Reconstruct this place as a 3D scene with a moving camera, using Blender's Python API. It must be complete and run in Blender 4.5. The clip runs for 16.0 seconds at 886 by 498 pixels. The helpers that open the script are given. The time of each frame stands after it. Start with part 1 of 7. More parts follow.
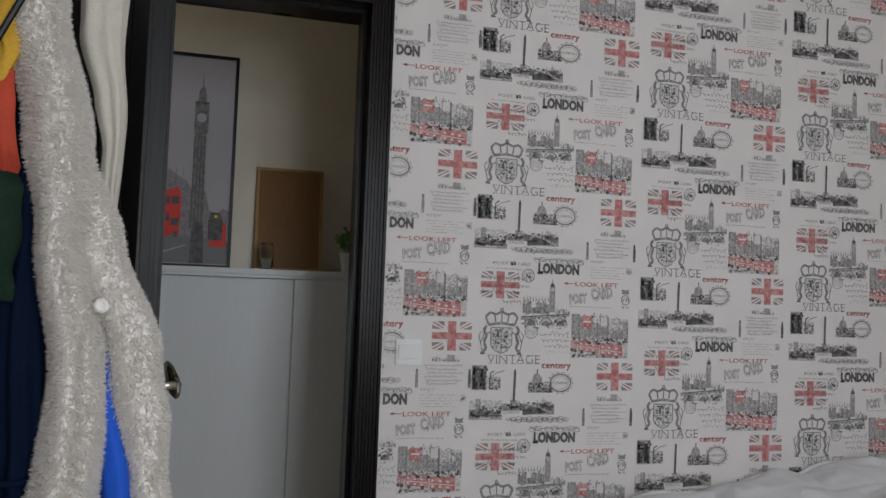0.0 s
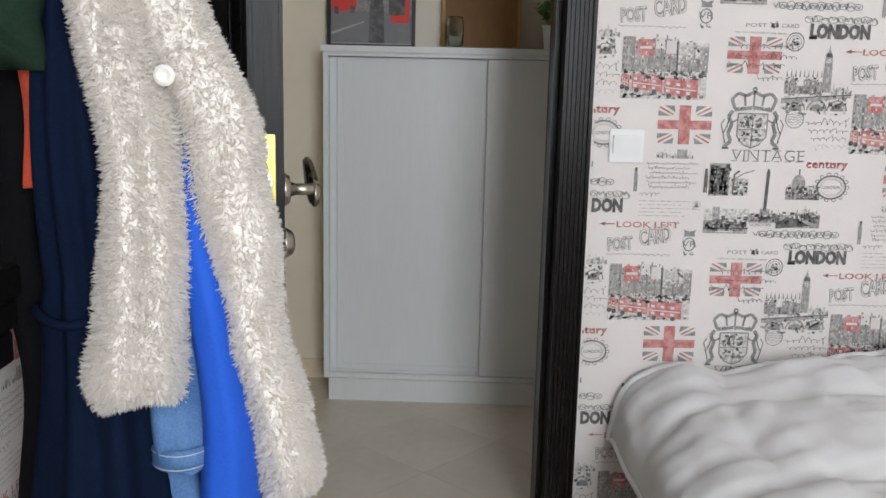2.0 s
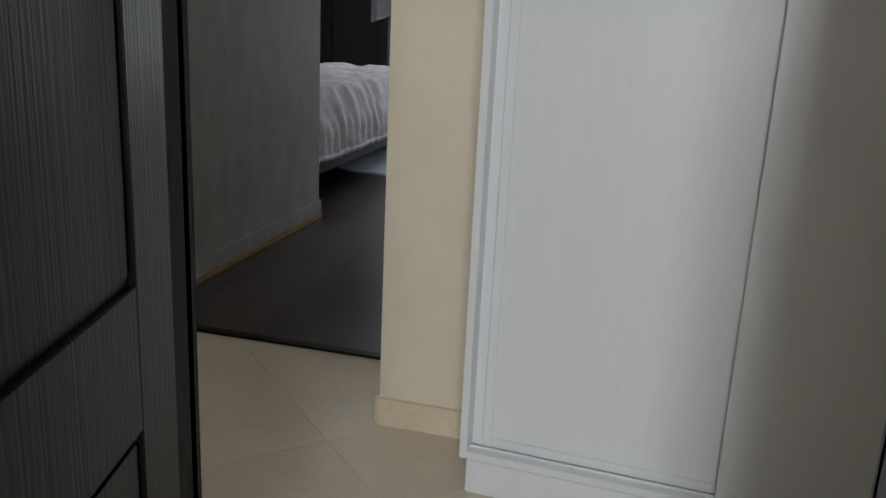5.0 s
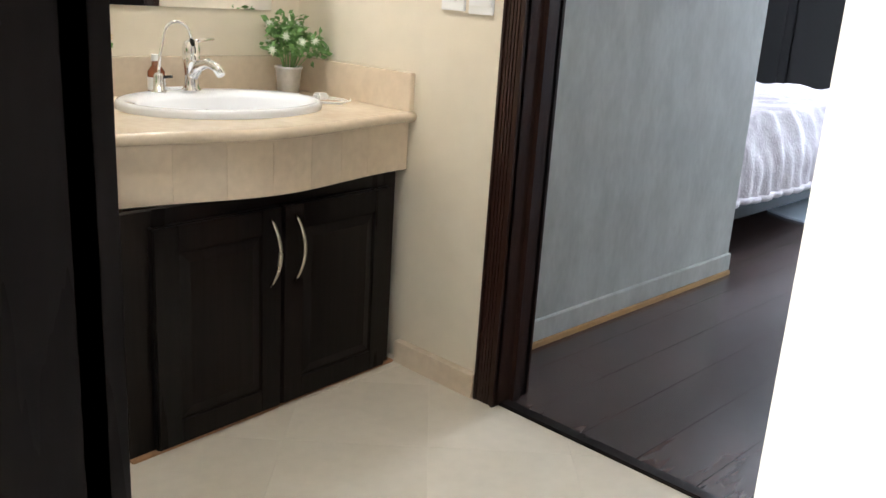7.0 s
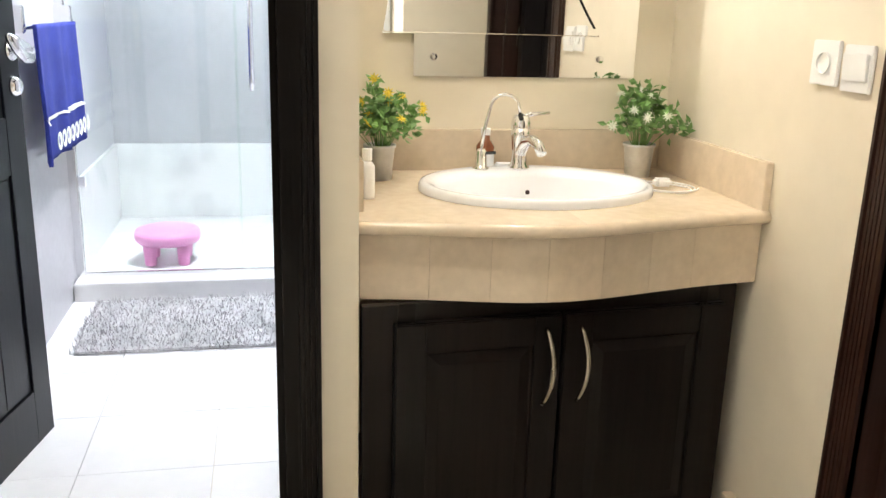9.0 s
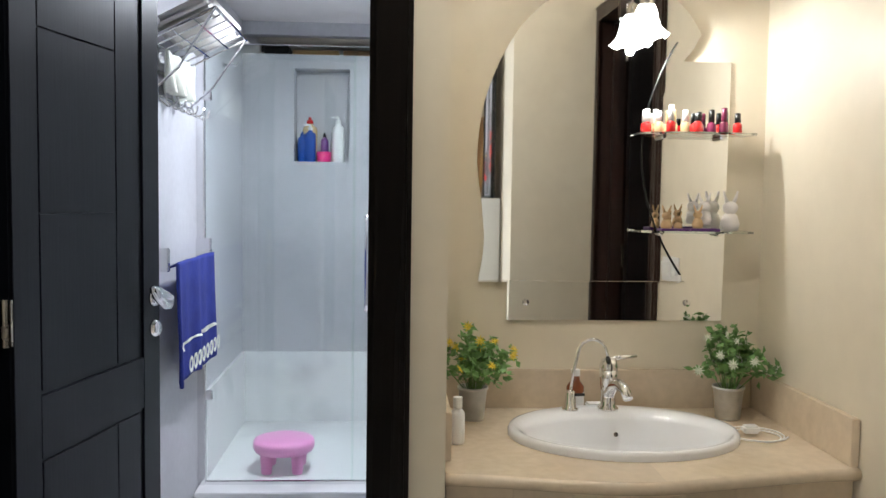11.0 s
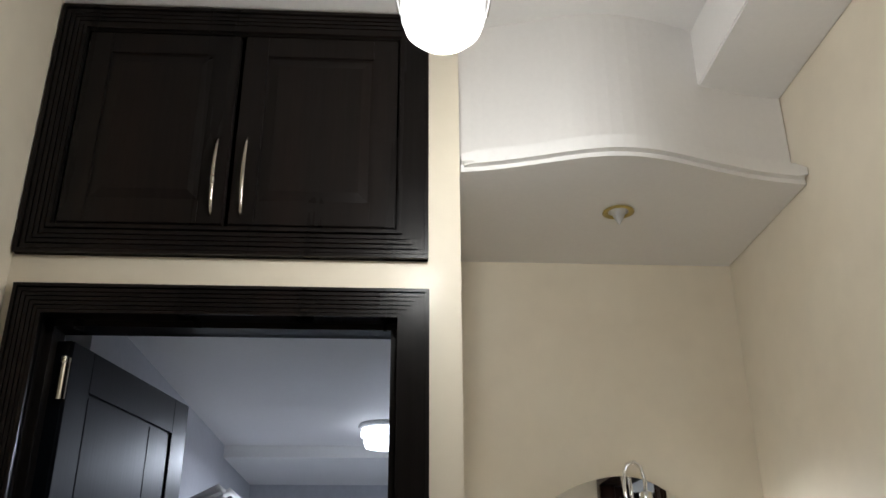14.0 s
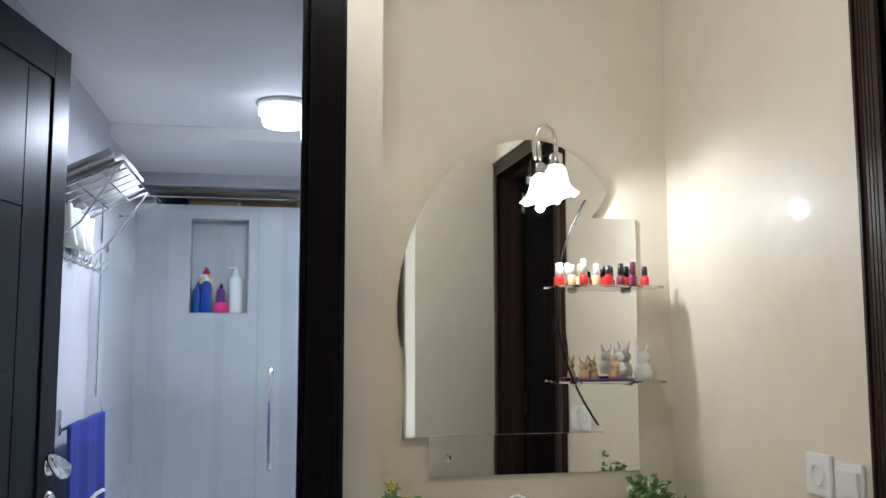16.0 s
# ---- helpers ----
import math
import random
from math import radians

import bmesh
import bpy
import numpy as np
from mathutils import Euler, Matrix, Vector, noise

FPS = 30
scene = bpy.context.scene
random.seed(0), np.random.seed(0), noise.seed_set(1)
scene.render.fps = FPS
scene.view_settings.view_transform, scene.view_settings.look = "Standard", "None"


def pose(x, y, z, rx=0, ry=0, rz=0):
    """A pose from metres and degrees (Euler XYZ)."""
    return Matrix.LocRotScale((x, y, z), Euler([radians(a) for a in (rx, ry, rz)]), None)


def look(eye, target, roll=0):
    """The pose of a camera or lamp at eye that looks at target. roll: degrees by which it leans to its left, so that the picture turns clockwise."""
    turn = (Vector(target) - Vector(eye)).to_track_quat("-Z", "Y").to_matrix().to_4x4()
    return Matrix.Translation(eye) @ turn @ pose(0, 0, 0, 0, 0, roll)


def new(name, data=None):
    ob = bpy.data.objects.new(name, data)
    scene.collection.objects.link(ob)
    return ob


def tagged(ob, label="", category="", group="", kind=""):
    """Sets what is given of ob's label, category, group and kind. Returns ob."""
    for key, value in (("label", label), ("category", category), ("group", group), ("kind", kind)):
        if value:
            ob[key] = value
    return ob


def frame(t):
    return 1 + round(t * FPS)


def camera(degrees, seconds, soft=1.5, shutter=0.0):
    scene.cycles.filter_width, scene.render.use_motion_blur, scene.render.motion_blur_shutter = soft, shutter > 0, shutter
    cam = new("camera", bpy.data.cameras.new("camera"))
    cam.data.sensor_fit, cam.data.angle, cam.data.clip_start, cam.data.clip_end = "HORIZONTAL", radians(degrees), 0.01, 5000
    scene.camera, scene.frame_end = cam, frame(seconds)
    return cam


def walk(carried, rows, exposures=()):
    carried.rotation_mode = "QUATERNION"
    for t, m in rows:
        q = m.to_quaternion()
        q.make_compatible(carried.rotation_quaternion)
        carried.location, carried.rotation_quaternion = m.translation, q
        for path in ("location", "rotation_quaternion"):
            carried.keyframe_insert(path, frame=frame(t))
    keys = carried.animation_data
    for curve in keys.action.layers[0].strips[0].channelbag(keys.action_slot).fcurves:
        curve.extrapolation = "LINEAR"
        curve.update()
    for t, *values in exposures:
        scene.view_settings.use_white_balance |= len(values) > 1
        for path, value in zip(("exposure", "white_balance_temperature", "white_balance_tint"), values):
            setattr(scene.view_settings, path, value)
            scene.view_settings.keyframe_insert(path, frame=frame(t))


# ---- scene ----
cam = camera(54.0, 16.0)
PATH = [
    (0, (-0.566, -2.634, 1.206), (-0.019, -0.714, 1.325), 2.0),
    (0.5, (-0.572, -2.488, 1.182), (-0.089, -0.55, 1.081), 1.9),
    (1, (-0.598, -2.381, 1.17), (-0.188, -0.436, 0.946), 2.1),
    (1.5, (-0.572, -2.288, 1.162), (-0.333, -0.328, 0.843), 1.4),
    (2, (-0.439, -2.083, 1.171), (-0.355, -0.118, 0.807), 1.3),
    (2.5, (-0.36, -1.909, 1.148), (-0.31, 0.04, 0.701), 1.6),
    (3, (-0.379, -1.658, 1.184), (-0.264, 0.291, 0.748), 1.5),
    (3.5, (-0.358, -1.461, 1.171), (-0.282, 0.481, 0.698), 2.1),
    (4, (-0.287, -1.239, 1.178), (-0.473, 0.695, 0.705), 1.9),
    (4.2, (-0.281, -1.14, 1.174), (-0.555, 0.777, 0.673), 1.9),
    (6.3, (-0.486, -0.181, 1.061), (-1.36, 1.528, 0.499), 3.6),
    (6.5, (-0.502, -0.102, 1.072), (-1.486, 1.541, 0.498), 3.3),
    (7, (-0.553, 0.04, 1.077), (-1.874, 1.431, 0.513), 3.7),
    (7.5, (-0.511, 0.254, 1.108), (-2.107, 1.289, 0.488), 3.3),
    (8, (-0.613, 0.436, 1.127), (-2.325, 1.264, 0.507), 2.9),
    (8.5, (-0.654, 0.557, 1.134), (-2.464, 1.138, 0.514), 1.5),
    (8.7, (-0.652, 0.622, 1.139), (-2.497, 1.094, 0.528), 1.9),
    (10.8, (-0.54, 0.733, 1.315), (-2.53, 0.867, 1.158), 1.0),
    (11, (-0.526, 0.724, 1.329), (-2.519, 0.842, 1.203), 0.8),
    (11.5, (-0.505, 0.71, 1.369), (-2.501, 0.82, 1.415), 0.9),
    (12, (-0.469, 0.702, 1.424), (-2.45, 0.812, 1.673), 0.6),
    (12.5, (-0.428, 0.697, 1.466), (-2.371, 0.817, 1.924), 0.3),
    (13, (-0.41, 0.693, 1.493), (-2.326, 0.835, 2.047), 0.0),
    (13.5, (-0.386, 0.687, 1.515), (-2.254, 0.803, 2.22), -0.1),
    (14, (-0.378, 0.681, 1.521), (-2.209, 0.792, 2.319), -0.3),
    (14.5, (-0.396, 0.669, 1.517), (-2.239, 0.787, 2.284), -0.0),
    (15, (-0.442, 0.657, 1.471), (-2.338, 0.82, 2.084), 0.4),
    (15.5, (-0.478, 0.649, 1.395), (-2.42, 0.885, 1.809), 0.4),
    (16, (-0.541, 0.625, 1.354), (-2.49, 1.006, 1.56), -0.1),
]
walk(cam, [(t, look(eye, target, roll)) for t, eye, target, roll in PATH],
     [(0, -2.85, 6150, 10), (0.5, -2.45, 6100, 11), (1.0, -2.05, 6120, 12), (1.5, -1.82, 6300, 10), (2.0, -1.95, 6300, 10), (3.0, -1.95, 6350, 10), (3.5, -1.75, 6350, 10), (4.2, -1.8, 6300, 10), (6.3, -1.25, 6400, 10), (6.6, -0.75, 6200, 10),
      (7.0, 0.62, 5750, 10), (7.5, 0.62, 6050, 10), (8.0, 0.85, 6300, 10), (8.7, 0.92, 6350, 10), (10.8, -0.1, 6050, 10), (12.5, -0.46, 5850, 10), (13.0, -0.78, 5700, 10), (14.0, -1.0, 5750, 10), (15.0, -0.85, 5450, 10), (16, -0.42, 5550, 10)])

# ---- world and lights ----
world = bpy.data.worlds.new("world")
scene.world = world
world.use_nodes = True
wn = world.node_tree
sky = wn.nodes.new("ShaderNodeTexSky")
sky.sky_type, sky.sun_disc = "NISHITA", False
sky.sun_elevation, sky.sun_rotation = radians(38), radians(150)
wn.links.new(sky.outputs[0], wn.nodes["Background"].inputs[0])
wn.nodes["Background"].inputs[1].default_value = 0.1


def lamp(name, kind, m, energy, colour, **more):
    data = bpy.data.lights.new(name, kind)
    data.energy, data.color = energy, colour
    for key, value in more.items():
        if key == "size":
            data.size = value
        if key == "size_y":
            data.shape, data.size_y = "RECTANGLE", value
        if key == "radius":
            data.shadow_soft_size = value
        if key == "angle":
            data.angle = value
    ob = new(name, data)
    ob.matrix_world = m
    return ob


lamp("sun", "SUN", look((0, 0, 5), (-0.9, 2.0, 3.2)), 2.0, (1.0, 0.95, 0.88), angle=radians(0.5))
# daylight in the openings of the two bedroom windows
lamp("window_light_bedroom", "AREA", look((0.35, -3.88, 1.6), (0.1, 0, 1.0)), 300, (0.95, 0.98, 1.0), size=0.95, size_y=1.4)
lamp("window_light_far_bedroom", "AREA", look((-2.14, 7.72, 1.2), (-1.9, 3, 0.6)), 160, (0.9, 0.95, 1.0), size=1.0, size_y=2.0)
# lamps of the place
lamp("bulb_mirror", "POINT", pose(-2.755, 1.370, 1.726), 8.5, (1.0, 0.96, 0.88), radius=0.012)
lamp("bulb_hall", "POINT", pose(-1.72, 0.765, 2.46), 26, (1.0, 0.93, 0.80), radius=0.07)
lamp("bulb_bathroom", "AREA", pose(-4.0, 0.655, 2.18), 33, (0.94, 0.96, 1.0), size=0.2, size_y=0.2)


# ---- materials ----
def material(name, base, rough=0.5, metal=0.0, vary=0.06, grain=60.0, stain=2.5, bump=0.08, stretch=(1, 1, 1), second=None, spread=0.5, coat=0.0,
             emit=0.0, per_piece=0.0, glass=0.0, stain_amount=None, rough_vary=0.1, detail=6.0, spec=0.5, coat_rough=0.15):
    """Principled surface with variation at two scales; second: a colour that patches of the large noise tend to."""
    m = bpy.data.materials.new(name)
    m.use_nodes = True
    n, l = m.node_tree.nodes, m.node_tree.links
    b = n["Principled BSDF"]
    b.inputs["Roughness"].default_value, b.inputs["Metallic"].default_value = rough, metal
    b.inputs["Coat Weight"].default_value = coat
    b.inputs["Specular IOR Level"].default_value = spec
    b.inputs["Coat Roughness"].default_value = coat_rough
    if glass:
        b.inputs["Transmission Weight"].default_value = glass
    co = n.new("ShaderNodeTexCoord")
    mp = n.new("ShaderNodeMapping")
    mp.inputs["Scale"].default_value = stretch
    l.new(co.outputs["Object"], mp.inputs["Vector"])
    fine, wide = n.new("ShaderNodeTexNoise"), n.new("ShaderNodeTexNoise")
    for tex, scale in ((fine, grain), (wide, stain)):
        tex.inputs["Scale"].default_value, tex.inputs["Detail"].default_value = scale, detail
        l.new(mp.outputs[0], tex.inputs["Vector"])
    ramp = n.new("ShaderNodeMapRange")
    ramp.inputs["From Min"].default_value, ramp.inputs["From Max"].default_value = spread - 0.12, spread + 0.12
    l.new(wide.outputs["Fac"], ramp.inputs["Value"])
    two = n.new("ShaderNodeMix")
    two.data_type = "RGBA"
    two.inputs[6].default_value = (*base, 1)
    dark = second or tuple(c * (1 - vary) for c in base)
    two.inputs[7].default_value = (*dark, 1)
    l.new(ramp.outputs[0], two.inputs[0])
    hsv = n.new("ShaderNodeHueSaturation")
    l.new(two.outputs[2], hsv.inputs["Color"])
    val = n.new("ShaderNodeMapRange")
    val.inputs["To Min"].default_value, val.inputs["To Max"].default_value = 1 - vary * 1.6, 1 + vary * 1.6
    l.new(fine.outputs["Fac"], val.inputs["Value"])
    last = val.outputs[0]
    if per_piece:
        info = n.new("ShaderNodeObjectInfo")
        pr = n.new("ShaderNodeMapRange")
        pr.inputs["To Min"].default_value, pr.inputs["To Max"].default_value = 1 - per_piece, 1 + per_piece
        l.new(info.outputs["Random"], pr.inputs["Value"])
        mul = n.new("ShaderNodeMath")
        mul.operation = "MULTIPLY"
        l.new(last, mul.inputs[0]), l.new(pr.outputs[0], mul.inputs[1])
        last = mul.outputs[0]
    l.new(last, hsv.inputs["Value"])
    l.new(hsv.outputs[0], b.inputs["Base Color"])
    rr = n.new("ShaderNodeMapRange")
    rr.inputs["To Min"].default_value, rr.inputs["To Max"].default_value = max(0.02, rough - rough_vary), min(1, rough + rough_vary)
    l.new(wide.outputs["Fac"], rr.inputs["Value"])
    l.new(rr.outputs[0], b.inputs["Roughness"])
    if bump:
        bp = n.new("ShaderNodeBump")
        bp.inputs["Strength"].default_value, bp.inputs["Distance"].default_value = bump, 0.004
        l.new(fine.outputs["Fac"], bp.inputs["Height"])
        l.new(bp.outputs[0], b.inputs["Normal"])
        if coat:
            b2 = n.new("ShaderNodeBump")
            b2.inputs["Strength"].default_value, b2.inputs["Distance"].default_value = 0.35, 0.02
            l.new(wide.outputs["Fac"], b2.inputs["Height"])
            l.new(b2.outputs[0], b.inputs["Coat Normal"])
    if emit:
        b.inputs["Emission Color"].default_value = (*base, 1)
        b.inputs["Emission Strength"].default_value = emit
    return m


PAPER = material("wallpaper", (0.78, 0.735, 0.71), 0.75, vary=0.03, grain=220, stain=6, bump=0.05)
CREAM = material("cream_paint", (0.72, 0.645, 0.515), 0.48, vary=0.03, grain=16, stain=4.5, bump=0.16, second=(0.74, 0.67, 0.54), coat=0.09, coat_rough=0.08, rough_vary=0.06, detail=3)
WHITE_PAINT = material("white_paint", (0.78, 0.76, 0.74), 0.6, vary=0.02, grain=70, stain=2, bump=0.06)
GREYWALL = material("grey_textured_wall", (0.44, 0.45, 0.42), 0.6, vary=0.08, grain=45, stain=9, bump=0.2, stretch=(1, 1, 0.5), second=(0.52, 0.53, 0.50))
DOORWOOD = material("dark_stained_wood", (0.008, 0.0066, 0.006), 0.30, vary=0.3, grain=90, stain=6, bump=0.06, stretch=(1, 1, 0.06), second=(0.012, 0.008, 0.0066), spec=0.12)
FRAMEWOOD = material("dark_brown_frame_wood", (0.022, 0.010, 0.007), 0.34, vary=0.3, grain=110, stain=7, bump=0.08, stretch=(1, 1, 0.05), second=(0.030, 0.013, 0.009), spec=0.3)
BATHDOOR = material("blue_black_door_paint", (0.0055, 0.0065, 0.010), 0.32, vary=0.2, grain=120, stain=5, bump=0.05, stretch=(1, 1, 0.05), spec=0.25)
BEDDOOR = material("grey_black_door_paint", (0.0065, 0.0065, 0.0058), 0.36, vary=0.25, grain=220, stain=4, bump=0.2, stretch=(1, 1, 0.02), spec=0.2)
CABWHITE = material("white_cabinet_board", (0.79, 0.81, 0.82), 0.33, vary=0.025, grain=120, stain=2, bump=0.05, stretch=(1, 1, 0.1))
TILE = material("cream_polished_tile", (0.62, 0.56, 0.46), 0.10, vary=0.04, grain=26, stain=3, bump=0.0, second=(0.66, 0.60, 0.50), per_piece=0.03, rough_vary=0.03)
GROUT = material("tile_grout", (0.64, 0.58, 0.48), 0.6, vary=0.06)
BATHTILE = material("white_bathroom_tile", (0.80, 0.80, 0.81), 0.16, vary=0.03, grain=20, stain=3, bump=0.0, second=(0.74, 0.74, 0.76), per_piece=0.02, rough_vary=0.03)
GREYTILE = material("grey_stone_tile", (0.46, 0.46, 0.49), 0.35, vary=0.07, grain=35, stain=2.2, bump=0.05, second=(0.52, 0.52, 0.55), per_piece=0.03)
MARBLE = material("white_marble_tile", (0.80, 0.80, 0.81), 0.15, vary=0.03, grain=14, stain=3.5, bump=0.0, second=(0.55, 0.56, 0.58), spread=0.68, per_piece=0.02)
STONE = material("beige_marble", (0.66, 0.54, 0.40), 0.22, vary=0.07, grain=40, stain=5, bump=0.02, second=(0.71, 0.60, 0.46), per_piece=0.08)
LAMINATE = material("dark_laminate_plank", (0.040, 0.025, 0.022), 0.26, vary=0.28, grain=60, stain=5, bump=0.06, stretch=(1, 0.12, 1), second=(0.060, 0.036, 0.032), per_piece=0.28)
CHROME = material("chrome", (0.82, 0.82, 0.83), 0.07, 1.0, vary=0.01, bump=0.0, rough_vary=0.03)
STEEL = material("brushed_steel", (0.46, 0.42, 0.35), 0.27, 1.0, vary=0.04, grain=200, bump=0.03)
BRASS = material("worn_brass", (0.50, 0.39, 0.12), 0.36, 1.0, vary=0.12, grain=60, stain=25, bump=0.03, second=(0.42, 0.34, 0.12))
MIRROR = material("mirror", (0.90, 0.91, 0.90), 0.015, 1.0, vary=0.0, bump=0.0, rough_vary=0.01)
GLASS = material("clear_glass", (0.90, 0.97, 0.94), 0.02, 0.0, vary=0.0, bump=0.0, glass=1.0, rough_vary=0.01)
PORCELAIN = material("white_porcelain", (0.86, 0.87, 0.90), 0.09, vary=0.01, bump=0.0, coat=0.5, rough_vary=0.03)
PLASTIC_W = material("white_plastic", (0.82, 0.82, 0.81), 0.35, vary=0.01, bump=0.0)
SHADE = material("lit_lamp_glass", (1.0, 0.97, 0.90), 0.3, vary=0.0, bump=0.0, emit=7.0)
GLOBE = material("lit_globe_glass", (1.0, 0.96, 0.86), 0.3, vary=0.0, bump=0.0, emit=4.5)
DISC = material("lit_bathroom_lamp", (0.96, 0.97, 1.0), 0.3, vary=0.0, bump=0.0, emit=7.0)
LEAF = material("leaf_green", (0.12, 0.25, 0.055), 0.5, vary=0.3, grain=30, stain=12, bump=0.1, second=(0.17, 0.32, 0.10))
YELLOW = material("yellow_petal", (0.80, 0.60, 0.04), 0.6, vary=0.1)
PETAL = material("white_petal", (0.80, 0.82, 0.72), 0.6, vary=0.06)
ZINC = material("galvanised_metal", (0.55, 0.56, 0.57), 0.38, 0.85, vary=0.1, grain=30, stain=22, bump=0.05, second=(0.66, 0.67, 0.68))
PINK = material("pink_plastic", (0.80, 0.30, 0.60), 0.30, vary=0.03, grain=30, bump=0.02)
TOWELBLUE = material("blue_towel", (0.020, 0.035, 0.26), 0.95, vary=0.25, grain=260, stain=8, bump=0.6)
RUG = material("grey_shaggy_rug", (0.52, 0.52, 0.53), 0.95, vary=0.2, grain=120, stain=9, bump=0.5, second=(0.40, 0.40, 0.41))
SHERPA = material("cream_sherpa_wool", (0.88, 0.85, 0.81), 0.95, vary=0.02, grain=130, stain=22, bump=0.15, second=(0.86, 0.825, 0.78))
WOOLPILE = material("cream_wool_pile", (0.84, 0.81, 0.77), 0.95, vary=0.02, grain=90, stain=22, bump=0.0, spec=0.1)
# loose fibres let light through
wool = WOOLPILE.node_tree
through_wool, both = wool.nodes.new("ShaderNodeBsdfTranslucent"), wool.nodes.new("ShaderNodeMixShader")
through_wool.inputs["Color"].default_value = (0.92, 0.89, 0.85, 1)
both.inputs[0].default_value = 0.5
wool.links.new(wool.nodes["Principled BSDF"].outputs[0], both.inputs[1])
wool.links.new(through_wool.outputs[0], both.inputs[2])
wool.links.new(both.outputs[0], wool.nodes["Material Output"].inputs["Surface"])
NAVY = material("navy_cotton", (0.004, 0.009, 0.026), 0.9, vary=0.25, grain=300, stain=10, bump=0.2, second=(0.005, 0.010, 0.028), spec=0.06)
BLUE = material("bright_blue_cotton", (0.010, 0.10, 0.62), 0.8, vary=0.08, grain=260, stain=6, bump=0.2)
DENIM = material("blue_denim", (0.055, 0.14, 0.32), 0.85, vary=0.25, grain=320, stain=15, bump=0.35, second=(0.10, 0.21, 0.42))
STITCH = material("denim_stitching", (0.35, 0.42, 0.52), 0.8)
GREENCLOTH = material("dark_green_canvas", (0.016, 0.034, 0.022), 0.9, vary=0.2, grain=260, stain=8, bump=0.3, spec=0.1)
REDCLOTH = material("orange_red_cloth", (0.50, 0.06, 0.025), 0.85, vary=0.15, grain=250, stain=9, bump=0.3)
BLACKCLOTH = material("black_cloth", (0.005, 0.005, 0.006), 0.9, vary=0.2, grain=250, bump=0.25, spec=0.1)
ORANGE = material("orange_lacquer_ball", (0.90, 0.16, 0.02), 0.25, vary=0.02, bump=0.0)
GREENBALL = material("green_lacquer_ball", (0.10, 0.55, 0.14), 0.25, vary=0.02, bump=0.0)
YELLOWBALL = material("yellow_lacquer_ball", (0.85, 0.60, 0.03), 0.25, vary=0.02, bump=0.0)
BLACKLAQ = material("black_lacquer", (0.008, 0.008, 0.008), 0.38, vary=0.15, grain=80, bump=0.05, spec=0.25)
DUVET = material("white_duvet_cotton", (0.80, 0.80, 0.81), 0.85, vary=0.03, grain=320, stain=5, bump=0.12)
INK = material("black_print", (0.010, 0.010, 0.012), 0.8, vary=0.2)
INKGREY = material("wallpaper_grey_ink", (0.34, 0.335, 0.325), 0.8, vary=0.25, grain=160, stain=40, bump=0.0)
INKDARK = material("wallpaper_dark_ink", (0.085, 0.085, 0.083), 0.8, vary=0.3, grain=160, stain=60, bump=0.0, second=(0.17, 0.165, 0.16))
INKRED = material("wallpaper_red_ink", (0.46, 0.15, 0.145), 0.8, vary=0.12, grain=160, stain=60, bump=0.0, second=(0.62, 0.33, 0.31))
INKPIC = material("wallpaper_photo_ink", (0.30, 0.29, 0.275), 0.8, vary=0.25, grain=300, stain=160, bump=0.0, second=(0.50, 0.462, 0.455), spread=0.5, stretch=(1, 1, 0.6))
INKSOFT = material("wallpaper_faint_ink", (0.44, 0.425, 0.40), 0.8, vary=0.25, grain=230, stain=110, bump=0.0, second=(0.70, 0.67, 0.64), spread=0.47)
POSTERSKY = material("poster_grey_sky", (0.42, 0.40, 0.43), 0.55, vary=0.03, grain=30, stain=4, bump=0.0)
POSTERDARK = material("poster_dark_tower", (0.045, 0.045, 0.05), 0.55, vary=0.35, grain=90, stain=40, bump=0.0, second=(0.13, 0.12, 0.12))
POSTERTOWER = material("poster_tower_stone", (0.13, 0.12, 0.125), 0.55, vary=0.35, grain=140, stain=60, bump=0.0, second=(0.22, 0.21, 0.21))
POSTERFAR = material("poster_dim_buildings", (0.20, 0.185, 0.195), 0.55, vary=0.35, grain=120, stain=70, bump=0.0, second=(0.30, 0.28, 0.29))
PAPERWHITE = material("wallpaper_light_ink", (0.72, 0.68, 0.655), 0.8, vary=0.05, grain=200, bump=0.0)
YELLOWCLOTH = material("yellow_cloth", (0.62, 0.36, 0.03), 0.85, vary=0.15, grain=250, stain=9, bump=0.3)
FLEECE = material("cream_fleece", (0.62, 0.58, 0.50), 0.95, vary=0.06, grain=160, stain=20, bump=0.4)
POSTERROAD = material("poster_grey_road", (0.20, 0.20, 0.21), 0.55, vary=0.1, grain=50, bump=0.0)
POSTERRED = material("poster_red_bus", (0.75, 0.035, 0.02), 0.55, vary=0.1, grain=50, bump=0.0)
CORK = material("brown_wood_board", (0.27, 0.13, 0.035), 0.55, vary=0.12, grain=90, stain=6, bump=0.08, stretch=(1, 1, 0.15))
PALEWOOD = material("pale_raw_wood", (0.45, 0.27, 0.10), 0.6, vary=0.1, grain=90, stain=7, bump=0.08, stretch=(1, 1, 0.15))
THROW = material("white_fluffy_throw", (0.74, 0.70, 0.72), 0.95, vary=0.08, grain=70, stain=14, bump=0.9, second=(0.62, 0.56, 0.60))
CURTAIN = material("grey_curtain", (0.30, 0.30, 0.32), 0.9, vary=0.08, grain=200, bump=0.15)
BLUERUG = material("pale_blue_rug", (0.42, 0.50, 0.58), 0.95, vary=0.12, grain=160, bump=0.4)
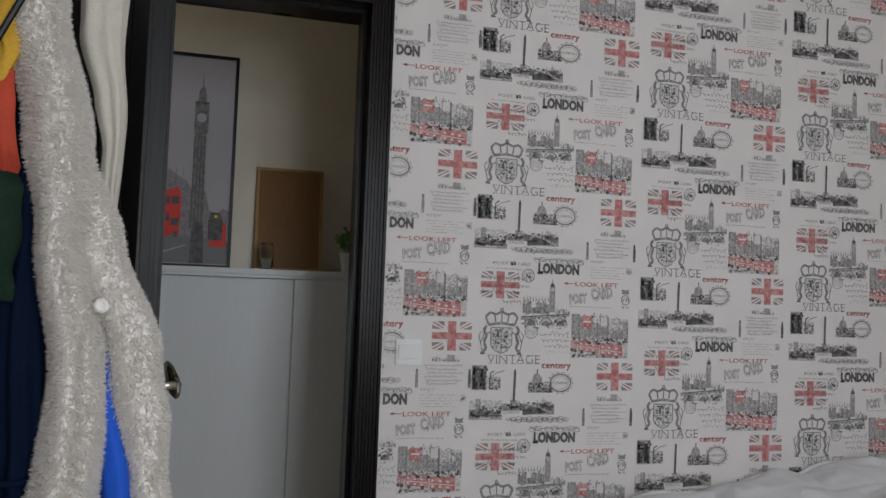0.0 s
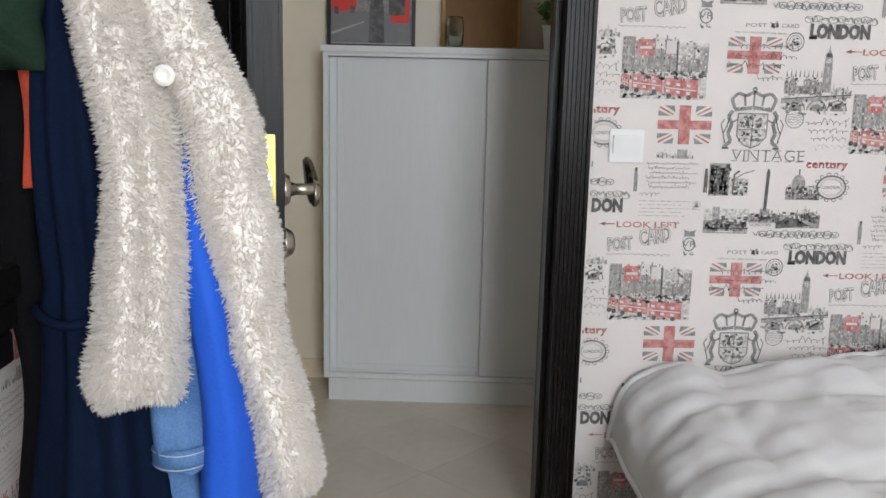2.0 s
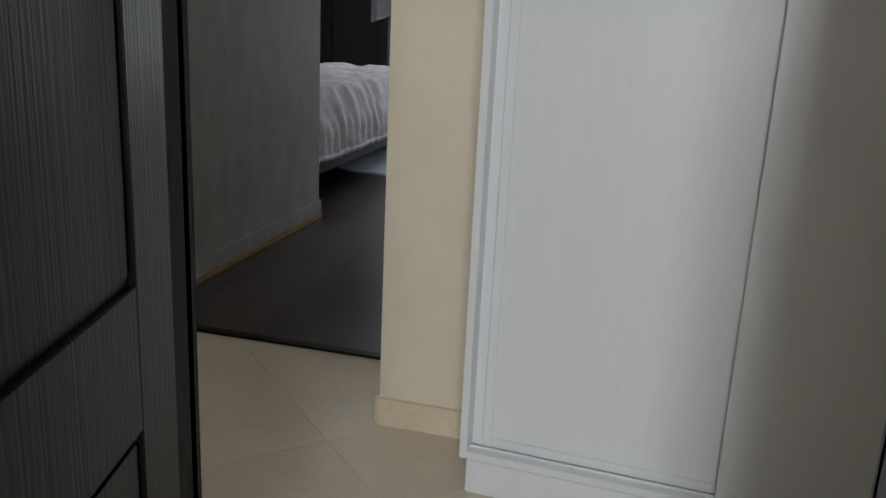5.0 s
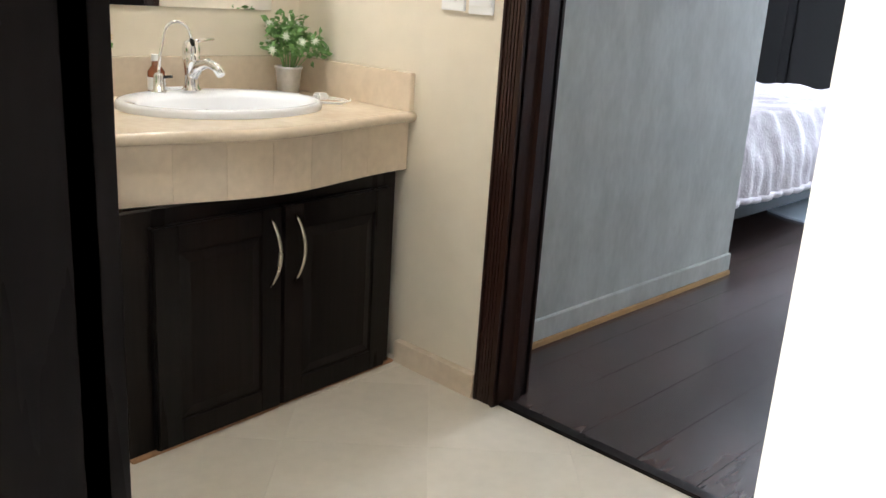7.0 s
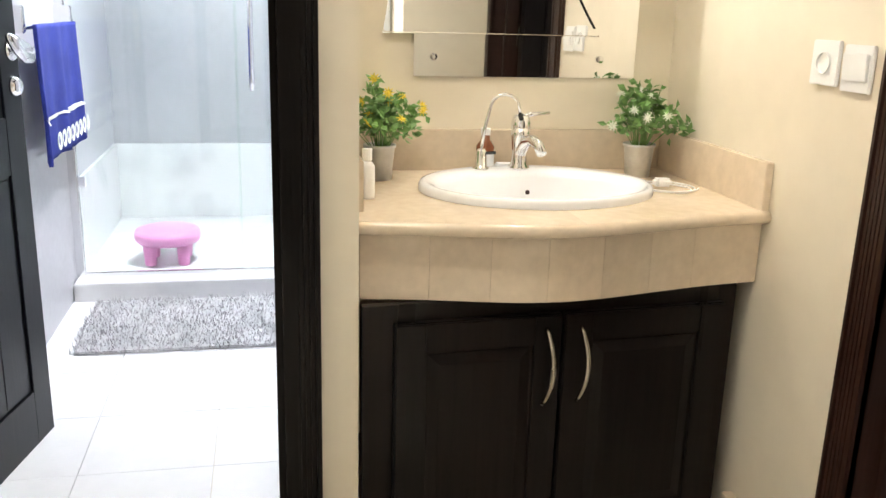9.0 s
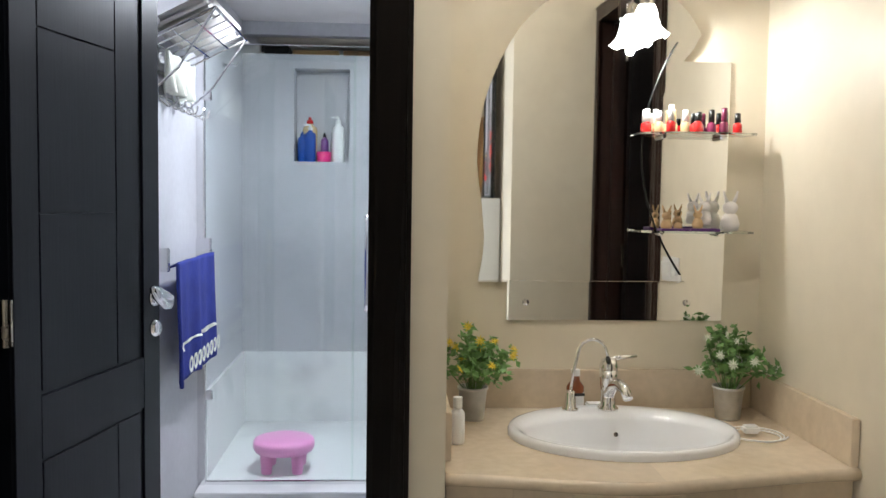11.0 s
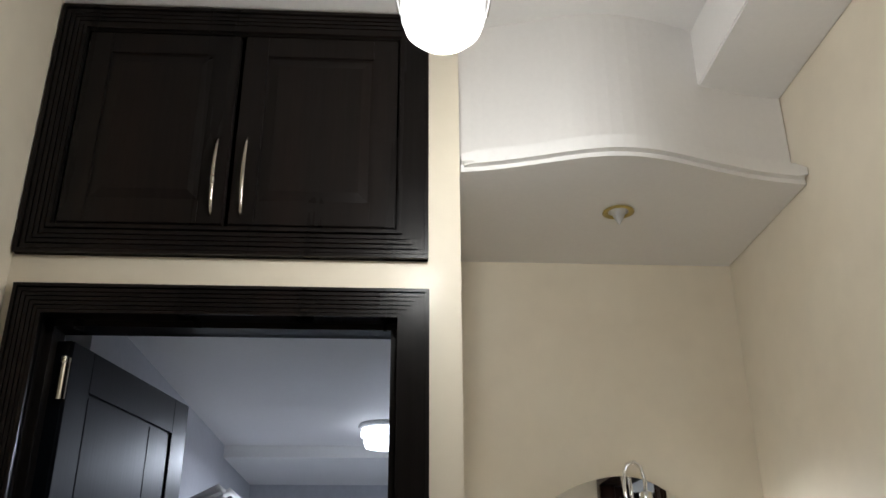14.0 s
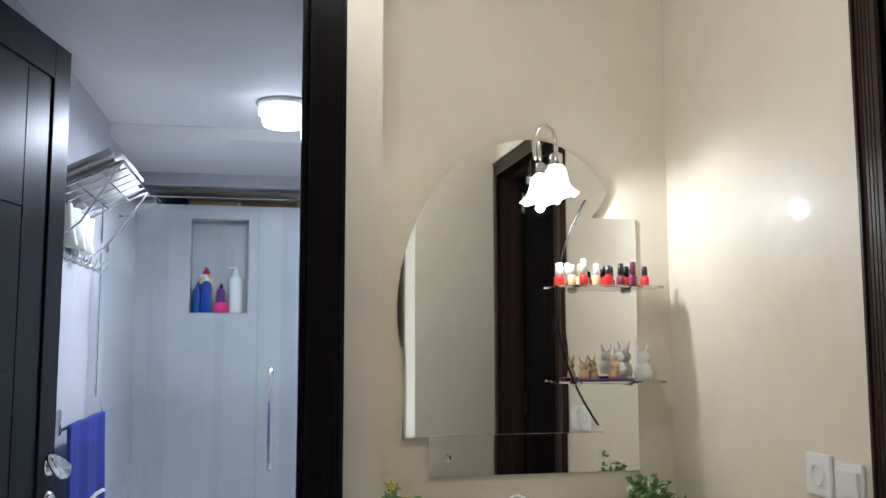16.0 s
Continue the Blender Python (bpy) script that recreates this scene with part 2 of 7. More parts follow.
RAWEDGE = material("raw_orange_sealant", (0.42, 0.23, 0.11), 0.8, vary=0.3, grain=50, stain=20)
RED = material("red_lacquer", (0.62, 0.02, 0.02), 0.15, vary=0.02, bump=0.0, coat=0.5)
PLUM = material("plum_lacquer", (0.16, 0.02, 0.06), 0.15, vary=0.02, bump=0.0, coat=0.5)
GOLD = material("beige_lacquer", (0.72, 0.52, 0.28), 0.2, vary=0.02, bump=0.0, coat=0.5)
BLACKCAP = material("black_cap", (0.01, 0.01, 0.01), 0.25, vary=0.02, bump=0.0)
FIGURE = material("white_figurine", (0.78, 0.74, 0.74), 0.4, vary=0.03, bump=0.02)
FIGTAN = material("tan_figurine", (0.62, 0.42, 0.22), 0.4, vary=0.15, grain=60, bump=0.02)
PURPLE = material("purple_plastic", (0.13, 0.03, 0.22), 0.35, vary=0.05)
MAGENTA = material("magenta_plastic", (0.80, 0.03, 0.22), 0.3, vary=0.03)
BOTTLEBLUE = material("blue_bottle", (0.015, 0.07, 0.34), 0.25, vary=0.05)
AMBER = material("brown_bottle", (0.22, 0.07, 0.03), 0.2, vary=0.05, coat=0.3)


# ---- building helpers ----
def thing(name, place, label, category, group="", kind=""):
    ob = new(name)
    ob.location = place
    ob.empty_display_size = 0.05
    return tagged(ob, label, category, group, kind)


def mesh_of(name, bm, mat, smooth=False):
    me = bpy.data.meshes.new(name)
    if smooth:
        for f in bm.faces:
            f.smooth = True
    bm.to_mesh(me)
    bm.free()
    me.materials.append(mat)
    return me


def part(name, bm, mat, parent=None, label="", smooth=False):
    ob = new(name, mesh_of(name, bm, mat, smooth))
    if parent is not None:
        ob.parent = parent
        if parent.data is None:
            ob.matrix_parent_inverse = Matrix.Translation(parent.location).inverted()
    if label:
        tagged(ob, label)
    return ob


def structure(name, bm, mat, label, category, smooth=False):
    return tagged(part(name, bm, mat, None, "", smooth), label, category, "", "structure")


def B(*boxes, bevel=0.0):
    """One bmesh of boxes (x0, x1, y0, y1, z0, z1)."""
    bm = bmesh.new()
    for x0, x1, y0, y1, z0, z1 in boxes:
        v = [bm.verts.new((x, y, z)) for x in (x0, x1) for y in (y0, y1) for z in (z0, z1)]
        for f in ((0, 1, 3, 2), (4, 6, 7, 5), (0, 4, 5, 1), (2, 3, 7, 6), (0, 2, 6, 4), (1, 5, 7, 3)):
            bm.faces.new([v[i] for i in f])
    if bevel:
        bmesh.ops.bevel(bm, geom=bm.edges[:], offset=bevel, segments=2, affect="EDGES", clamp_overlap=True)
    bmesh.ops.recalc_face_normals(bm, faces=bm.faces)
    return bm


def lathe(profile, at=(0, 0, 0), n=24, sx=1.0, sy=1.0, bm=None, caps=True):
    """Turned solid round z: profile of (radius, z)."""
    bm = bm or bmesh.new()
    rings = []
    for r, z in profile:
        rings.append([bm.verts.new((at[0] + r * sx * math.cos(a), at[1] + r * sy * math.sin(a), at[2] + z))
                      for a in (2 * math.pi * i / n for i in range(n))])
    for a, b in zip(rings, rings[1:]):
        for i in range(n):
            bm.faces.new((a[i], a[(i + 1) % n], b[(i + 1) % n], b[i]))
    if caps:
        bm.faces.new(rings[0][::-1])
        bm.faces.new(rings[-1])
    bmesh.ops.recalc_face_normals(bm, faces=bm.faces)
    return bm


def tube(points, radius, n=10, bm=None, taper=None):
    """A round bar along points."""
    bm = bm or bmesh.new()
    pts = [Vector(p) for p in points]
    rings = []
    side = None
    for i, p in enumerate(pts):
        d = (pts[min(i + 1, len(pts) - 1)] - pts[max(i - 1, 0)]).normalized()
        if side is None:
            side = d.orthogonal().normalized()
        side = (side - d * side.dot(d)).normalized()
        up = d.cross(side)
        r = radius * (taper(i / (len(pts) - 1)) if taper else 1)
        rings.append([bm.verts.new(p + (side * math.cos(a) + up * math.sin(a)) * r) for a in (2 * math.pi * k / n for k in range(n))])
    for a, b in zip(rings, rings[1:]):
        for k in range(n):
            bm.faces.new((a[k], a[(k + 1) % n], b[(k + 1) % n], b[k]))
    bm.faces.new(rings[0][::-1]), bm.faces.new(rings[-1])
    bmesh.ops.recalc_face_normals(bm, faces=bm.faces)
    return bm


def ball(at, r, n=16, sz=1.0, bm=None):
    prof = [(max(1e-4, r * math.sin(math.pi * i / n)), -r * sz * math.cos(math.pi * i / n)) for i in range(n + 1)]
    return lathe(prof, at, n + 4, bm=bm, caps=False)


def slab(outline, lo, hi, axis="z", bevel=0.0):
    """A plate: outline of 2D points pushed from lo to hi along the axis (x: outline is y, z; y: x, z; z: x, y)."""
    bm = bmesh.new()
    put = {"x": lambda a, b, c: (c, a, b), "y": lambda a, b, c: (a, c, b), "z": lambda a, b, c: (a, b, c)}[axis]
    low = [bm.verts.new(put(a, b, lo)) for a, b in outline]
    high = [bm.verts.new(put(a, b, hi)) for a, b in outline]
    bm.faces.new(low[::-1]), bm.faces.new(high)
    for i in range(len(outline)):
        j = (i + 1) % len(outline)
        bm.faces.new((low[i], low[j], high[j], high[i]))
    if bevel:
        edges = [e for e in bm.edges if all(len(f.verts) > 4 for f in e.link_faces[:1]) or any(len(f.verts) > 4 for f in e.link_faces)]
        bmesh.ops.bevel(bm, geom=edges, offset=bevel, segments=3, affect="EDGES", clamp_overlap=True)
    bmesh.ops.recalc_face_normals(bm, faces=bm.faces)
    return bm


def arc(cx, cy, r, a0, a1, n=12, ry=None):
    return [(cx + r * math.cos(radians(a0 + (a1 - a0) * i / n)), cy + (ry or r) * math.sin(radians(a0 + (a1 - a0) * i / n))) for i in range(n + 1)]


def turned(bm, m):
    bmesh.ops.transform(bm, matrix=m, verts=bm.verts)
    return bm


def words(text, x, z, y, height, width=None, bold=0.0, centre=False):
    """Flat lettering that faces -y, lower left corner at x, z; returned as a bmesh."""
    cu = bpy.data.curves.new("text", "FONT")
    cu.body, cu.size, cu.offset, cu.resolution_u = text, 1.0, bold, 2
    ob = bpy.data.objects.new("text", cu)
    me = ob.to_mesh()
    bm = bmesh.new()
    bm.from_mesh(me)
    ob.to_mesh_clear()
    bpy.data.objects.remove(ob)
    bpy.data.curves.remove(cu)
    xs, ys = [v.co.x for v in bm.verts], [v.co.y for v in bm.verts]
    sx = (width / (max(xs) - min(xs))) if width else height / (max(ys) - min(ys))
    sz = height / (max(ys) - min(ys))
    x0, z0 = min(xs), min(ys)
    for v in bm.verts:
        v.co = Vector((x + (v.co.x - x0) * sx, y, z + (v.co.y - z0) * sz))
    return bm


def merged(*bms):
    out = bmesh.new()
    for bm in bms:
        me = bpy.data.meshes.new("tmp")
        bm.to_mesh(me)
        bm.free()
        out.from_mesh(me)
        bpy.data.meshes.remove(me)
    return out


def pieces(name, spots, size, mat, parent, bevel=0.0015):
    """Alike pieces of one size on one shared mesh at the given corner places."""
    me = mesh_of(name, B((0, size[0], 0, size[1], 0, size[2]), bevel=0), mat)
    for p in spots:
        ob = new(name, me)
        ob.parent = parent
        ob.location = p
    return me


# ---- plan ----
XW, XB = -2.27, -2.845          # west wall of the hall, back of the wash niche
YN, YS, YT = 1.732, -0.195, 0.19   # north wall, south wall (west part), hall face of the bedroom wall
NY0 = 0.838                     # south cheek of the wash niche
ZH, ZB, ZF = 3.03, 2.295, 2.75     # ceilings: hall, bathroom, bedrooms
BKX, BKY = -1.035, 1.325          # corner of the projecting wall behind the shoe cabinet
ZSOF = 2.555                    # soffit over the wash niche

# ---- floors ----
hall_floor = structure("floor_hall", B((-3.0, 2.2, -0.31, 1.735, -0.12, 0.0028)), GROUT, "grouted bed under the cream hall tiles", "floor")
bedroom_floor = structure("floor_bedroom", B((-1.2, 2.7, -4.0, 0.0, -0.12, -0.003)), TILE, "cream polished tile floor in the bedroom", "floor")
bath_floor = structure("floor_bathroom", B((-5.9, -2.275, -0.3, 2.0, -0.12, 0.006)), GROUT, "bed under the white bathroom tiles", "floor")
far_floor = structure("floor_far_bedroom", B((-4.2, 1.1, 1.735, 7.6, -0.12, -0.004)), GROUT, "bed under the dark laminate planks", "floor")

# ---- bedroom walls ----
DX0, DX1, DZ = -0.92, -0.076, 2.12   # clear opening of the bedroom door
wall_london = structure("wall_north", B((-1.05, DX0 - 0.03, 0.0, 0.17, 0, ZF), (DX1 + 0.03, 2.6, 0.0, 0.17, 0, ZF), (DX0 - 0.03, DX1 + 0.03, 0.0, 0.17, DZ + 0.03, ZF)),
                        PAPER, "wall with cream wallpaper of grey and red London prints", "wall")
structure("wall_hall_south", B((-1.26, DX0 - 0.03, 0.17, YT, 0, ZH), (DX1 + 0.03, 2.2, 0.17, YT, 0, ZH), (DX0 - 0.03, DX1 + 0.03, 0.17, YT, DZ + 0.03, ZH), (-1.26, 2.2, 0.0, 0.17, ZF, ZH)),
          CREAM, "cream glossy painted hall wall round the bedroom door", "wall")
wall_west_bed = structure("wall_west", B((-1.26, -1.05, -3.9, 0.17, 0, ZF)), PAPER, "wall with cream wallpaper of grey and red London prints", "wall")
structure("ground", B((-60, 60, -60, 60, -3.2, -3.1)), GROUT, "pale paved ground far below the windows", "ground")
structure("wall_south", B((-1.26, -0.15, -4.05, -3.9, 0, ZF), (0.85, 2.75, -4.05, -3.9, 0, ZF), (-0.15, 0.85, -4.05, -3.9, 0, 0.9), (-0.15, 0.85, -4.05, -3.9, 2.3, ZF)),
          PAPER, "wallpapered wall with a window opening", "wall")
structure("wall_east", B((2.6, 2.75, -3.9, 0.17, 0, ZF)), PAPER, "wallpapered bedroom wall", "wall")
structure("ceiling_bedroom", B((-1.26, 2.75, -4.05, 0.0, ZF, ZF + 0.1)), WHITE_PAINT, "plain white painted ceiling", "ceiling")
win = structure("window_1", B((-0.15, -0.10, -4.02, -3.93, 0.9, 2.3), (0.80, 0.85, -4.02, -3.93, 0.9, 2.3), (0.33, 0.37, -4.02, -3.93, 0.95, 2.25), (-0.10, 0.80, -4.02, -3.93, 0.9, 0.95), (-0.10, 0.80, -4.02, -3.93, 2.25, 2.3)),
                PLASTIC_W, "white framed bedroom window with two panes", "window")
for x in (-0.098, 0.372):
    p = part("pane", B((x, x + 0.426, -3.98, -3.974, 0.952, 2.248)), GLASS, win)
    p.visible_shadow = False

# ---- hall walls ----
structure("wall_hall_south_west", B((-2.4, -1.26, -0.31, YS, 0, ZH), (-1.26, -1.255, YS, 0.17, 0, ZH)), CREAM, "cream glossy painted hall wall beside the bathroom door", "wall")
BY0, BY1, BZ = -0.100, 0.690, 2.165   # clear opening of the bathroom door
structure("wall_hall_west", B((-2.39, XW, YS, BY0 - 0.03, 0, ZH), (-2.39, XW, BY1 + 0.03, NY0, 0, ZH), (-2.39, XW, BY0 - 0.03, BY1 + 0.03, BZ + 0.03, 2.34),
                              (-2.39, XW, BY0 - 0.03, BY1 + 0.03, 2.98, ZH)), CREAM, "cream glossy painted wall round the bathroom door", "wall")
structure("wall_niche", B((-2.96, XB, NY0 - 0.014, YN + 0.1, 0, ZH), (XB, -2.392, NY0 - 0.014, NY0, 0, ZH)), CREAM, "cream glossy painted back wall of the wash niche", "wall")
CX0, CX1 = -1.918, -1.095       # clear opening of the far bedroom door
structure("wall_hall_north", B((-3.02, CX0 - 0.03, YN, YN + 0.11, 0, ZH), (CX1 + 0.03, BKX, YN, YN + 0.11, 0, ZH), (CX0 - 0.03, CX1 + 0.03, YN, YN + 0.11, 2.17, ZH)),
          CREAM, "cream glossy painted wall round the far bedroom door", "wall")
structure("wall_block", B((BKX, 2.2, BKY, YN + 0.13, 0, ZH)), CREAM, "cream painted projecting wall behind the shoe cabinet", "wall")
structure("wall_hall_east", B((2.2, 2.35, 0.0, 1.9, 0, ZH)), CREAM, "cream painted end wall of the hall", "wall")
structure("ceiling_hall", B((-3.02, 2.35, -0.31, 1.85, ZH, ZH + 0.1)), WHITE_PAINT, "white painted hall ceiling", "ceiling")
structure("ceiling_beam", B((-2.42, 2.2, 1.485, YN, 2.85, ZH), bevel=0.004), WHITE_PAINT, "white painted beam under the hall ceiling", "beam")


def bulge(y, base, out):
    """Front line of the niche in plan: x at y."""
    u = (y - NY0) / (YN - NY0)
    return base + out * math.exp(-((u - 0.44) / 0.30) ** 2) - 0.05 * max(0, u - 0.75)


NYS = [NY0 + 0.003 + (YN - NY0 - 0.006) * i / 28 for i in range(29)]
structure("ceiling_niche", slab([(XB, YN - 0.003)] + [(XB, NY0 + 0.003)] + [(bulge(y, -2.285, 0.115), y) for y in NYS], ZSOF, ZSOF + 0.02), WHITE_PAINT,
          "white soffit with a waved front edge over the wash niche", "ceiling")
structure("trim_niche", slab([(bulge(y, -2.31, 0.115), y) for y in NYS[::-1]] + [(bulge(y, -2.265, 0.115), y) for y in NYS], ZSOF + 0.012, ZSOF + 0.048, bevel=0.008), WHITE_PAINT,
          "waved white plaster moulding on the soffit's edge", "trim")
structure("fascia_niche", slab([(bulge(y, -2.40, 0.10), y) for y in NYS[::-1]] + [(bulge(y, -2.34, 0.10), y) for y in NYS], ZSOF + 0.045, ZH), WHITE_PAINT,
          "waved white plaster fascia above the wash niche", "wall", smooth=False)

# ---- bathroom walls ----
structure("wall_bath_south", B((-5.9, -2.55, -0.25, -0.085, 0, 2.7), (-2.55, -2.41, -0.25, -0.15, 0, 2.7)), GREYTILE, "pale grey stone-tiled bathroom wall", "wall")
structure("wall_bath_east", B((-2.96, -2.392, 0.790, 0.822, 0, 2.7)), BATHTILE, "white tiled bathroom wall beside the door", "wall")
structure("wall_bath_niche", B((-3.06, -2.962, 0.790, 1.718, 0, 2.7)), GREYTILE, "pale grey stone-tiled bathroom wall behind the niche", "wall")
structure("wall_bath_north", B((-5.9, -3.0, 1.72, 1.85, 0, 2.7)), GREYTILE, "pale grey stone-tiled bathroom wall", "wall")
NZ0, NZ1, NYa, NYb = 1.495, 1.995, 0.192, 0.490
structure("wall_bath_west", B((-5.42, -5.30, -0.085, NYa, 0, 2.068), (-5.42, -5.30, NYb, 1.72, 0, 2.068), (-5.42, -5.30, NYa, NYb, 0, NZ0), (-5.42, -5.30, NYa, NYb, NZ1, 2.068),
                              (-5.45, -5.42, -0.085, 1.72, 0, 2.068), (-5.42, -5.30, -0.085, 1.72, 2.170, ZB)), GREYTILE, "pale grey stone-tiled shower wall with a recessed niche", "wall")
structure("wall_bath_ledge", B((-5.9, -5.45, -0.085, 1.72, 2.048, 2.068), (-5.95, -5.9, -0.22, 1.85, 0, 2.7)), WHITE_PAINT, "white painted ledge above the shower wall", "ledge")
structure("ceiling_bathroom", B((-5.95, -2.39, -0.25, 0.822, ZB, ZB + 0.1), (-5.95, -2.97, 0.822, 1.85, ZB, ZB + 0.1)), WHITE_PAINT, "white painted bathroom ceiling", "ceiling")
structure("ceiling_step", B((-5.9, -4.46, -0.085, 1.72, ZB - 0.055, ZB - 0.001)), WHITE_PAINT, "shallow white step in the bathroom ceiling", "ceiling")

# ---- far bedroom walls ----
structure("wall_far_west", B((-2.28, -2.13, YN + 0.13, 3.46, 0, ZF)), GREYWALL, "grey textured plaster wall beside the far bedroom door", "wall")
structure("wall_far_outer", B((-4.3, -4.2, 1.83, 7.7, 0, ZF), (-4.2, -2.2, 3.36, 3.46, 0, ZF), (-4.3, -2.72, 7.6, 7.7, 0, ZF), (-1.56, 1.2, 7.6, 7.7, 0, ZF), (-2.72, -1.56, 7.6, 7.7, 0, 0.12), (-2.72, -1.56, 7.6, 7.7, 2.3, ZF)), WHITE_PAINT, "pale painted far bedroom wall", "wall")
structure("wall_far_east", B((1.0, 1.1, 1.83, 7.6, 0, ZF)), WHITE_PAINT, "pale painted far bedroom wall", "wall")
win2 = structure("window_2", B((-2.72, -2.66, 7.62, 7.68, 0.12, 2.3), (-1.62, -1.56, 7.62, 7.68, 0.12, 2.3), (-2.17, -2.11, 7.62, 7.68, 0.18, 2.24), (-2.66, -1.62, 7.62, 7.68, 0.12, 0.18), (-2.66, -1.62, 7.62, 7.68, 2.24, 2.3)),
                 PLASTIC_W, "white framed tall window of the far bedroom", "window")
for x in (-2.658, -2.108):
    p = part("pane", B((x, x + 0.486, 7.648, 7.654, 0.182, 2.238)), GLASS, win2)
    p.visible_shadow = False
structure("ceiling_far", B((-4.3, 1.1, YN + 0.13, 7.7, ZF, ZF + 0.1)), WHITE_PAINT, "white painted far bedroom ceiling", "ceiling")


# ---- door frames ----
def architrave(axis, a0, a1, z1, face, out, width=0.073, flutes=7):
    """Fluted casing round an opening a0..a1 up to z1, on a wall face; out: its direction. axis: the wall runs along x or y."""
    t, bms = 0.022 * out, []

    def bar(p0, p1, q0, q1, d0, d1):
        d0, d1 = sorted((face + d0, face + d1))
        return (p0, p1, d0, d1, q0, q1) if axis == "x" else (d0, d1, p0, p1, q0, q1)

    boxes = []
    for k in range(flutes):
        w = width / flutes
        o, i = k * w, k * w + w * 0.72
        d = t * (1.0 if k in (0, flutes - 1) else 0.8)
        boxes.append(bar(a0 - i, a0 - o, 0.0, z1 + i, 0, d))
        boxes.append(bar(a1 + o, a1 + i, 0.0, z1 + i, 0, d))
        boxes.append(bar(a0 - o, a1 + o, z1 + o, z1 + i, 0, d))
    boxes += [bar(a0 - width, a0, 0.0, z1 + width, 0, t * 0.55), bar(a1, a1 + width, 0.0, z1 + width, 0, t * 0.55), bar(a0, a1, z1, z1 + width, 0, t * 0.55)]
    return B(*boxes)


def lining(axis, a0, a1, z1, f0, f1, stop):
    """The frame inside an opening, with a door stop."""
    rows = []
    for p0, p1, q0, q1 in ((a0 - 0.03, a0, 0, z1 + 0.03), (a1, a1 + 0.03, 0, z1 + 0.03), (a0, a1, z1, z1 + 0.03)):
        rows.append((p0, p1, f0, f1, q0, q1))
    s0, s1 = stop
    rows += [(a0, a0 + 0.014, s0, s1, 0, z1), (a1 - 0.014, a1, s0, s1, 0, z1), (a0 + 0.014, a1 - 0.014, s0, s1, z1 - 0.014, z1)]
    if axis == "y":
        rows = [(r[2], r[3], r[0], r[1], r[4], r[5]) for r in rows]
    return B(*rows)


def doorway(name, axis, a0, a1, z1, f0, f1, stop, mat, label):
    ob = structure(name, lining(axis, a0, a1, z1, f0, f1, stop), mat, label, "door frame")
    part("architrave", architrave(axis, a0, a1, z1, f0, -1), mat, ob)
    part("architrave", architrave(axis, a0, a1, z1, f1, 1), mat, ob)
    return ob


df1 = doorway("door_frame_1", "x", DX0, DX1, DZ, -0.001, YT + 0.001, (0.05, 0.085), DOORWOOD, "black-brown fluted wooden frame of the bedroom door")
part("jamb_board", B((-1.045, -0.845, -0.027, 0.03, 0.0, DZ), bevel=0.003), DOORWOOD, df1)
doorway("door_frame_2", "y", BY0, BY1, BZ, -2.391, XW + 0.001, (-2.34, -2.30), DOORWOOD, "black-brown fluted wooden frame of the bathroom door")
doorway("door_frame_3", "x", CX0, CX1, 2.14, YN - 0.001, YN + 0.111, (YN + 0.05, YN + 0.08), FRAMEWOOD, "dark brown fluted wooden frame of the far bedroom door")
structure("threshold_far", B((CX0, CX1, YN + 0.005, YN + 0.045, -0.01, 0.012), bevel=0.003), DOORWOOD, "dark threshold strip between tiles and laminate", "threshold")
structure("threshold_bath", B((-2.31, -2.275, BY0, BY1, -0.01, 0.011), bevel=0.003), DOORWOOD, "dark threshold strip at the bathroom door", "threshold")

# ---- hall: baseboards ----
def baseboard(name, *boxes):
    ob = structure(name, B(*boxes, bevel=0.002), STONE, "cream stone tile baseboard with a rough top joint", "baseboard")
    return ob


baseboard("baseboard_block", (BKX, -0.73, BKY - 0.015, BKY, 0, 0.082))
baseboard("baseboard_block_side", (BKX - 0.015, BKX, BKY + 0.001, YN - 0.024, 0, 0.082))
baseboard("baseboard_north", (-2.31, CX0 - 0.074, YN - 0.028, YN, 0, 0.072))
baseboard("baseboard_west", (XW, XW + 0.018, BY1 + 0.076, NY0 + 0.004, 0, 0.09), (XW - 0.03, XW, NY0, NY0 + 0.018, 0, 0.09))
baseboard("baseboard_south", (-2.19, -1.26, YS, YS + 0.015, 0, 0.08))


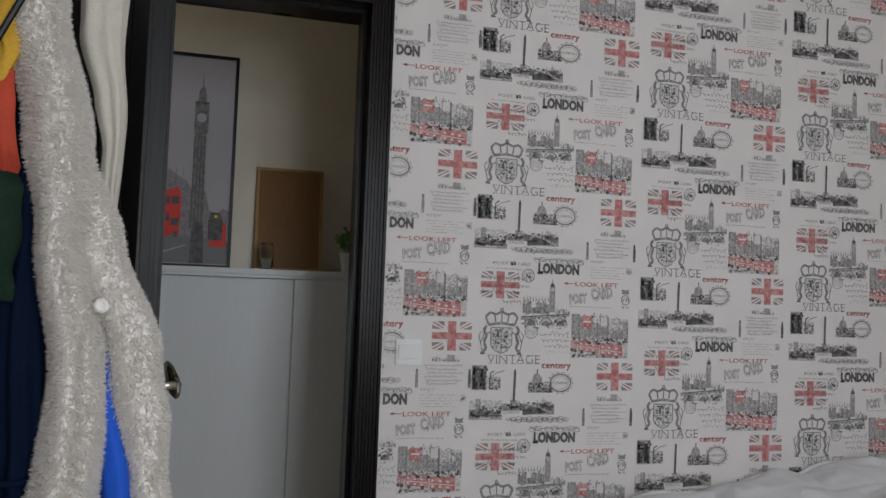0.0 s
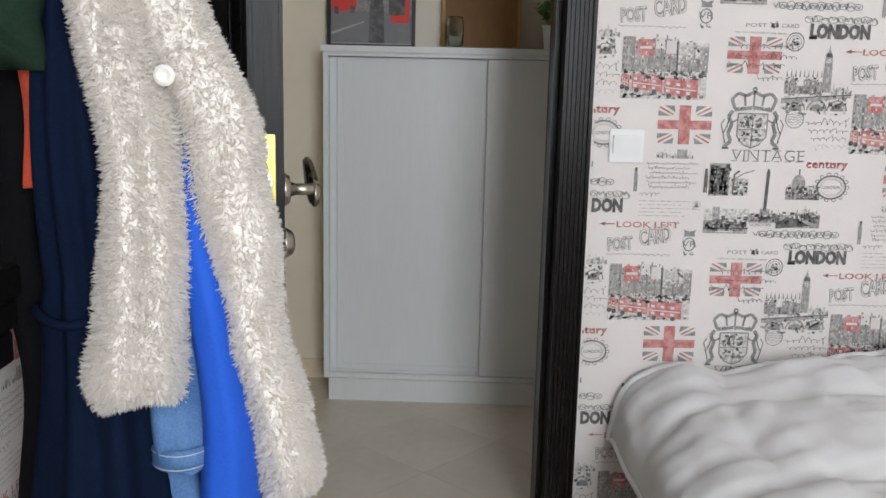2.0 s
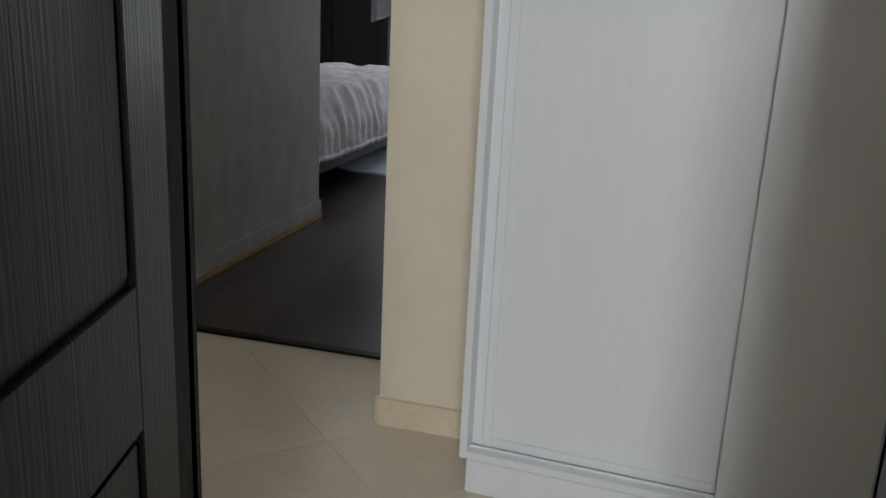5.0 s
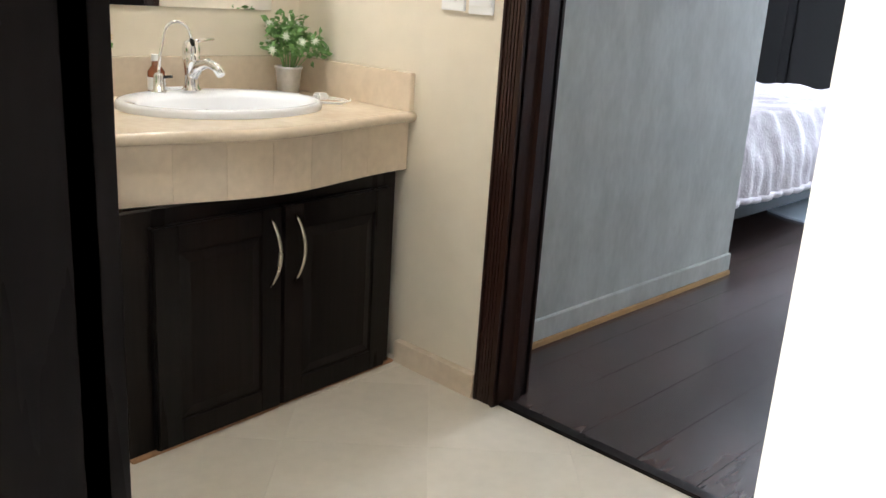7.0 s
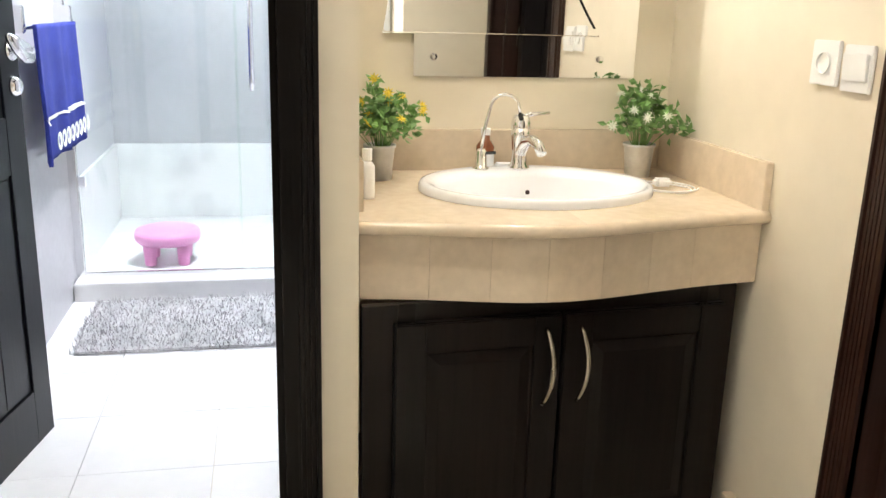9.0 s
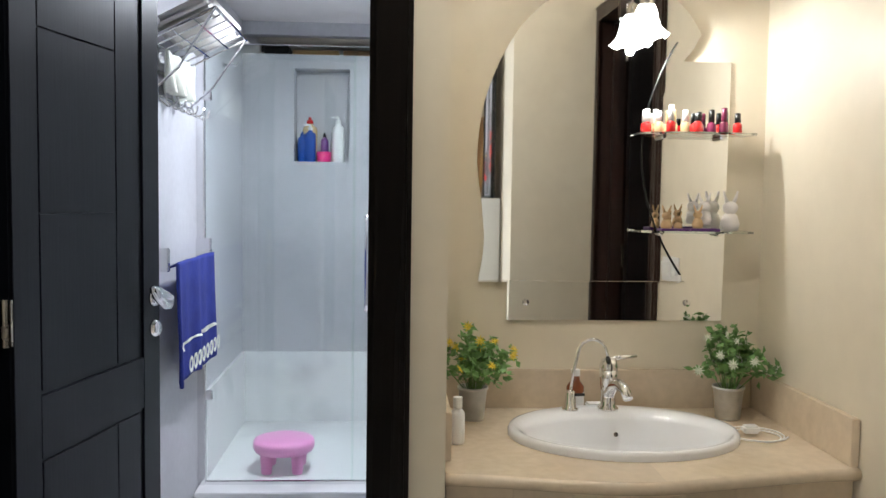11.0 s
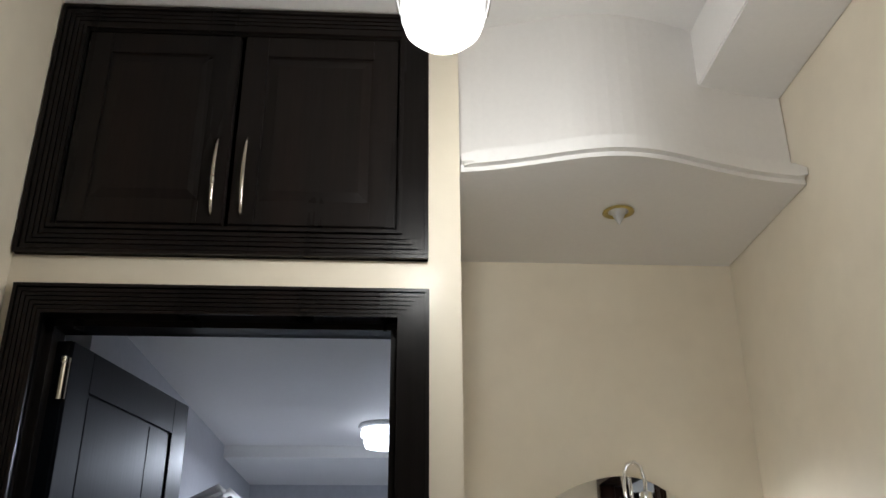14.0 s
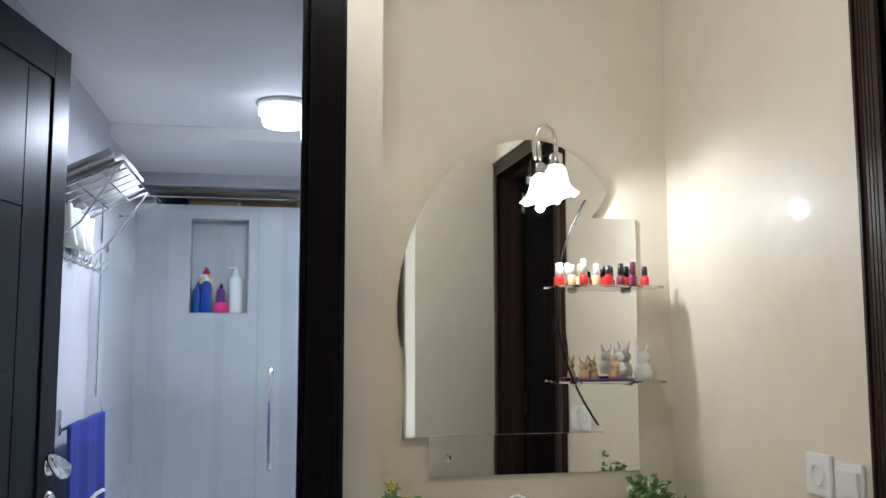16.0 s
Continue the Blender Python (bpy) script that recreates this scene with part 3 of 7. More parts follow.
# ---- shoe cabinet ----
def shoe_cabinet():
    x0, x1, y0, y1, h = -0.742, 0.52, 1.058, BKY - 0.006, 1.311
    t = thing("shoe_cabinet", (x0, y0, 0), "tall white shoe cabinet with two sliding doors against the hall wall", "cabinet")
    part("side_panel", B((x0, x0 + 0.018, y0, y1, 0.092, h - 0.022), bevel=0.0015), CABWHITE, t)
    part("side_panel", B((x1 - 0.018, x1, y0, y1, 0.092, h - 0.022), bevel=0.0015), CABWHITE, t)
    part("top_board", B((x0 - 0.008, x1 + 0.008, y0 - 0.008, y1, h - 0.022, h), bevel=0.0015), CABWHITE, t)
    part("plinth", B((x0 + 0.017, x1 - 0.017, y0 + 0.006, y1, 0.0, 0.089), bevel=0.0015), CABWHITE, t)
    part("back_panel", B((x0 + 0.018, x1 - 0.018, y1 - 0.01, y1, 0.11, h - 0.022)), CABWHITE, t)
    track = part("track", B((x0 + 0.018, x1 - 0.018, y0 + 0.004, y0 + 0.06, 0.092, 0.110), (x0 + 0.018, x1 - 0.018, y0 + 0.030, y0 + 0.034, 0.11, 0.116)), CABWHITE, t)
    part("track", B((x0 + 0.018, x1 - 0.018, y0 + 0.006, y0 + 0.06, h - 0.036, h - 0.022)), CABWHITE, t)
    for a, b, y in ((x0 + 0.044, -0.115, y0 + 0.046), (-0.160, x1 - 0.022, y0 + 0.010)):
        d = part("sliding_door", B((a, b, y, y + 0.016, 0.112, h - 0.038), bevel=0.001), CABWHITE, t)
        w = 0.022
        for nm, bx in (("stile", (a, a + w, y - 0.005, y + 0.001, 0.113, h - 0.039)), ("stile", (b - w, b, y - 0.003, y + 0.001, 0.113, h - 0.039)),
                       ("rail", (a + w, b - w, y - 0.003, y + 0.001, 0.113, 0.137)), ("rail", (a + w, b - w, y - 0.003, y + 0.001, h - 0.063, h - 0.039))):
            part(nm, B(bx, bevel=0.0008), CABWHITE, d)
    part("stile", B((x0 + 0.018, x0 + 0.042, y0 + 0.046, y0 + 0.058, 0.112, h - 0.038)), CABWHITE, t)
    # it stands a little askew, its east end out from the wall
    t.matrix_world = Matrix.Translation((x0, y0, 0)) @ Matrix.Rotation(radians(-4.0), 4, "Z")
    return t


shoe_cabinet()


# ---- things on the cabinet ----
def poster():
    x0, x1, z0, z1, y = -0.747, -0.418, 1.3125, 2.247, 1.265
    t = thing("framed_poster", (x0, y, z0), "tall black-framed photo poster of a clock tower and red bus", "picture")
    f = 0.014
    part("frame", B((x0, x0 + f, y, y + 0.022, z0, z1), (x1 - f, x1, y, y + 0.022, z0, z1), (x0 + f, x1 - f, y, y + 0.022, z0, z0 + f), (x0 + f, x1 - f, y, y + 0.022, z1 - f, z1), bevel=0.001), BLACKLAQ, t)
    art = part("print", B((x0 + f, x1 - f, y + 0.010, y + 0.020, z0 + f, z1 - f)), POSTERSKY, t)
    w, h = x1 - x0, z1 - z0

    def box(u0, u1, v0, v1, d=0.0):
        return (x0 + u0 * w, x0 + u1 * w, y + 0.0075 - d, y + 0.0098 - d, z0 + v0 * h, z0 + v1 * h)

    def shape(name, mat, d, *outlines):
        part(name, merged(*[slab([(x0 + u * w, z0 + v * h) for u, v in o], y + 0.0076 - d, y + 0.0098 - d, "y") for o in outlines]), mat, art)

    shape("road_print", POSTERROAD, -0.0004, [(0.046, 0.02), (0.954, 0.02), (0.954, 0.17), (0.046, 0.19)])
    shape("skyline_print", POSTERFAR, 0.0, [(0.046, 0.15), (0.954, 0.13), (0.954, 0.27), (0.86, 0.28), (0.80, 0.25), (0.70, 0.27), (0.64, 0.36), (0.46, 0.36), (0.40, 0.40), (0.30, 0.42), (0.20, 0.445), (0.10, 0.46), (0.046, 0.47)],
          *[[(u, 0.40 + 0.05 * k), (u + 0.016, 0.40 + 0.05 * k), (u + 0.008, 0.462 + 0.008 * k)] for u, k in ((0.08, 1), (0.16, 0.9), (0.25, 0.7), (0.34, 0.5))])
    shape("tower_print", POSTERTOWER, 0.0006, [(0.45, 0.18), (0.63, 0.18), (0.615, 0.62), (0.635, 0.64), (0.635, 0.76), (0.60, 0.78), (0.585, 0.83), (0.555, 0.85), (0.545, 0.93), (0.538, 0.85), (0.505, 0.83), (0.49, 0.78), (0.455, 0.76), (0.455, 0.64), (0.47, 0.62)])
    shape("tower_ribs_print", POSTERDARK, 0.0010, *[[(u, 0.20), (u + 0.012, 0.20), (u + 0.012, 0.61), (u, 0.61)] for u in (0.462, 0.51, 0.55, 0.595)], [(0.455, 0.765), (0.635, 0.765), (0.635, 0.775), (0.455, 0.775)])
    part("clock_print", turned(lathe([(0.020, 0), (0.020, 0.0012)], n=24), Matrix.Translation((x0 + 0.545 * w, y + 0.0068, z0 + 0.70 * h)) @ Matrix.Rotation(radians(90), 4, "X")), POSTERSKY, art)
    shape("bus_print", POSTERRED, 0.0010, [(0.05, 0.145), (0.10, 0.135), (0.33, 0.15), (0.34, 0.33), (0.30, 0.37), (0.10, 0.345), (0.05, 0.335)])
    for u, v, du in ((0.07, 0.285, 0.06), (0.15, 0.29, 0.05), (0.22, 0.29, 0.09), (0.07, 0.21, 0.06), (0.15, 0.21, 0.05), (0.22, 0.19, 0.10)):
        shape("bus_window_print", POSTERDARK, 0.0014, [(u, v), (u + du, v), (u + du, v + 0.035), (u, v + 0.035)])
    for u, v in ((0.08, 0.13), (0.26, 0.135)):
        shape("bus_wheel_print", POSTERDARK, 0.0014, [(u, v), (u + 0.05, v), (u + 0.05, v + 0.03), (u, v + 0.03)])
    shape("bus_print", POSTERRED, 0.0010, [(0.72, 0.10), (0.93, 0.10), (0.93, 0.20), (0.88, 0.22), (0.72, 0.21)])
    shape("car_print", POSTERDARK, 0.0014, [(0.70, 0.13), (0.88, 0.13), (0.88, 0.22), (0.84, 0.26), (0.72, 0.26), (0.69, 0.21)], [(0.47, 0.02), (0.65, 0.02), (0.64, 0.15), (0.62, 0.21), (0.50, 0.21), (0.48, 0.15)])
    shape("sign_print", YELLOW, 0.0020, [(0.77, 0.235), (0.81, 0.235), (0.81, 0.248), (0.77, 0.248)])
    shape("lane_print", POSTERSKY, 0.0004, [(0.046, 0.06), (0.046, 0.05), (0.42, 0.10), (0.42, 0.105)])
    return t


poster()
board = thing("leaning_board", (-0.318, 1.262, 1.3125), "brown wooden board leaning against the wall on the cabinet", "board")
part("panel", turned(B((0.012, 0.283, -0.010, 0.004, 0.012, 0.450), bevel=0.001), Matrix.Translation((-0.318, 1.262, 1.3125)) @ Matrix.Rotation(radians(-6), 4, "X")), CORK, board)
part("edge_frame", turned(B((0, 0.012, -0.016, 0.006, 0, 0.462), (0.283, 0.295, -0.016, 0.006, 0, 0.462), (0.012, 0.283, -0.016, 0.006, 0, 0.012), (0.012, 0.283, -0.016, 0.006, 0.450, 0.462)),
                          Matrix.Translation((-0.318, 1.262, 1.3125)) @ Matrix.Rotation(radians(-6), 4, "X")), PALEWOOD, board)
tagged(part("glass_jar", lathe([(0.028, 0), (0.03, 0.004), (0.03, 0.095), (0.026, 0.1), (0.026, 0.11), (0.023, 0.11), (0.023, 0.1), (0.027, 0.094), (0.027, 0.008), (0.001, 0.006)], (-0.275, 1.12, 1.3125), caps=False), GLASS, smooth=True),
       "empty clear glass jar on the white cabinet", "jar")


# ---- potted plants ----
def plant(name, at, pot_h, pot_r, spread, height, flower, label, seed, count=420, flowers=11, pot_mat=ZINC):
    rnd = random.Random(seed)
    t = thing(name, at, label, "plant")
    x, y, z = at
    part("pot", lathe([(pot_r * 0.72, 0), (pot_r * 0.78, 0.002), (pot_r * 0.97, pot_h - 0.008), (pot_r * 1.05, pot_h - 0.006), (pot_r * 1.05, pot_h), (pot_r * 0.93, pot_h), (pot_r * 0.85, pot_h - 0.02), (0.001, pot_h - 0.02)], at, caps=False), pot_mat, t, smooth=True)
    stems, leaves, tips = bmesh.new(), bmesh.new(), []
    for i in range(34):
        a, u = rnd.uniform(0, 6.28), rnd.uniform(0.15, 1)
        top = Vector((x + spread * u * math.cos(a), y + spread * u * math.sin(a), z + pot_h + height * rnd.uniform(0.35, 1.0) * (1.05 - 0.45 * u)))
        base = Vector((x + 0.3 * pot_r * math.cos(a), y + 0.3 * pot_r * math.sin(a), z + pot_h - 0.02))
        mid = (base + top) / 2 + Vector((0, 0, 0.02))
        tube([base, mid, top], 0.0012, 4, stems)
        tips.append((mid, top))
    for i in range(count):
        m, top = rnd.choice(tips)
        p = m.lerp(top, rnd.uniform(0.0, 1.08)) + Vector([rnd.gauss(0, 0.007) for _ in range(3)])
        d = Vector((rnd.gauss(0, 1), rnd.gauss(0, 1), rnd.gauss(0.25, 0.6))).normalized()
        s = d.orthogonal().normalized()
        s.rotate(Matrix.Rotation(rnd.uniform(0, 6.28), 3, d))
        ln, wd = rnd.uniform(0.016, 0.032), rnd.uniform(0.005, 0.0095)
        nrm = d.cross(s)
        v = [leaves.verts.new(q) for q in (p, p + d * ln * 0.5 + s * wd + nrm * 0.002, p + d * ln - nrm * 0.003, p + d * ln * 0.5 - s * wd + nrm * 0.002, p + d * ln * 0.5 - nrm * 0.001)]
        for tri in ((0, 1, 4), (1, 2, 4), (2, 3, 4), (3, 0, 4)):
            leaves.faces.new([v[k] for k in tri])
    tagged(part("stems", stems, LEAF, t), kind="stuff")
    tagged(part("leaves", leaves, LEAF, t), kind="stuff")
    if flower:
        for k in range(flowers):
            m, top = tips[(k * 3) % len(tips)]
            fl = bmesh.new()
            n = Vector((rnd.gauss(0.9, 0.4), rnd.gauss(0, 0.6), rnd.gauss(0.6, 0.3))).normalized()
            u = n.orthogonal().normalized()
            w = n.cross(u)
            c = top + n * 0.006
            for j in range(9):
                a = 6.283 * j / 9
                e, g = u * math.cos(a) + w * math.sin(a), u * math.cos(a + 0.3) + w * math.sin(a + 0.3)
                f2 = u * math.cos(a - 0.3) + w * math.sin(a - 0.3)
                v = [fl.verts.new(q) for q in (c, c + g * 0.007 + n * 0.002, c + e * 0.016, c + f2 * 0.007 + n * 0.002)]
                fl.faces.new(v)
            ball(c, 0.0035, 6, bm=fl)
            part("flower", fl, flower, t)
    return t


plant("potted_plant", (0.078, 1.09, 1.312), 0.085, 0.045, 0.085, 0.11, None, "small green artificial plant in a white pot", 3, 260, pot_mat=PLASTIC_W)
plant("potted_plant", (-2.715, 0.935, 0.755), 0.085, 0.038, 0.112, 0.165, YELLOW, "artificial plant with yellow flowers in a zinc pot", 5, 560, 13)
plant("potted_plant", (-2.72, 1.605, 0.755), 0.085, 0.040, 0.130, 0.172, PETAL, "artificial plant with white flowers in a zinc pot", 8, 620, 20)


# ---- wash basin unit ----
def panel_door(y0, y1, z0, z1, x, mat, parent, name="door"):
    """A raised-panel door that faces +x."""
    f = 0.062
    d = part(name, B((x, x + 0.016, y0, y1, z0, z1), bevel=0.002), mat, parent)
    for pname, a0, a1, b0, b1 in (("stile", y0 + 0.002, y0 + f, z0 + 0.002, z1 - 0.002), ("stile", y1 - f, y1 - 0.002, z0 + 0.002, z1 - 0.002),
                                  ("rail", y0 + f, y1 - f, z0 + 0.002, z0 + f), ("rail", y0 + f, y1 - f, z1 - f, z1 - 0.002)):
        part(pname, B((x + 0.0155, x + 0.022, a0, a1, b0, b1), bevel=0.0015), mat, d)
    bm = bmesh.new()
    a = [(y0 + f + 0.006, z0 + f + 0.006), (y1 - f - 0.006, z0 + f + 0.006), (y1 - f - 0.006, z1 - f - 0.006), (y0 + f + 0.006, z1 - f - 0.006)]
    b = [(y0 + f + 0.03, z0 + f + 0.03), (y1 - f - 0.03, z0 + f + 0.03), (y1 - f - 0.03, z1 - f - 0.03), (y0 + f + 0.03, z1 - f - 0.03)]
    va, vb = [bm.verts.new((x + 0.0165, *p)) for p in a], [bm.verts.new((x + 0.0225, *p)) for p in b]
    bm.faces.new(vb)
    for i in range(4):
        bm.faces.new((va[i], va[(i + 1) % 4], vb[(i + 1) % 4], vb[i]))
    bmesh.ops.recalc_face_normals(bm, faces=bm.faces)
    part("raised_panel", bm, mat, d)
    return d


def bow_handle(y, z0, z1, x, parent, out=0.03, side=0.0):
    pts = []
    for i in range(15):
        u = i / 14
        s = math.sin(math.pi * u)
        pts.append((x + out * s ** 0.7, y + side * s, z0 + (z1 - z0) * u))
    return part("handle", tube(pts, 0.0052, 10, taper=lambda u: 0.75 + 0.35 * math.sin(math.pi * u)), STEEL, parent, "satin steel bow handle", True)


def wash_cabinet():
    x = -2.318
    t = thing("wash_cabinet", (x, NY0, 0), "dark-stained wooden cabinet with two panelled doors under the basin", "cabinet")
    y0, y1 = NY0 + 0.004, 1.685
    for pname, box in (("stile", (x - 0.02, x, y0, y0 + 0.07, 0.012, 0.588)), ("stile", (x - 0.02, x, y1 - 0.045, y1, 0.012, 0.588)), ("top_rail", (x - 0.02, x, y0 + 0.07, y1 - 0.045, 0.545, 0.588)),
                       ("bottom_rail", (x - 0.02, x, y0 + 0.07, y1 - 0.045, 0.012, 0.03)), ("back_panel", (x - 0.024, x - 0.018, y0 + 0.07, y1 - 0.045, 0.03, 0.545))):
        part(pname, B(box, bevel=0.001), DOORWOOD, t)
    for a, b, hy, side in ((y0 + 0.062, 1.262, 1.226, -0.006), (1.268, y1 - 0.036, 1.304, -0.006)):
        d = panel_door(a, b, 0.014, 0.552, x, DOORWOOD, t)
        bow_handle(hy, 0.352, 0.524, x + 0.021, d, 0.026, 0.010)
    part("sill", B((x - 0.03, x + 0.012, y0, YN - 0.03, 0.0, 0.012), bevel=0.002), RAWEDGE, t, "raw sealant strip along the floor")
    # the front stands a little askew, its south end further out
    pin = Matrix.Translation((x, y1, 0))
    t.matrix_world = pin @ Matrix.Rotation(radians(4.2), 4, "Z") @ pin.inverted() @ Matrix.Translation((x, NY0, 0))
    return t


wash_cabinet()


def counter_front(y, inset=0.0):
    return bulge(y, -2.292 - inset, 0.075)


CYS = [NY0 + 0.002 + (YN - NY0 - 0.004) * i / 30 for i in range(31)]
counter = thing("basin_counter", (-2.6, 1.27, 0.59), "beige marble basin counter with a bowed front edge", "counter")
BX, BYC = -2.565, 1.285
# the top is two slabs, each cut out to half the basin's oval
south = [(XB + 0.001, BYC), (XB + 0.001, CYS[0])] + [(counter_front(y), y) for y in CYS if y < BYC] + [(counter_front(BYC), BYC)] + arc(BX, BYC, 0.203, 0, -180, 24, 0.256)
north = [(XB + 0.001, CYS[-1]), (XB + 0.001, BYC)] + arc(BX, BYC, 0.203, 180, 0, 24, 0.256) + [(counter_front(BYC), BYC)] + [(counter_front(y), y) for y in CYS if y > BYC]
for outline in (south, north):
    part("top", slab(outline, 0.727, 0.755), STONE, counter)
part("nosing", tube([(counter_front(y) - 0.004, y, 0.741) for y in CYS], 0.0142, 12), STONE, counter, smooth=True)
edges = [NY0 + 0.004, 0.98, 1.10, 1.215, 1.335, 1.45, 1.56, YN - 0.004]
for a, b in zip(edges, edges[1:]):
    ys = [a + 0.0003 + (b - a - 0.0006) * i / 5 for i in range(6)]
    part("apron_tile", slab([(counter_front(y, 0.035), y) for y in ys[::-1]] + [(counter_front(y, 0.018), y) for y in ys], 0.590, 0.7265), STONE, counter)
part("backsplash", B((XB + 0.001, XB + 0.018, NY0 + 0.02, YN - 0.02, 0.755, 0.86), bevel=0.002), STONE, counter)
part("backsplash", B((XB + 0.001, -2.305, YN - 0.019, YN - 0.001, 0.755, 0.86), bevel=0.002), STONE, counter)
part("backsplash", B((XB + 0.001, -2.36, NY0 + 0.001, NY0 + 0.019, 0.755, 0.86), bevel=0.002), STONE, counter)

basin = thing("wash_basin", (BX, BYC, 0.755), "oval white porcelain drop-in basin in the marble counter", "basin")
prof = [(1.0, 0.0), (1.0, 0.012), (0.985, 0.019), (0.95, 0.021), (0.90, 0.017), (0.86, 0.004), (0.78, -0.05), (0.62, -0.105), (0.36, -0.13), (0.10, -0.136)]
bm = lathe([(0.278 * r, z) for r, z in prof], (BX, BYC, 0.7555), 48, sx=0.79, caps=False)
for v in bm.verts:
    if math.hypot((v.co.x - BX) / 0.79, v.co.y - BYC) < 0.278 * 0.92:
        v.co.x = BX + (v.co.x - BX) * 0.83 + 0.036
part("bowl", bm, PORCELAIN, basin, smooth=True)
part("overflow", turned(lathe([(0.006, 0), (0.006, 0.002), (0.003, 0.002)], n=14), Matrix.Translation((BX - 0.098, BYC + 0.01, 0.728)) @ Matrix.Rotation(radians(75), 4, "Y")), CHROME, basin)
part("drain", lathe([(0.022, 0), (0.022, 0.003), (0.012, 0.004)], (BX, BYC, 0.621), 18), CHROME, basin)


def mixer_tap():
    x, y, z = BX - 0.165, BYC + 0.005, 0.775
    t = thing("mixer_tap", (x, y, z), "chrome single-lever mixer tap on the basin", "tap")
    part("body", lathe([(0.027, 0), (0.027, 0.006), (0.021, 0.012), (0.0185, 0.04), (0.021, 0.06), (0.024, 0.085), (0.024, 0.104)], (x, y, z), 22), CHROME, t, smooth=True)
    part("spout", tube([(x + 0.01, y, z + 0.045), (x + 0.035, y + 0.006, z + 0.073), (x + 0.07, y + 0.012, z + 0.082), (x + 0.10, y + 0.017, z + 0.074), (x + 0.118, y + 0.02, z + 0.056)], 0.0135, 14, taper=lambda u: 1.15 - 0.25 * u), CHROME, t, smooth=True)
    part("cap", lathe([(0.024, 0.104), (0.025, 0.115), (0.020, 0.132), (0.008, 0.139), (0.001, 0.140)], (x, y, z), 22, caps=False), CHROME, t, smooth=True)
    part("lever", tube([(x, y, z + 0.13), (x - 0.005, y + 0.03, z + 0.136), (x - 0.008, y + 0.075, z + 0.14)], 0.007, 10, taper=lambda u: 1 - 0.4 * u), CHROME, t, smooth=True)
    return t


mixer_tap()


def filter_tap():
    x, y, z = BX - 0.16, BYC - 0.095, 0.775
    t = thing("filter_tap", (x, y, z), "slim chrome gooseneck filter tap on the basin", "tap")
    part("base", lathe([(0.021, 0), (0.021, 0.005), (0.015, 0.008), (0.013, 0.045), (0.009, 0.052)], (x, y, z), 18), CHROME, t, smooth=True)
    pts = [(x, y, z + 0.05), (x, y + 0.006, z + 0.10), (x, y + 0.018, z + 0.15)] + [(x + 0.01 * i / 8, y + 0.018 + 0.036 - 0.036 * math.cos(math.pi * i / 8), z + 0.15 + 0.036 * math.sin(math.pi * i / 8)) for i in range(1, 8)] + [(x + 0.012, y + 0.093, z + 0.137)]
    part("neck", tube(pts, 0.0042, 10), CHROME, t, smooth=True)
    part("nozzle", tube([(x + 0.012, y + 0.0925, z + 0.139), (x + 0.013, y + 0.096, z + 0.124)], 0.0065, 10), BLACKCAP, t, "black rubber nozzle")
    part("lever", tube([(x, y, z + 0.04), (x + 0.01, y + 0.035, z + 0.043)], 0.004, 8), BLACKCAP, t, "black lever")
    return t


filter_tap()
soap = thing("soap_bottle", (-2.785, 1.215, 0.755), "small brown bottle with a pale label behind the basin", "bottle")
part("body", lathe([(0.022, 0), (0.023, 0.004), (0.023, 0.07), (0.012, 0.085), (0.010, 0.098)], (-2.785, 1.215, 0.755), 18), AMBER, soap, smooth=True)
part("label", lathe([(0.0236, 0.02), (0.0236, 0.055)], (-2.785, 1.215, 0.755), 18, caps=False), PLASTIC_W, soap, smooth=True)
part("cap", lathe([(0.012, 0.098), (0.012, 0.115)], (-2.785, 1.215, 0.755), 14), PLASTIC_W, soap)
bar_box = tagged(part("soap_box", B((-2.805, -2.77, 1.245, 1.31, 0.755, 0.78), bevel=0.004), PLASTIC_W), "small white box on the marble backsplash ledge", "box")
cup = thing("small_white_bottle", (-2.50, NY0 + 0.04, 0.755), "small white bottle with a green label on the counter", "bottle")
part("body", lathe([(0.016, 0), (0.017, 0.004), (0.017, 0.07), (0.009, 0.082)], (-2.50, NY0 + 0.042, 0.755), 16), PLASTIC_W, cup, smooth=True)
part("cap", lathe([(0.009, 0.082), (0.011, 0.084), (0.011, 0.108)], (-2.50, NY0 + 0.042, 0.755), 14), PLASTIC_W, cup)
cable = thing("charger", (-2.54, 1.60, 0.755), "white phone charger with a coiled cable on the counter", "charger")
pts = [(-2.54 + 0.052 * math.cos(a) * (1 + 0.03 * a), 1.605 + 0.056 * math.sin(a) * (1 + 0.02 * a), 0.7575 + 0.0006 * a) for a in (0.35 * i for i in range(40))]
part("cable", tube(pts, 0.002, 6), PLASTIC_W, cable, smooth=True)
part("plug", B((-2.565, -2.535, 1.575, 1.615, 0.763, 0.782), bevel=0.005), PLASTIC_W, cable)


# ---- mirror with glass shelves ----
def spline(points, n=6):
    """Smooth open line through 2D points."""
    out, p = [], [points[0]] + list(points) + [points[-1]]
    for i in range(1, len(p) - 2):
        for k in range(n):
            u = k / n
            out.append(tuple(0.5 * (2 * p[i][c] + (p[i + 1][c] - p[i - 1][c]) * u + (2 * p[i - 1][c] - 5 * p[i][c] + 4 * p[i + 1][c] - p[i + 2][c]) * u * u
                                    + (3 * p[i][c] - p[i - 1][c] - 3 * p[i + 1][c] + p[i + 2][c]) * u ** 3) for c in (0, 1)))
    return out + [points[-1]]


def hung(bm):
    """The plates hang a little out of line with the wall."""
    for v in bm.verts:
        v.co.x -= 0.011 * (v.co.y - 1.3)
    return bm


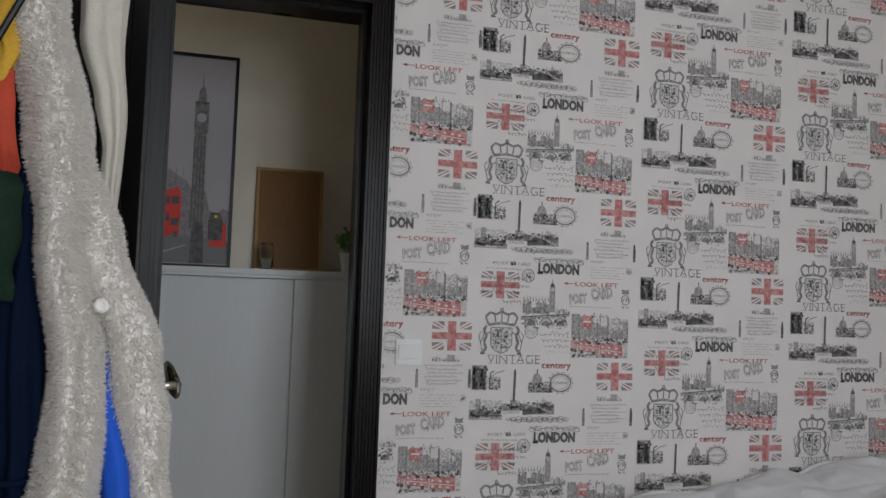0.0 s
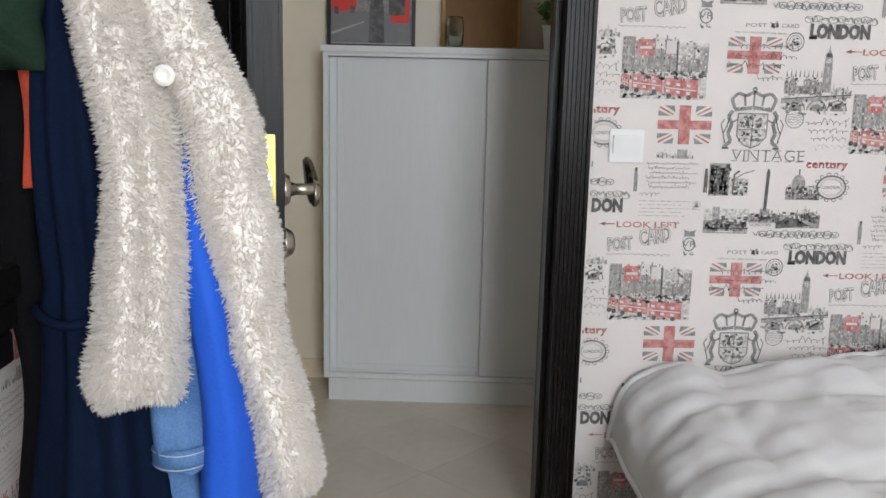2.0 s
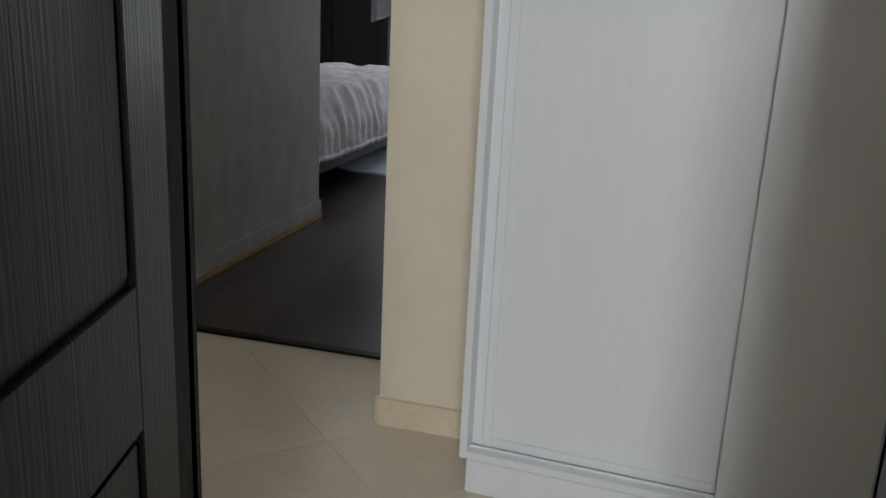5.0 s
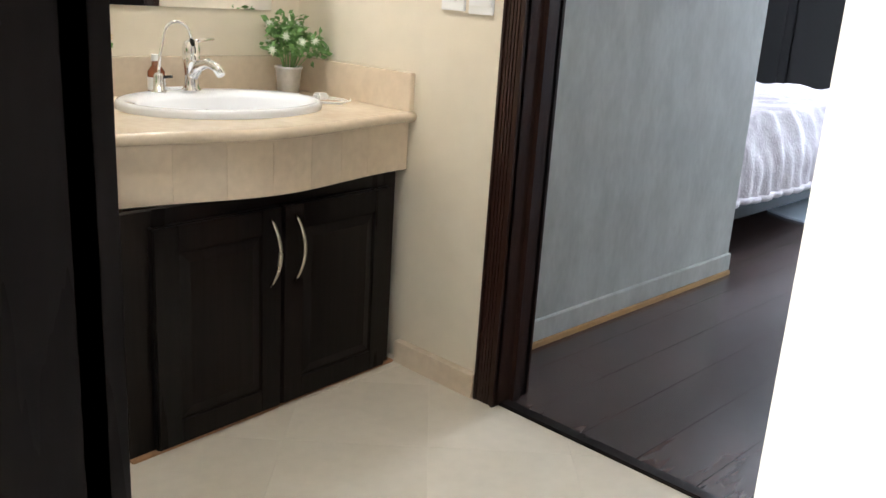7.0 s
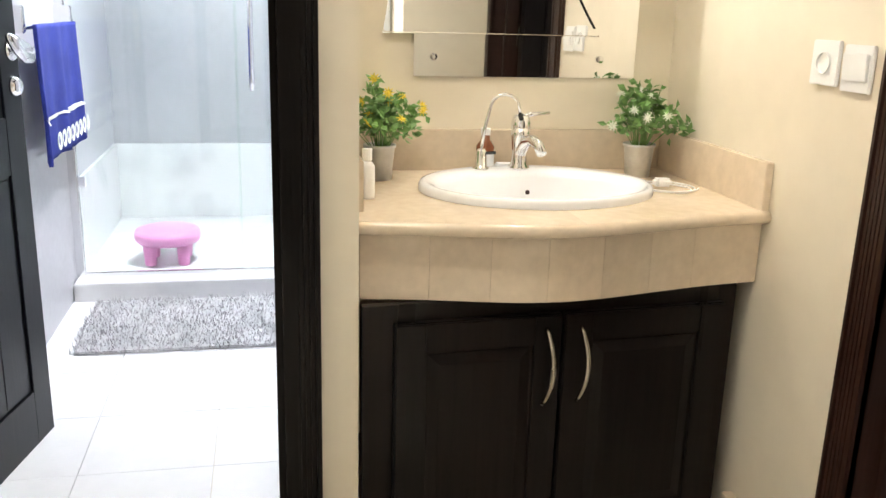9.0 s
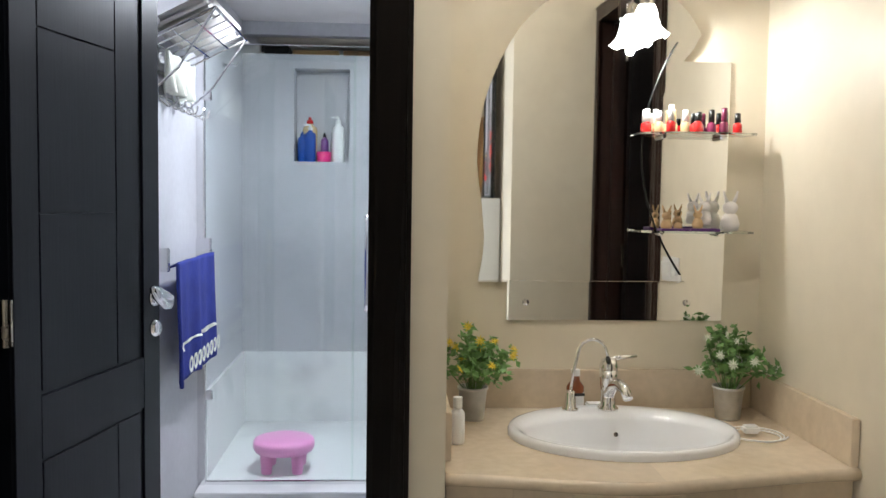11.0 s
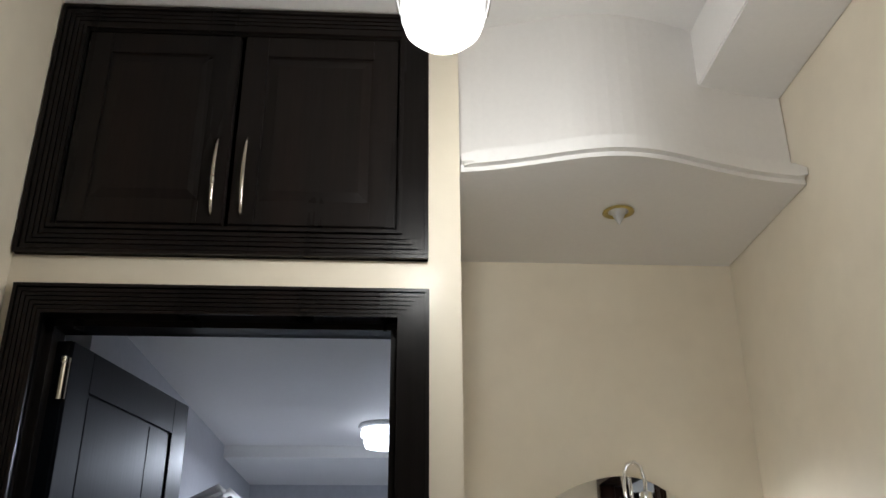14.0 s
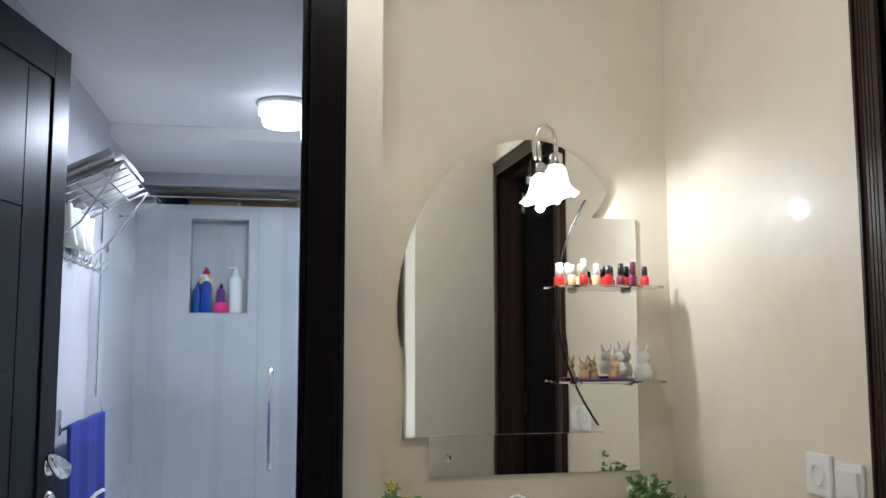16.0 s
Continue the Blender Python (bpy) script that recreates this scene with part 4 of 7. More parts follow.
mirror = thing("wall_mirror", (XB, 1.3, 0.97), "arched wall mirror in two overlapping plates with polished edges", "mirror")
left = spline([(0.931, 1.078), (0.945, 1.18), (0.938, 1.28), (0.924, 1.42), (0.949, 1.58), (1.023, 1.736), (1.126, 1.835), (1.26, 1.882), (1.37, 1.874), (1.467, 1.815), (1.520, 1.742)])
right = spline([(1.500, 1.705), (1.428, 1.60), (1.388, 1.43), (1.408, 1.26), (1.455, 1.14), (1.496, 1.078)])
part("back_plate", hung(slab([(1.011, 0.974), (1.603, 0.974), (1.607, 1.672), (1.40, 1.672), (1.36, 1.40), (1.36, 1.12), (1.011, 1.12)], XB + 0.004, XB + 0.009, "x")), MIRROR, mirror)
part("front_plate", hung(slab(left + right, XB + 0.011, XB + 0.0195, "x", bevel=0.004)), MIRROR, mirror)
for y, z in ((1.062, 1.022), (1.505, 1.022)):
    part("clip", turned(lathe([(0.009, 0), (0.009, 0.008), (0.004, 0.009)], n=12), Matrix.Translation((XB + 0.006, y, z)) @ Matrix.Rotation(radians(90), 4, "Y")), CHROME, mirror)
for z in (1.478, 1.222):
    part("glass_shelf", slab(spline([(XB + 0.017, 1.345), (XB + 0.075, 1.352), (XB + 0.112, 1.44), (XB + 0.115, 1.55), (XB + 0.10, 1.645)], 5) + [(XB + 0.017, 1.645)], z - 0.006, z, "z"), GLASS, mirror, "greenish clear glass shelf")
    for y in (1.42, 1.58):
        part("shelf_bracket", turned(lathe([(0.009, 0), (0.009, 0.03), (0.005, 0.032)], n=12), Matrix.Translation((XB + 0.006, y, z - 0.008)) @ Matrix.Rotation(radians(90), 4, "Y")), CHROME, mirror)


def polish(x, y, z, lacquer, cap_mat, cap_h=0.032, r=0.0115):
    t = thing("nail_polish", (x, y, z), "small nail polish bottle standing on the glass shelf", "bottle", "nail polishes on the shelf")
    part("bottle", lathe([(r, 0), (r * 1.05, 0.003), (r * 1.05, 0.024), (r * 0.6, 0.03)], (x, y, z), 14), lacquer, t, smooth=True)
    part("cap", lathe([(r * 0.62, 0.03), (r * 0.72, 0.031), (r * 0.66, 0.03 + cap_h), (r * 0.4, 0.031 + cap_h)], (x, y, z), 12), cap_mat, t, smooth=True)


row = [(RED, PLASTIC_W, 0.034), (GOLD, PLASTIC_W, 0.026), (RED, PLASTIC_W, 0.040), (GOLD, GOLD, 0.034), (GOLD, PLASTIC_W, 0.030), (RED, BLACKCAP, 0.018), (RED, BLACKCAP, 0.028), (PLUM, BLACKCAP, 0.032), (PLUM, PLUM, 0.034), (RED, BLACKCAP, 0.030), (RED, BLACKCAP, 0.024)]
for i, (lac, capm, ch) in enumerate(row):
    polish(XB + 0.055 + 0.028 * ((i * 7) % 3 - 1), 1.375 + 0.0235 * i, 1.478, lac, capm, ch)


def figurine(name, x, y, z, s, mat, label):
    """A small toy animal as one plain shape: body, head and two ears."""
    bm = lathe([(0.002, 0), (0.020 * s, 0.002 * s), (0.024 * s, 0.018 * s), (0.018 * s, 0.038 * s), (0.012 * s, 0.045 * s)], (x, y, z), 16)
    ball((x, y, z + 0.058 * s), 0.019 * s, 12, 0.9, bm)
    for d in (-1, 1):
        tube([(x, y + d * 0.008 * s, z + 0.07 * s), (x, y + d * 0.014 * s, z + 0.085 * s), (x, y + d * 0.018 * s, z + 0.10 * s)], 0.006 * s, 8, bm, taper=lambda u: 1 - 0.6 * u)
    return tagged(part(name, bm, mat, None, "", True), label, "figurine", "toy figurines on the shelf")


figurine("toy_figurine", XB + 0.07, 1.592, 1.222, 1.05, FIGURE, "small white toy animal figurine with upright ears")
figurine("toy_figurine", XB + 0.05, 1.53, 1.236, 0.85, FIGURE, "small white toy animal figurine with upright ears")
figurine("toy_figurine", XB + 0.06, 1.425, 1.222, 0.66, FIGTAN, "small tan toy animal figurine on the glass shelf")
figurine("toy_figurine", XB + 0.085, 1.50, 1.228, 0.62, FIGTAN, "small tan toy animal figurine on the glass shelf")
figurine("toy_figurine", XB + 0.05, 1.46, 1.222, 0.5, FIGTAN, "small tan toy animal figurine on the glass shelf")
tagged(part("sunglasses", merged(B((XB + 0.05, XB + 0.10, 1.40, 1.475, 1.222, 1.227), bevel=0.002), B((XB + 0.055, XB + 0.095, 1.48, 1.56, 1.222, 1.2285), bevel=0.002)), PURPLE), "purple plastic hair clips lying on the glass shelf", "hair clip")


# ground curved edge of the arched plate where it laps the shelf plate
part("ground_edge", tube([(XB + 0.021, 1.365 + 0.089 * ((z - 1.43) / 0.29) ** 2, z) for z in [1.10 + 0.62 * i / 30 for i in range(31)]], 0.0022, 8), BLACKLAQ, mirror, "dark ground edge of the curved plate", True)


def wall_lamp():
    x, y = -2.755, 1.347
    t = thing("mirror_lamp", (XB, y - 0.03, 1.86), "chrome gooseneck mirror lamp with a lit white tulip shade", "lamp")
    part("arm", tube([(XB + 0.018, y - 0.035, 1.80), (XB + 0.02, y - 0.04, 1.86), (XB + 0.03, y - 0.04, 1.893), (XB + 0.045, y - 0.033, 1.915), (XB + 0.065, y - 0.02, 1.918), (XB + 0.082, y - 0.006, 1.90), (x, y, 1.865), (x, y, 1.83)], 0.0055, 12), CHROME, t, smooth=True)
    part("wall_plate", B((XB + 0.016, XB + 0.026, y - 0.055, y - 0.015, 1.775, 1.83), bevel=0.004), CHROME, t)
    part("socket", lathe([(0.016, 0), (0.018, 0.004), (0.018, 0.035), (0.010, 0.04)], (x, y, 1.795), 18), CHROME, t, smooth=True)
    bm = bmesh.new()
    rings = []
    for k, (r, z) in enumerate([(0.020, 1.80), (0.027, 1.787), (0.031, 1.765), (0.037, 1.742), (0.050, 1.726), (0.055, 1.720)]):
        w = 0.006 * max(0, k - 2) / 3
        rings.append([bm.verts.new((x + (r + w * math.cos(6 * a)) * math.cos(a), y + (r + w * math.cos(6 * a)) * math.sin(a), z + 0.8 * w * math.cos(6 * a))) for a in (2 * math.pi * i / 36 for i in range(36))])
    for a, b in zip(rings, rings[1:]):
        for i in range(36):
            bm.faces.new((a[i], a[(i + 1) % 36], b[(i + 1) % 36], b[i]))
    part("shade", bm, SHADE, t, "lit white frosted glass shade", True)
    part("bulb", lathe([(0.012, 0.045), (0.018, 0.03), (0.021, 0.014), (0.016, -0.002), (0.001, -0.008)], (x, y, 1.737), 16, caps=False), SHADE, t, "lit bulb", True)
    return t


wall_lamp()
# the mirror and all that stands on it hang a little further up and north
for ob in bpy.data.objects:
    if ob.parent is None and ob.name.split(".")[0] in ("wall_mirror", "nail_polish", "toy_figurine", "sunglasses", "mirror_lamp"):
        ob.location.y, ob.location.z = ob.location.y + 0.023, ob.location.z + 0.020


# ---- switches and sockets ----
def switch_plate(name, x0, z0, w, h, y, label, keys=1, round_socket=False):
    """A plate on a wall that faces -y."""
    t = thing(name, (x0, y, z0), label, "switch")
    part("plate", B((x0, x0 + w, y - 0.009, y - 0.0005, z0, z0 + h), bevel=0.002), PLASTIC_W, t)
    if round_socket:
        part("socket", turned(lathe([(0.021, 0), (0.021, 0.004), (0.019, 0.004), (0.018, -0.004), (0.001, -0.004)], n=24, caps=False), Matrix.Translation((x0 + w / 2, y - 0.0095, z0 + h / 2)) @ Matrix.Rotation(radians(90), 4, "X")), PLASTIC_W, t, "round recessed socket")
        for d in (-0.0095, 0.0095):
            part("pin_hole", turned(lathe([(0.0026, 0), (0.0026, 0.001)], n=10), Matrix.Translation((x0 + w / 2 + d, y - 0.0075, z0 + h / 2)) @ Matrix.Rotation(radians(90), 4, "X")), BLACKCAP, t)
    else:
        k = (w - 0.012) / keys
        for i in range(keys):
            part("rocker", turned(B((x0 + 0.006 + i * k + 0.001, x0 + 0.006 + (i + 1) * k - 0.001, -0.005, 0.002, -h * 0.29, h * 0.29), bevel=0.0015),
                                  Matrix.Translation((0, y - 0.010, z0 + h * 0.53)) @ Matrix.Rotation(radians(4), 4, "X")), PLASTIC_W, t)
    return t


switch_plate("light_switch", 0.043, 1.005, 0.083, 0.079, 0.0, "white plastic light switch on the wallpapered wall")
switch_plate("wall_socket", -2.215, 1.035, 0.083, 0.085, YN, "white wall socket beside the wash niche", round_socket=True)
switch_plate("light_switch", -2.118, 1.03, 0.083, 0.085, YN, "white plastic light switch beside a socket")


# ---- wall cupboard over the bathroom door ----
def wall_cupboard():
    z0, z1, y0, y1 = 2.312, 3.012, YS + 0.006, 0.760
    t = thing("wall_cupboard", (XW, y0, z0), "black-brown built-in cupboard with two panelled doors above the door", "cupboard")
    f = 0.075
    boxes = []
    for k in range(6):
        o, i = k * f / 6, k * f / 6 + f / 6 * 0.7
        d = 0.022 if k in (0, 5) else 0.017
        boxes += [(XW, XW + d, y0 + o, y0 + i, z0 + o, z1 - o), (XW, XW + d, y1 - i, y1 - o, z0 + o, z1 - o), (XW, XW + d, y0 + i, y1 - i, z0 + o, z0 + i), (XW, XW + d, y0 + i, y1 - i, z1 - i, z1 - o)]
    boxes += [(XW, XW + 0.011, y0, y0 + f, z0, z1), (XW, XW + 0.011, y1 - f, y1, z0, z1), (XW, XW + 0.011, y0 + f, y1 - f, z0, z0 + f), (XW, XW + 0.011, y0 + f, y1 - f, z1 - f, z1)]
    for box in boxes:
        part("moulding", B(box), DOORWOOD, t)
    part("box", B((XW - 0.5, XW - 0.49, y0 + 0.02, y1 - 0.02, z0 + 0.03, z1 - 0.04), (XW - 0.49, XW - 0.001, y0 + 0.02, y0 + 0.05, z0 + 0.03, z1 - 0.04), (XW - 0.49, XW - 0.001, y1 - 0.05, y1 - 0.02, z0 + 0.03, z1 - 0.04),
                  (XW - 0.49, XW - 0.001, y0 + 0.05, y1 - 0.05, z0 + 0.03, z0 + 0.06), (XW - 0.49, XW - 0.001, y0 + 0.05, y1 - 0.05, z1 - 0.07, z1 - 0.04)), DOORWOOD, t)
    a, b, m = y0 + f + 0.004, y1 - f - 0.004, (y0 + y1) / 2 - 0.005
    for p, q, hy in ((a, m - 0.005, m - 0.035), (m + 0.005, b, m + 0.035)):
        d = panel_door(p, q, z0 + f + 0.004, z1 - f - 0.004, XW - 0.008, DOORWOOD, t)
        bow_handle(hy, 2.414, 2.628, XW + 0.013, d, 0.026)
    return t


wall_cupboard()
# ---- downlight and pendant ----
spot = thing("downlight", (-2.47, 1.285, ZSOF), "unlit recessed brass downlight in the niche soffit", "lamp")
part("ring", lathe([(0.030, 0.0), (0.041, -0.001), (0.043, -0.004), (0.036, -0.006), (0.028, -0.003)], (-2.47, 1.285, ZSOF - 0.001), 28, caps=False), BRASS, spot, smooth=True)
part("bulb", lathe([(0.026, 0.0), (0.018, -0.008), (0.012, -0.022), (0.005, -0.034), (0.001, -0.040)], (-2.47, 1.285, ZSOF - 0.001), 20, caps=False), ZINC, spot, smooth=True)
pend = thing("pendant_lamp", (-1.72, 0.765, ZH), "lit white glass cup lamp hanging from the hall ceiling", "lamp")
part("globe", lathe([(0.001, 2.530), (0.03, 2.533), (0.055, 2.542), (0.072, 2.559), (0.080, 2.584), (0.081, 2.622), (0.078, 2.672), (0.066, 2.707), (0.04, 2.722)], (-1.72, 0.765, 0), 32, caps=False), GLOBE, pend, "lit white opal glass cup", True)
for side in (-1, 1):
    part("wire_loop", tube([(-1.72, 0.765 + side * (0.083 + 0.010 * math.sin(math.pi * k / 12)), 2.592 + 0.13 * k / 12) for k in range(13)], 0.003, 8), CHROME, pend, "thin chrome wire loop", True)
part("rod", tube([(-1.72, 0.765, 2.717), (-1.72, 0.765, ZH - 0.02)], 0.007, 8), STEEL, pend)
part("canopy", lathe([(0.05, 0.0), (0.045, -0.02), (0.015, -0.035)], (-1.72, 0.765, ZH), 20), STEEL, pend, smooth=True)


# ---- door leaves ----
def leaf(name, m, w, h, t, mat, label, handle_z=1.0, lever=STEEL, lock=True, down=1):
    """A panelled door leaf: local x from hinge to free edge, y through its thickness, z up."""
    ob = thing(name, m.translation, label, "door")

    def add(pname, bm, mt, parent=None, smooth=False, lab=""):
        return part(pname, turned(bm, m), mt, parent or ob, lab, smooth)

    add("core", B((0.0, w, 0.0, t, 0.008, h), bevel=0.002), mat)
    s, r, g = 0.095, 0.10, 0.009
    mid0, mid1 = 0.735, 0.875
    xa, xb, xc = s + g, w - s - 0.135, w - s - g
    for y0, y1 in ((-0.007, 0.0005), (t - 0.0005, t + 0.007)):
        add("stile", B((0.002, s, y0, y1, 0.01, h - 0.002), (w - s, w - 0.002, y0, y1, 0.01, h - 0.002), (s, w - s, y0, y1, h - r, h - 0.002), (s, w - s, y0, y1, mid0, mid1), (s, w - s, y0, y1, 0.01, 0.16), bevel=0.0012), mat)
        zs = [mid1 + g, mid1 + 0.40, mid1 + 0.80, h - r - g]
        for a, b in zip(zs, zs[1:]):
            add("panel", B((xa, xb - 0.002, y0 * 0.5 if y0 < 0 else y0, y1 * 0.5 if y0 < 0 else t + 0.0035, a + 0.002, b - 0.002), bevel=0.001), mat)
        add("panel", B((xb + 0.003, xc - 0.004, y0 * 0.4 if y0 < 0 else y0, y1 * 0.4 if y0 < 0 else t + 0.003, mid1 + g, h - r - g), bevel=0.001), mat)
        add("panel", B((xa, xb - 0.002, y0 * 0.5 if y0 < 0 else y0, y1 * 0.5 if y0 < 0 else t + 0.0035, 0.168, mid0 - g), bevel=0.001), mat)
        add("panel", B((xb + 0.003, xc - 0.004, y0 * 0.4 if y0 < 0 else y0, y1 * 0.4 if y0 < 0 else t + 0.003, 0.168, mid0 - g), bevel=0.001), mat)
    hx = w - 0.038
    for side, y in ((-1, -0.007), (1, t + 0.007)):
        rot = Matrix.Rotation(radians(90 * side), 4, "X").inverted()
        add("rosette", turned(lathe([(0.027, 0), (0.027, 0.004), (0.022, 0.011), (0.012, 0.013), (0.010, 0.02)], n=24), Matrix.Translation((hx, y, handle_z)) @ rot), lever, smooth=True)
        d = side
        hd = add("handle", tube([(hx, y + d * 0.005, handle_z), (hx, y + d * 0.045, handle_z), (hx - 0.012, y + d * 0.056, handle_z)], 0.0095, 12), lever, smooth=True, lab="satin steel lever handle")
        bl = slab([(hx + 0.006, handle_z + 0.004), (hx - 0.03, handle_z + 0.018), (hx - 0.075, handle_z + 0.038), (hx - 0.108, handle_z + 0.044), (hx - 0.120, handle_z + 0.040), (hx - 0.116, handle_z + 0.026), (hx - 0.085, handle_z - 0.004), (hx - 0.045, handle_z - 0.026), (hx - 0.008, handle_z - 0.030), (hx + 0.006, handle_z - 0.016)],
                  *sorted((y + d * 0.046, y + d * 0.060)), "y", bevel=0.004)
        part("grip", turned(bl, m), lever, hd, "", True)
        add("lock_rosette", turned(lathe([(0.025, 0), (0.025, 0.004), (0.020, 0.014), (0.013, 0.018)], n=24), Matrix.Translation((hx, y, handle_z - 0.087)) @ rot), lever, smooth=True)
    if lock:
        pl = add("lock_plate", B((w - 0.001, w + 0.003, t * 0.5 - 0.013, t * 0.5 + 0.013, handle_z - 0.155, handle_z + 0.09), bevel=0.001), BRASS, lab="worn brass lock plate")
        part("latch", turned(B((w + 0.002, w + 0.010, t * 0.5 - 0.007, t * 0.5 + 0.007, handle_z + 0.005, handle_z + 0.03), bevel=0.002), m), STEEL, pl)
        part("bolt", turned(B((w + 0.0025, w + 0.005, t * 0.5 - 0.006, t * 0.5 + 0.006, handle_z - 0.09, handle_z - 0.05), bevel=0.001), m), STEEL, pl)
        for z in (handle_z + 0.07, handle_z - 0.115, handle_z - 0.142):
            part("screw", turned(lathe([(0.0045, 0), (0.004, 0.002), (0.001, 0.0022)], n=10), m @ Matrix.Translation((w + 0.0028, t * 0.5, z)) @ Matrix.Rotation(radians(90), 4, "Y")), STEEL, pl)
    for z in (0.25, 1.0, h - 0.14):
        add("hinge", merged(lathe([(0.007, 0), (0.007, 0.10)], (-0.008, t * 0.15, z), 10), B((-0.004, 0.03, -0.0055, -0.0035, z + 0.002, z + 0.098))), STEEL, lab="small steel hinge")
    return ob


def leaf_pose(hx, hy, fx, fy):
    return Matrix.Translation((hx, hy, 0)) @ Matrix.Rotation(math.atan2(fy - hy, fx - hx), 4, "Z")


leaf("bedroom_door", leaf_pose(-0.825, -0.035, -0.657, -0.725) @ Matrix.Translation((0, -0.02, 0)), 0.71, 2.09, 0.04, BEDDOOR, "open grey-black panelled bedroom door with brass lock plate", 1.005)
leaf("bathroom_door", leaf_pose(-2.36, -0.066, -3.005, 0.062) @ Matrix.Translation((0, -0.004, 0)), 0.66, 2.135, 0.04, BATHDOOR, "open blue-black panelled bathroom door with chrome handle", 1.033, CHROME)
leaf("far_bedroom_door", leaf_pose(-1.09, YN + 0.125, -1.06, YN + 0.92), 0.79, 2.10, 0.04, DOORWOOD, "open dark brown panelled door of the far bedroom", 1.01)

# ---- bathroom ----
kerb = structure("shower_kerb", B((-4.24, -4.09, -0.08, 1.705, 0.0, 0.085), bevel=0.004), MARBLE, "low marble kerb of the shower", "kerb")
structure("shower_floor", B((-5.30, -4.24, -0.08, 1.705, 0.0, 0.070)), MARBLE, "white marble shower floor", "floor")
mw = structure("shower_wainscot", B((-5.30, -5.285, -0.08, 1.705, 0.07, 0.458), (-5.285, -4.32, -0.085, -0.07, 0.07, 0.458), bevel=0.0015), MARBLE, "white marble tiling on the lower shower wall", "wall")


def shower_screen():
    t = thing("shower_screen", (-4.26, -0.07, 0.085), "clear glass shower screen with a chrome frame", "shower screen")
    x = -4.20
    part("wall_profile", B((x - 0.02, x + 0.02, -0.084, -0.052, 0.086, 1.95), bevel=0.003), CHROME, t)
    part("header", B((x - 0.014, x + 0.014, -0.084, 1.70, 1.935, 1.965), bevel=0.003), CHROME, t)
    part("bottom_rail", B((x - 0.012, x + 0.012, -0.05, 1.70, 0.086, 0.10), bevel=0.002), CHROME, t)
    for a, b, dx in ((-0.052, 0.570, 0.0), (0.560, 1.69, 0.018)):
        pane = part("pane", B((x + dx - 0.004, x + dx + 0.004, a, b, 0.102, 1.933)), GLASS, t)
        pane.visible_shadow = False
    h = part("handle", tube([(x + 0.045, 0.622, 0.835), (x + 0.05, 0.622, 0.87), (x + 0.05, 0.622, 1.205), (x + 0.045, 0.622, 1.24)], 0.011, 12), CHROME, t, "upright chrome handle", True)
    for z in (0.86, 1.215):
        part("stud", tube([(x + 0.02, 0.622, z), (x + 0.05, 0.622, z)], 0.012, 10), CHROME, h)
    for z in (0.45, 1.05, 1.70):
        part("clamp", B((x - 0.014, x + 0.014, -0.055, -0.025, z, z + 0.04), bevel=0.003), CHROME, t)
    return t


shower_screen()


def stool():
    x, y = -4.45, 0.245
    t = thing("stool", (x, y, 0.07), "small round pink plastic stool in the shower", "stool")
    part("seat", lathe([(0.118, 0.100), (0.130, 0.105), (0.138, 0.120), (0.138, 0.142), (0.132, 0.155), (0.110, 0.162), (0.001, 0.164)], (x, y, 0.057), 36, caps=False), PINK, t, smooth=True)
    part("underside", lathe([(0.001, 0.105), (0.125, 0.105)], (x, y, 0.057), 36, caps=False), PINK, t)
    for k in range(4):
        a = radians(45 + 90 * k)
        cx, cy = x + 0.085 * math.cos(a), y + 0.085 * math.sin(a)
        part("leg", lathe([(0.022, 0), (0.024, 0.004), (0.030, 0.093)], (cx + 0.012 * math.cos(a), cy + 0.012 * math.sin(a), 0.071), 16), PINK, t, smooth=True)
    return t


stool()


def bottle(name, x, y, z, r, h, mat, cap, label, pump=False, sx=1.0):
    t = thing(name, (x, y, z), label, "bottle")
    part("body", lathe([(r * 0.95, 0), (r, 0.004), (r, h * 0.72), (r * 0.85, h * 0.78), (r * 0.4, h * 0.82), (r * 0.4, h * 0.85)], (x, y, z), 20, sx=sx), mat, t, smooth=True)
    part("cap", lathe([(r * 0.45, h * 0.85), (r * 0.45, h * 0.93), (r * 0.2, h * 0.94), (r * 0.2, h)], (x, y, z), 14), cap, t)
    if pump:
        part("pump", tube([(x, y, z + h), (x + r * 0.3, y - r * 1.1, z + h * 0.99)], 0.005, 8), cap, t)
    return t


bottle("shampoo_bottle", -5.35, 0.232, NZ0, 0.028, 0.165, BOTTLEBLUE, BOTTLEBLUE, "dark blue shampoo bottle in the shower niche")
bottle("shampoo_bottle", -5.335, 0.275, NZ0, 0.030, 0.20, BOTTLEBLUE, PLASTIC_W, "dark blue shampoo bottle with a white pump", True)
bottle("lotion_bottle", -5.36, 0.425, NZ0, 0.036, 0.245, PLASTIC_W, PLASTIC_W, "tall white lotion bottle with a pump", True)
bottle("red_capped_jar", -5.375, 0.27, NZ0, 0.040, 0.245, GOLD, RED, "tall pale jar with a red lid behind the bottles")
bottle("purple_bottle", -5.37, 0.35, NZ0, 0.022, 0.16, PURPLE, BLACKCAP, "purple bottle in the shower niche")
tagged(part("pink_tub", lathe([(0.034, 0), (0.038, 0.004), (0.040, 0.055), (0.036, 0.055), (0.034, 0.01)], (-5.33, 0.35, NZ0), 22), MAGENTA, smooth=True), "bright pink plastic tub in the shower niche", "tub")


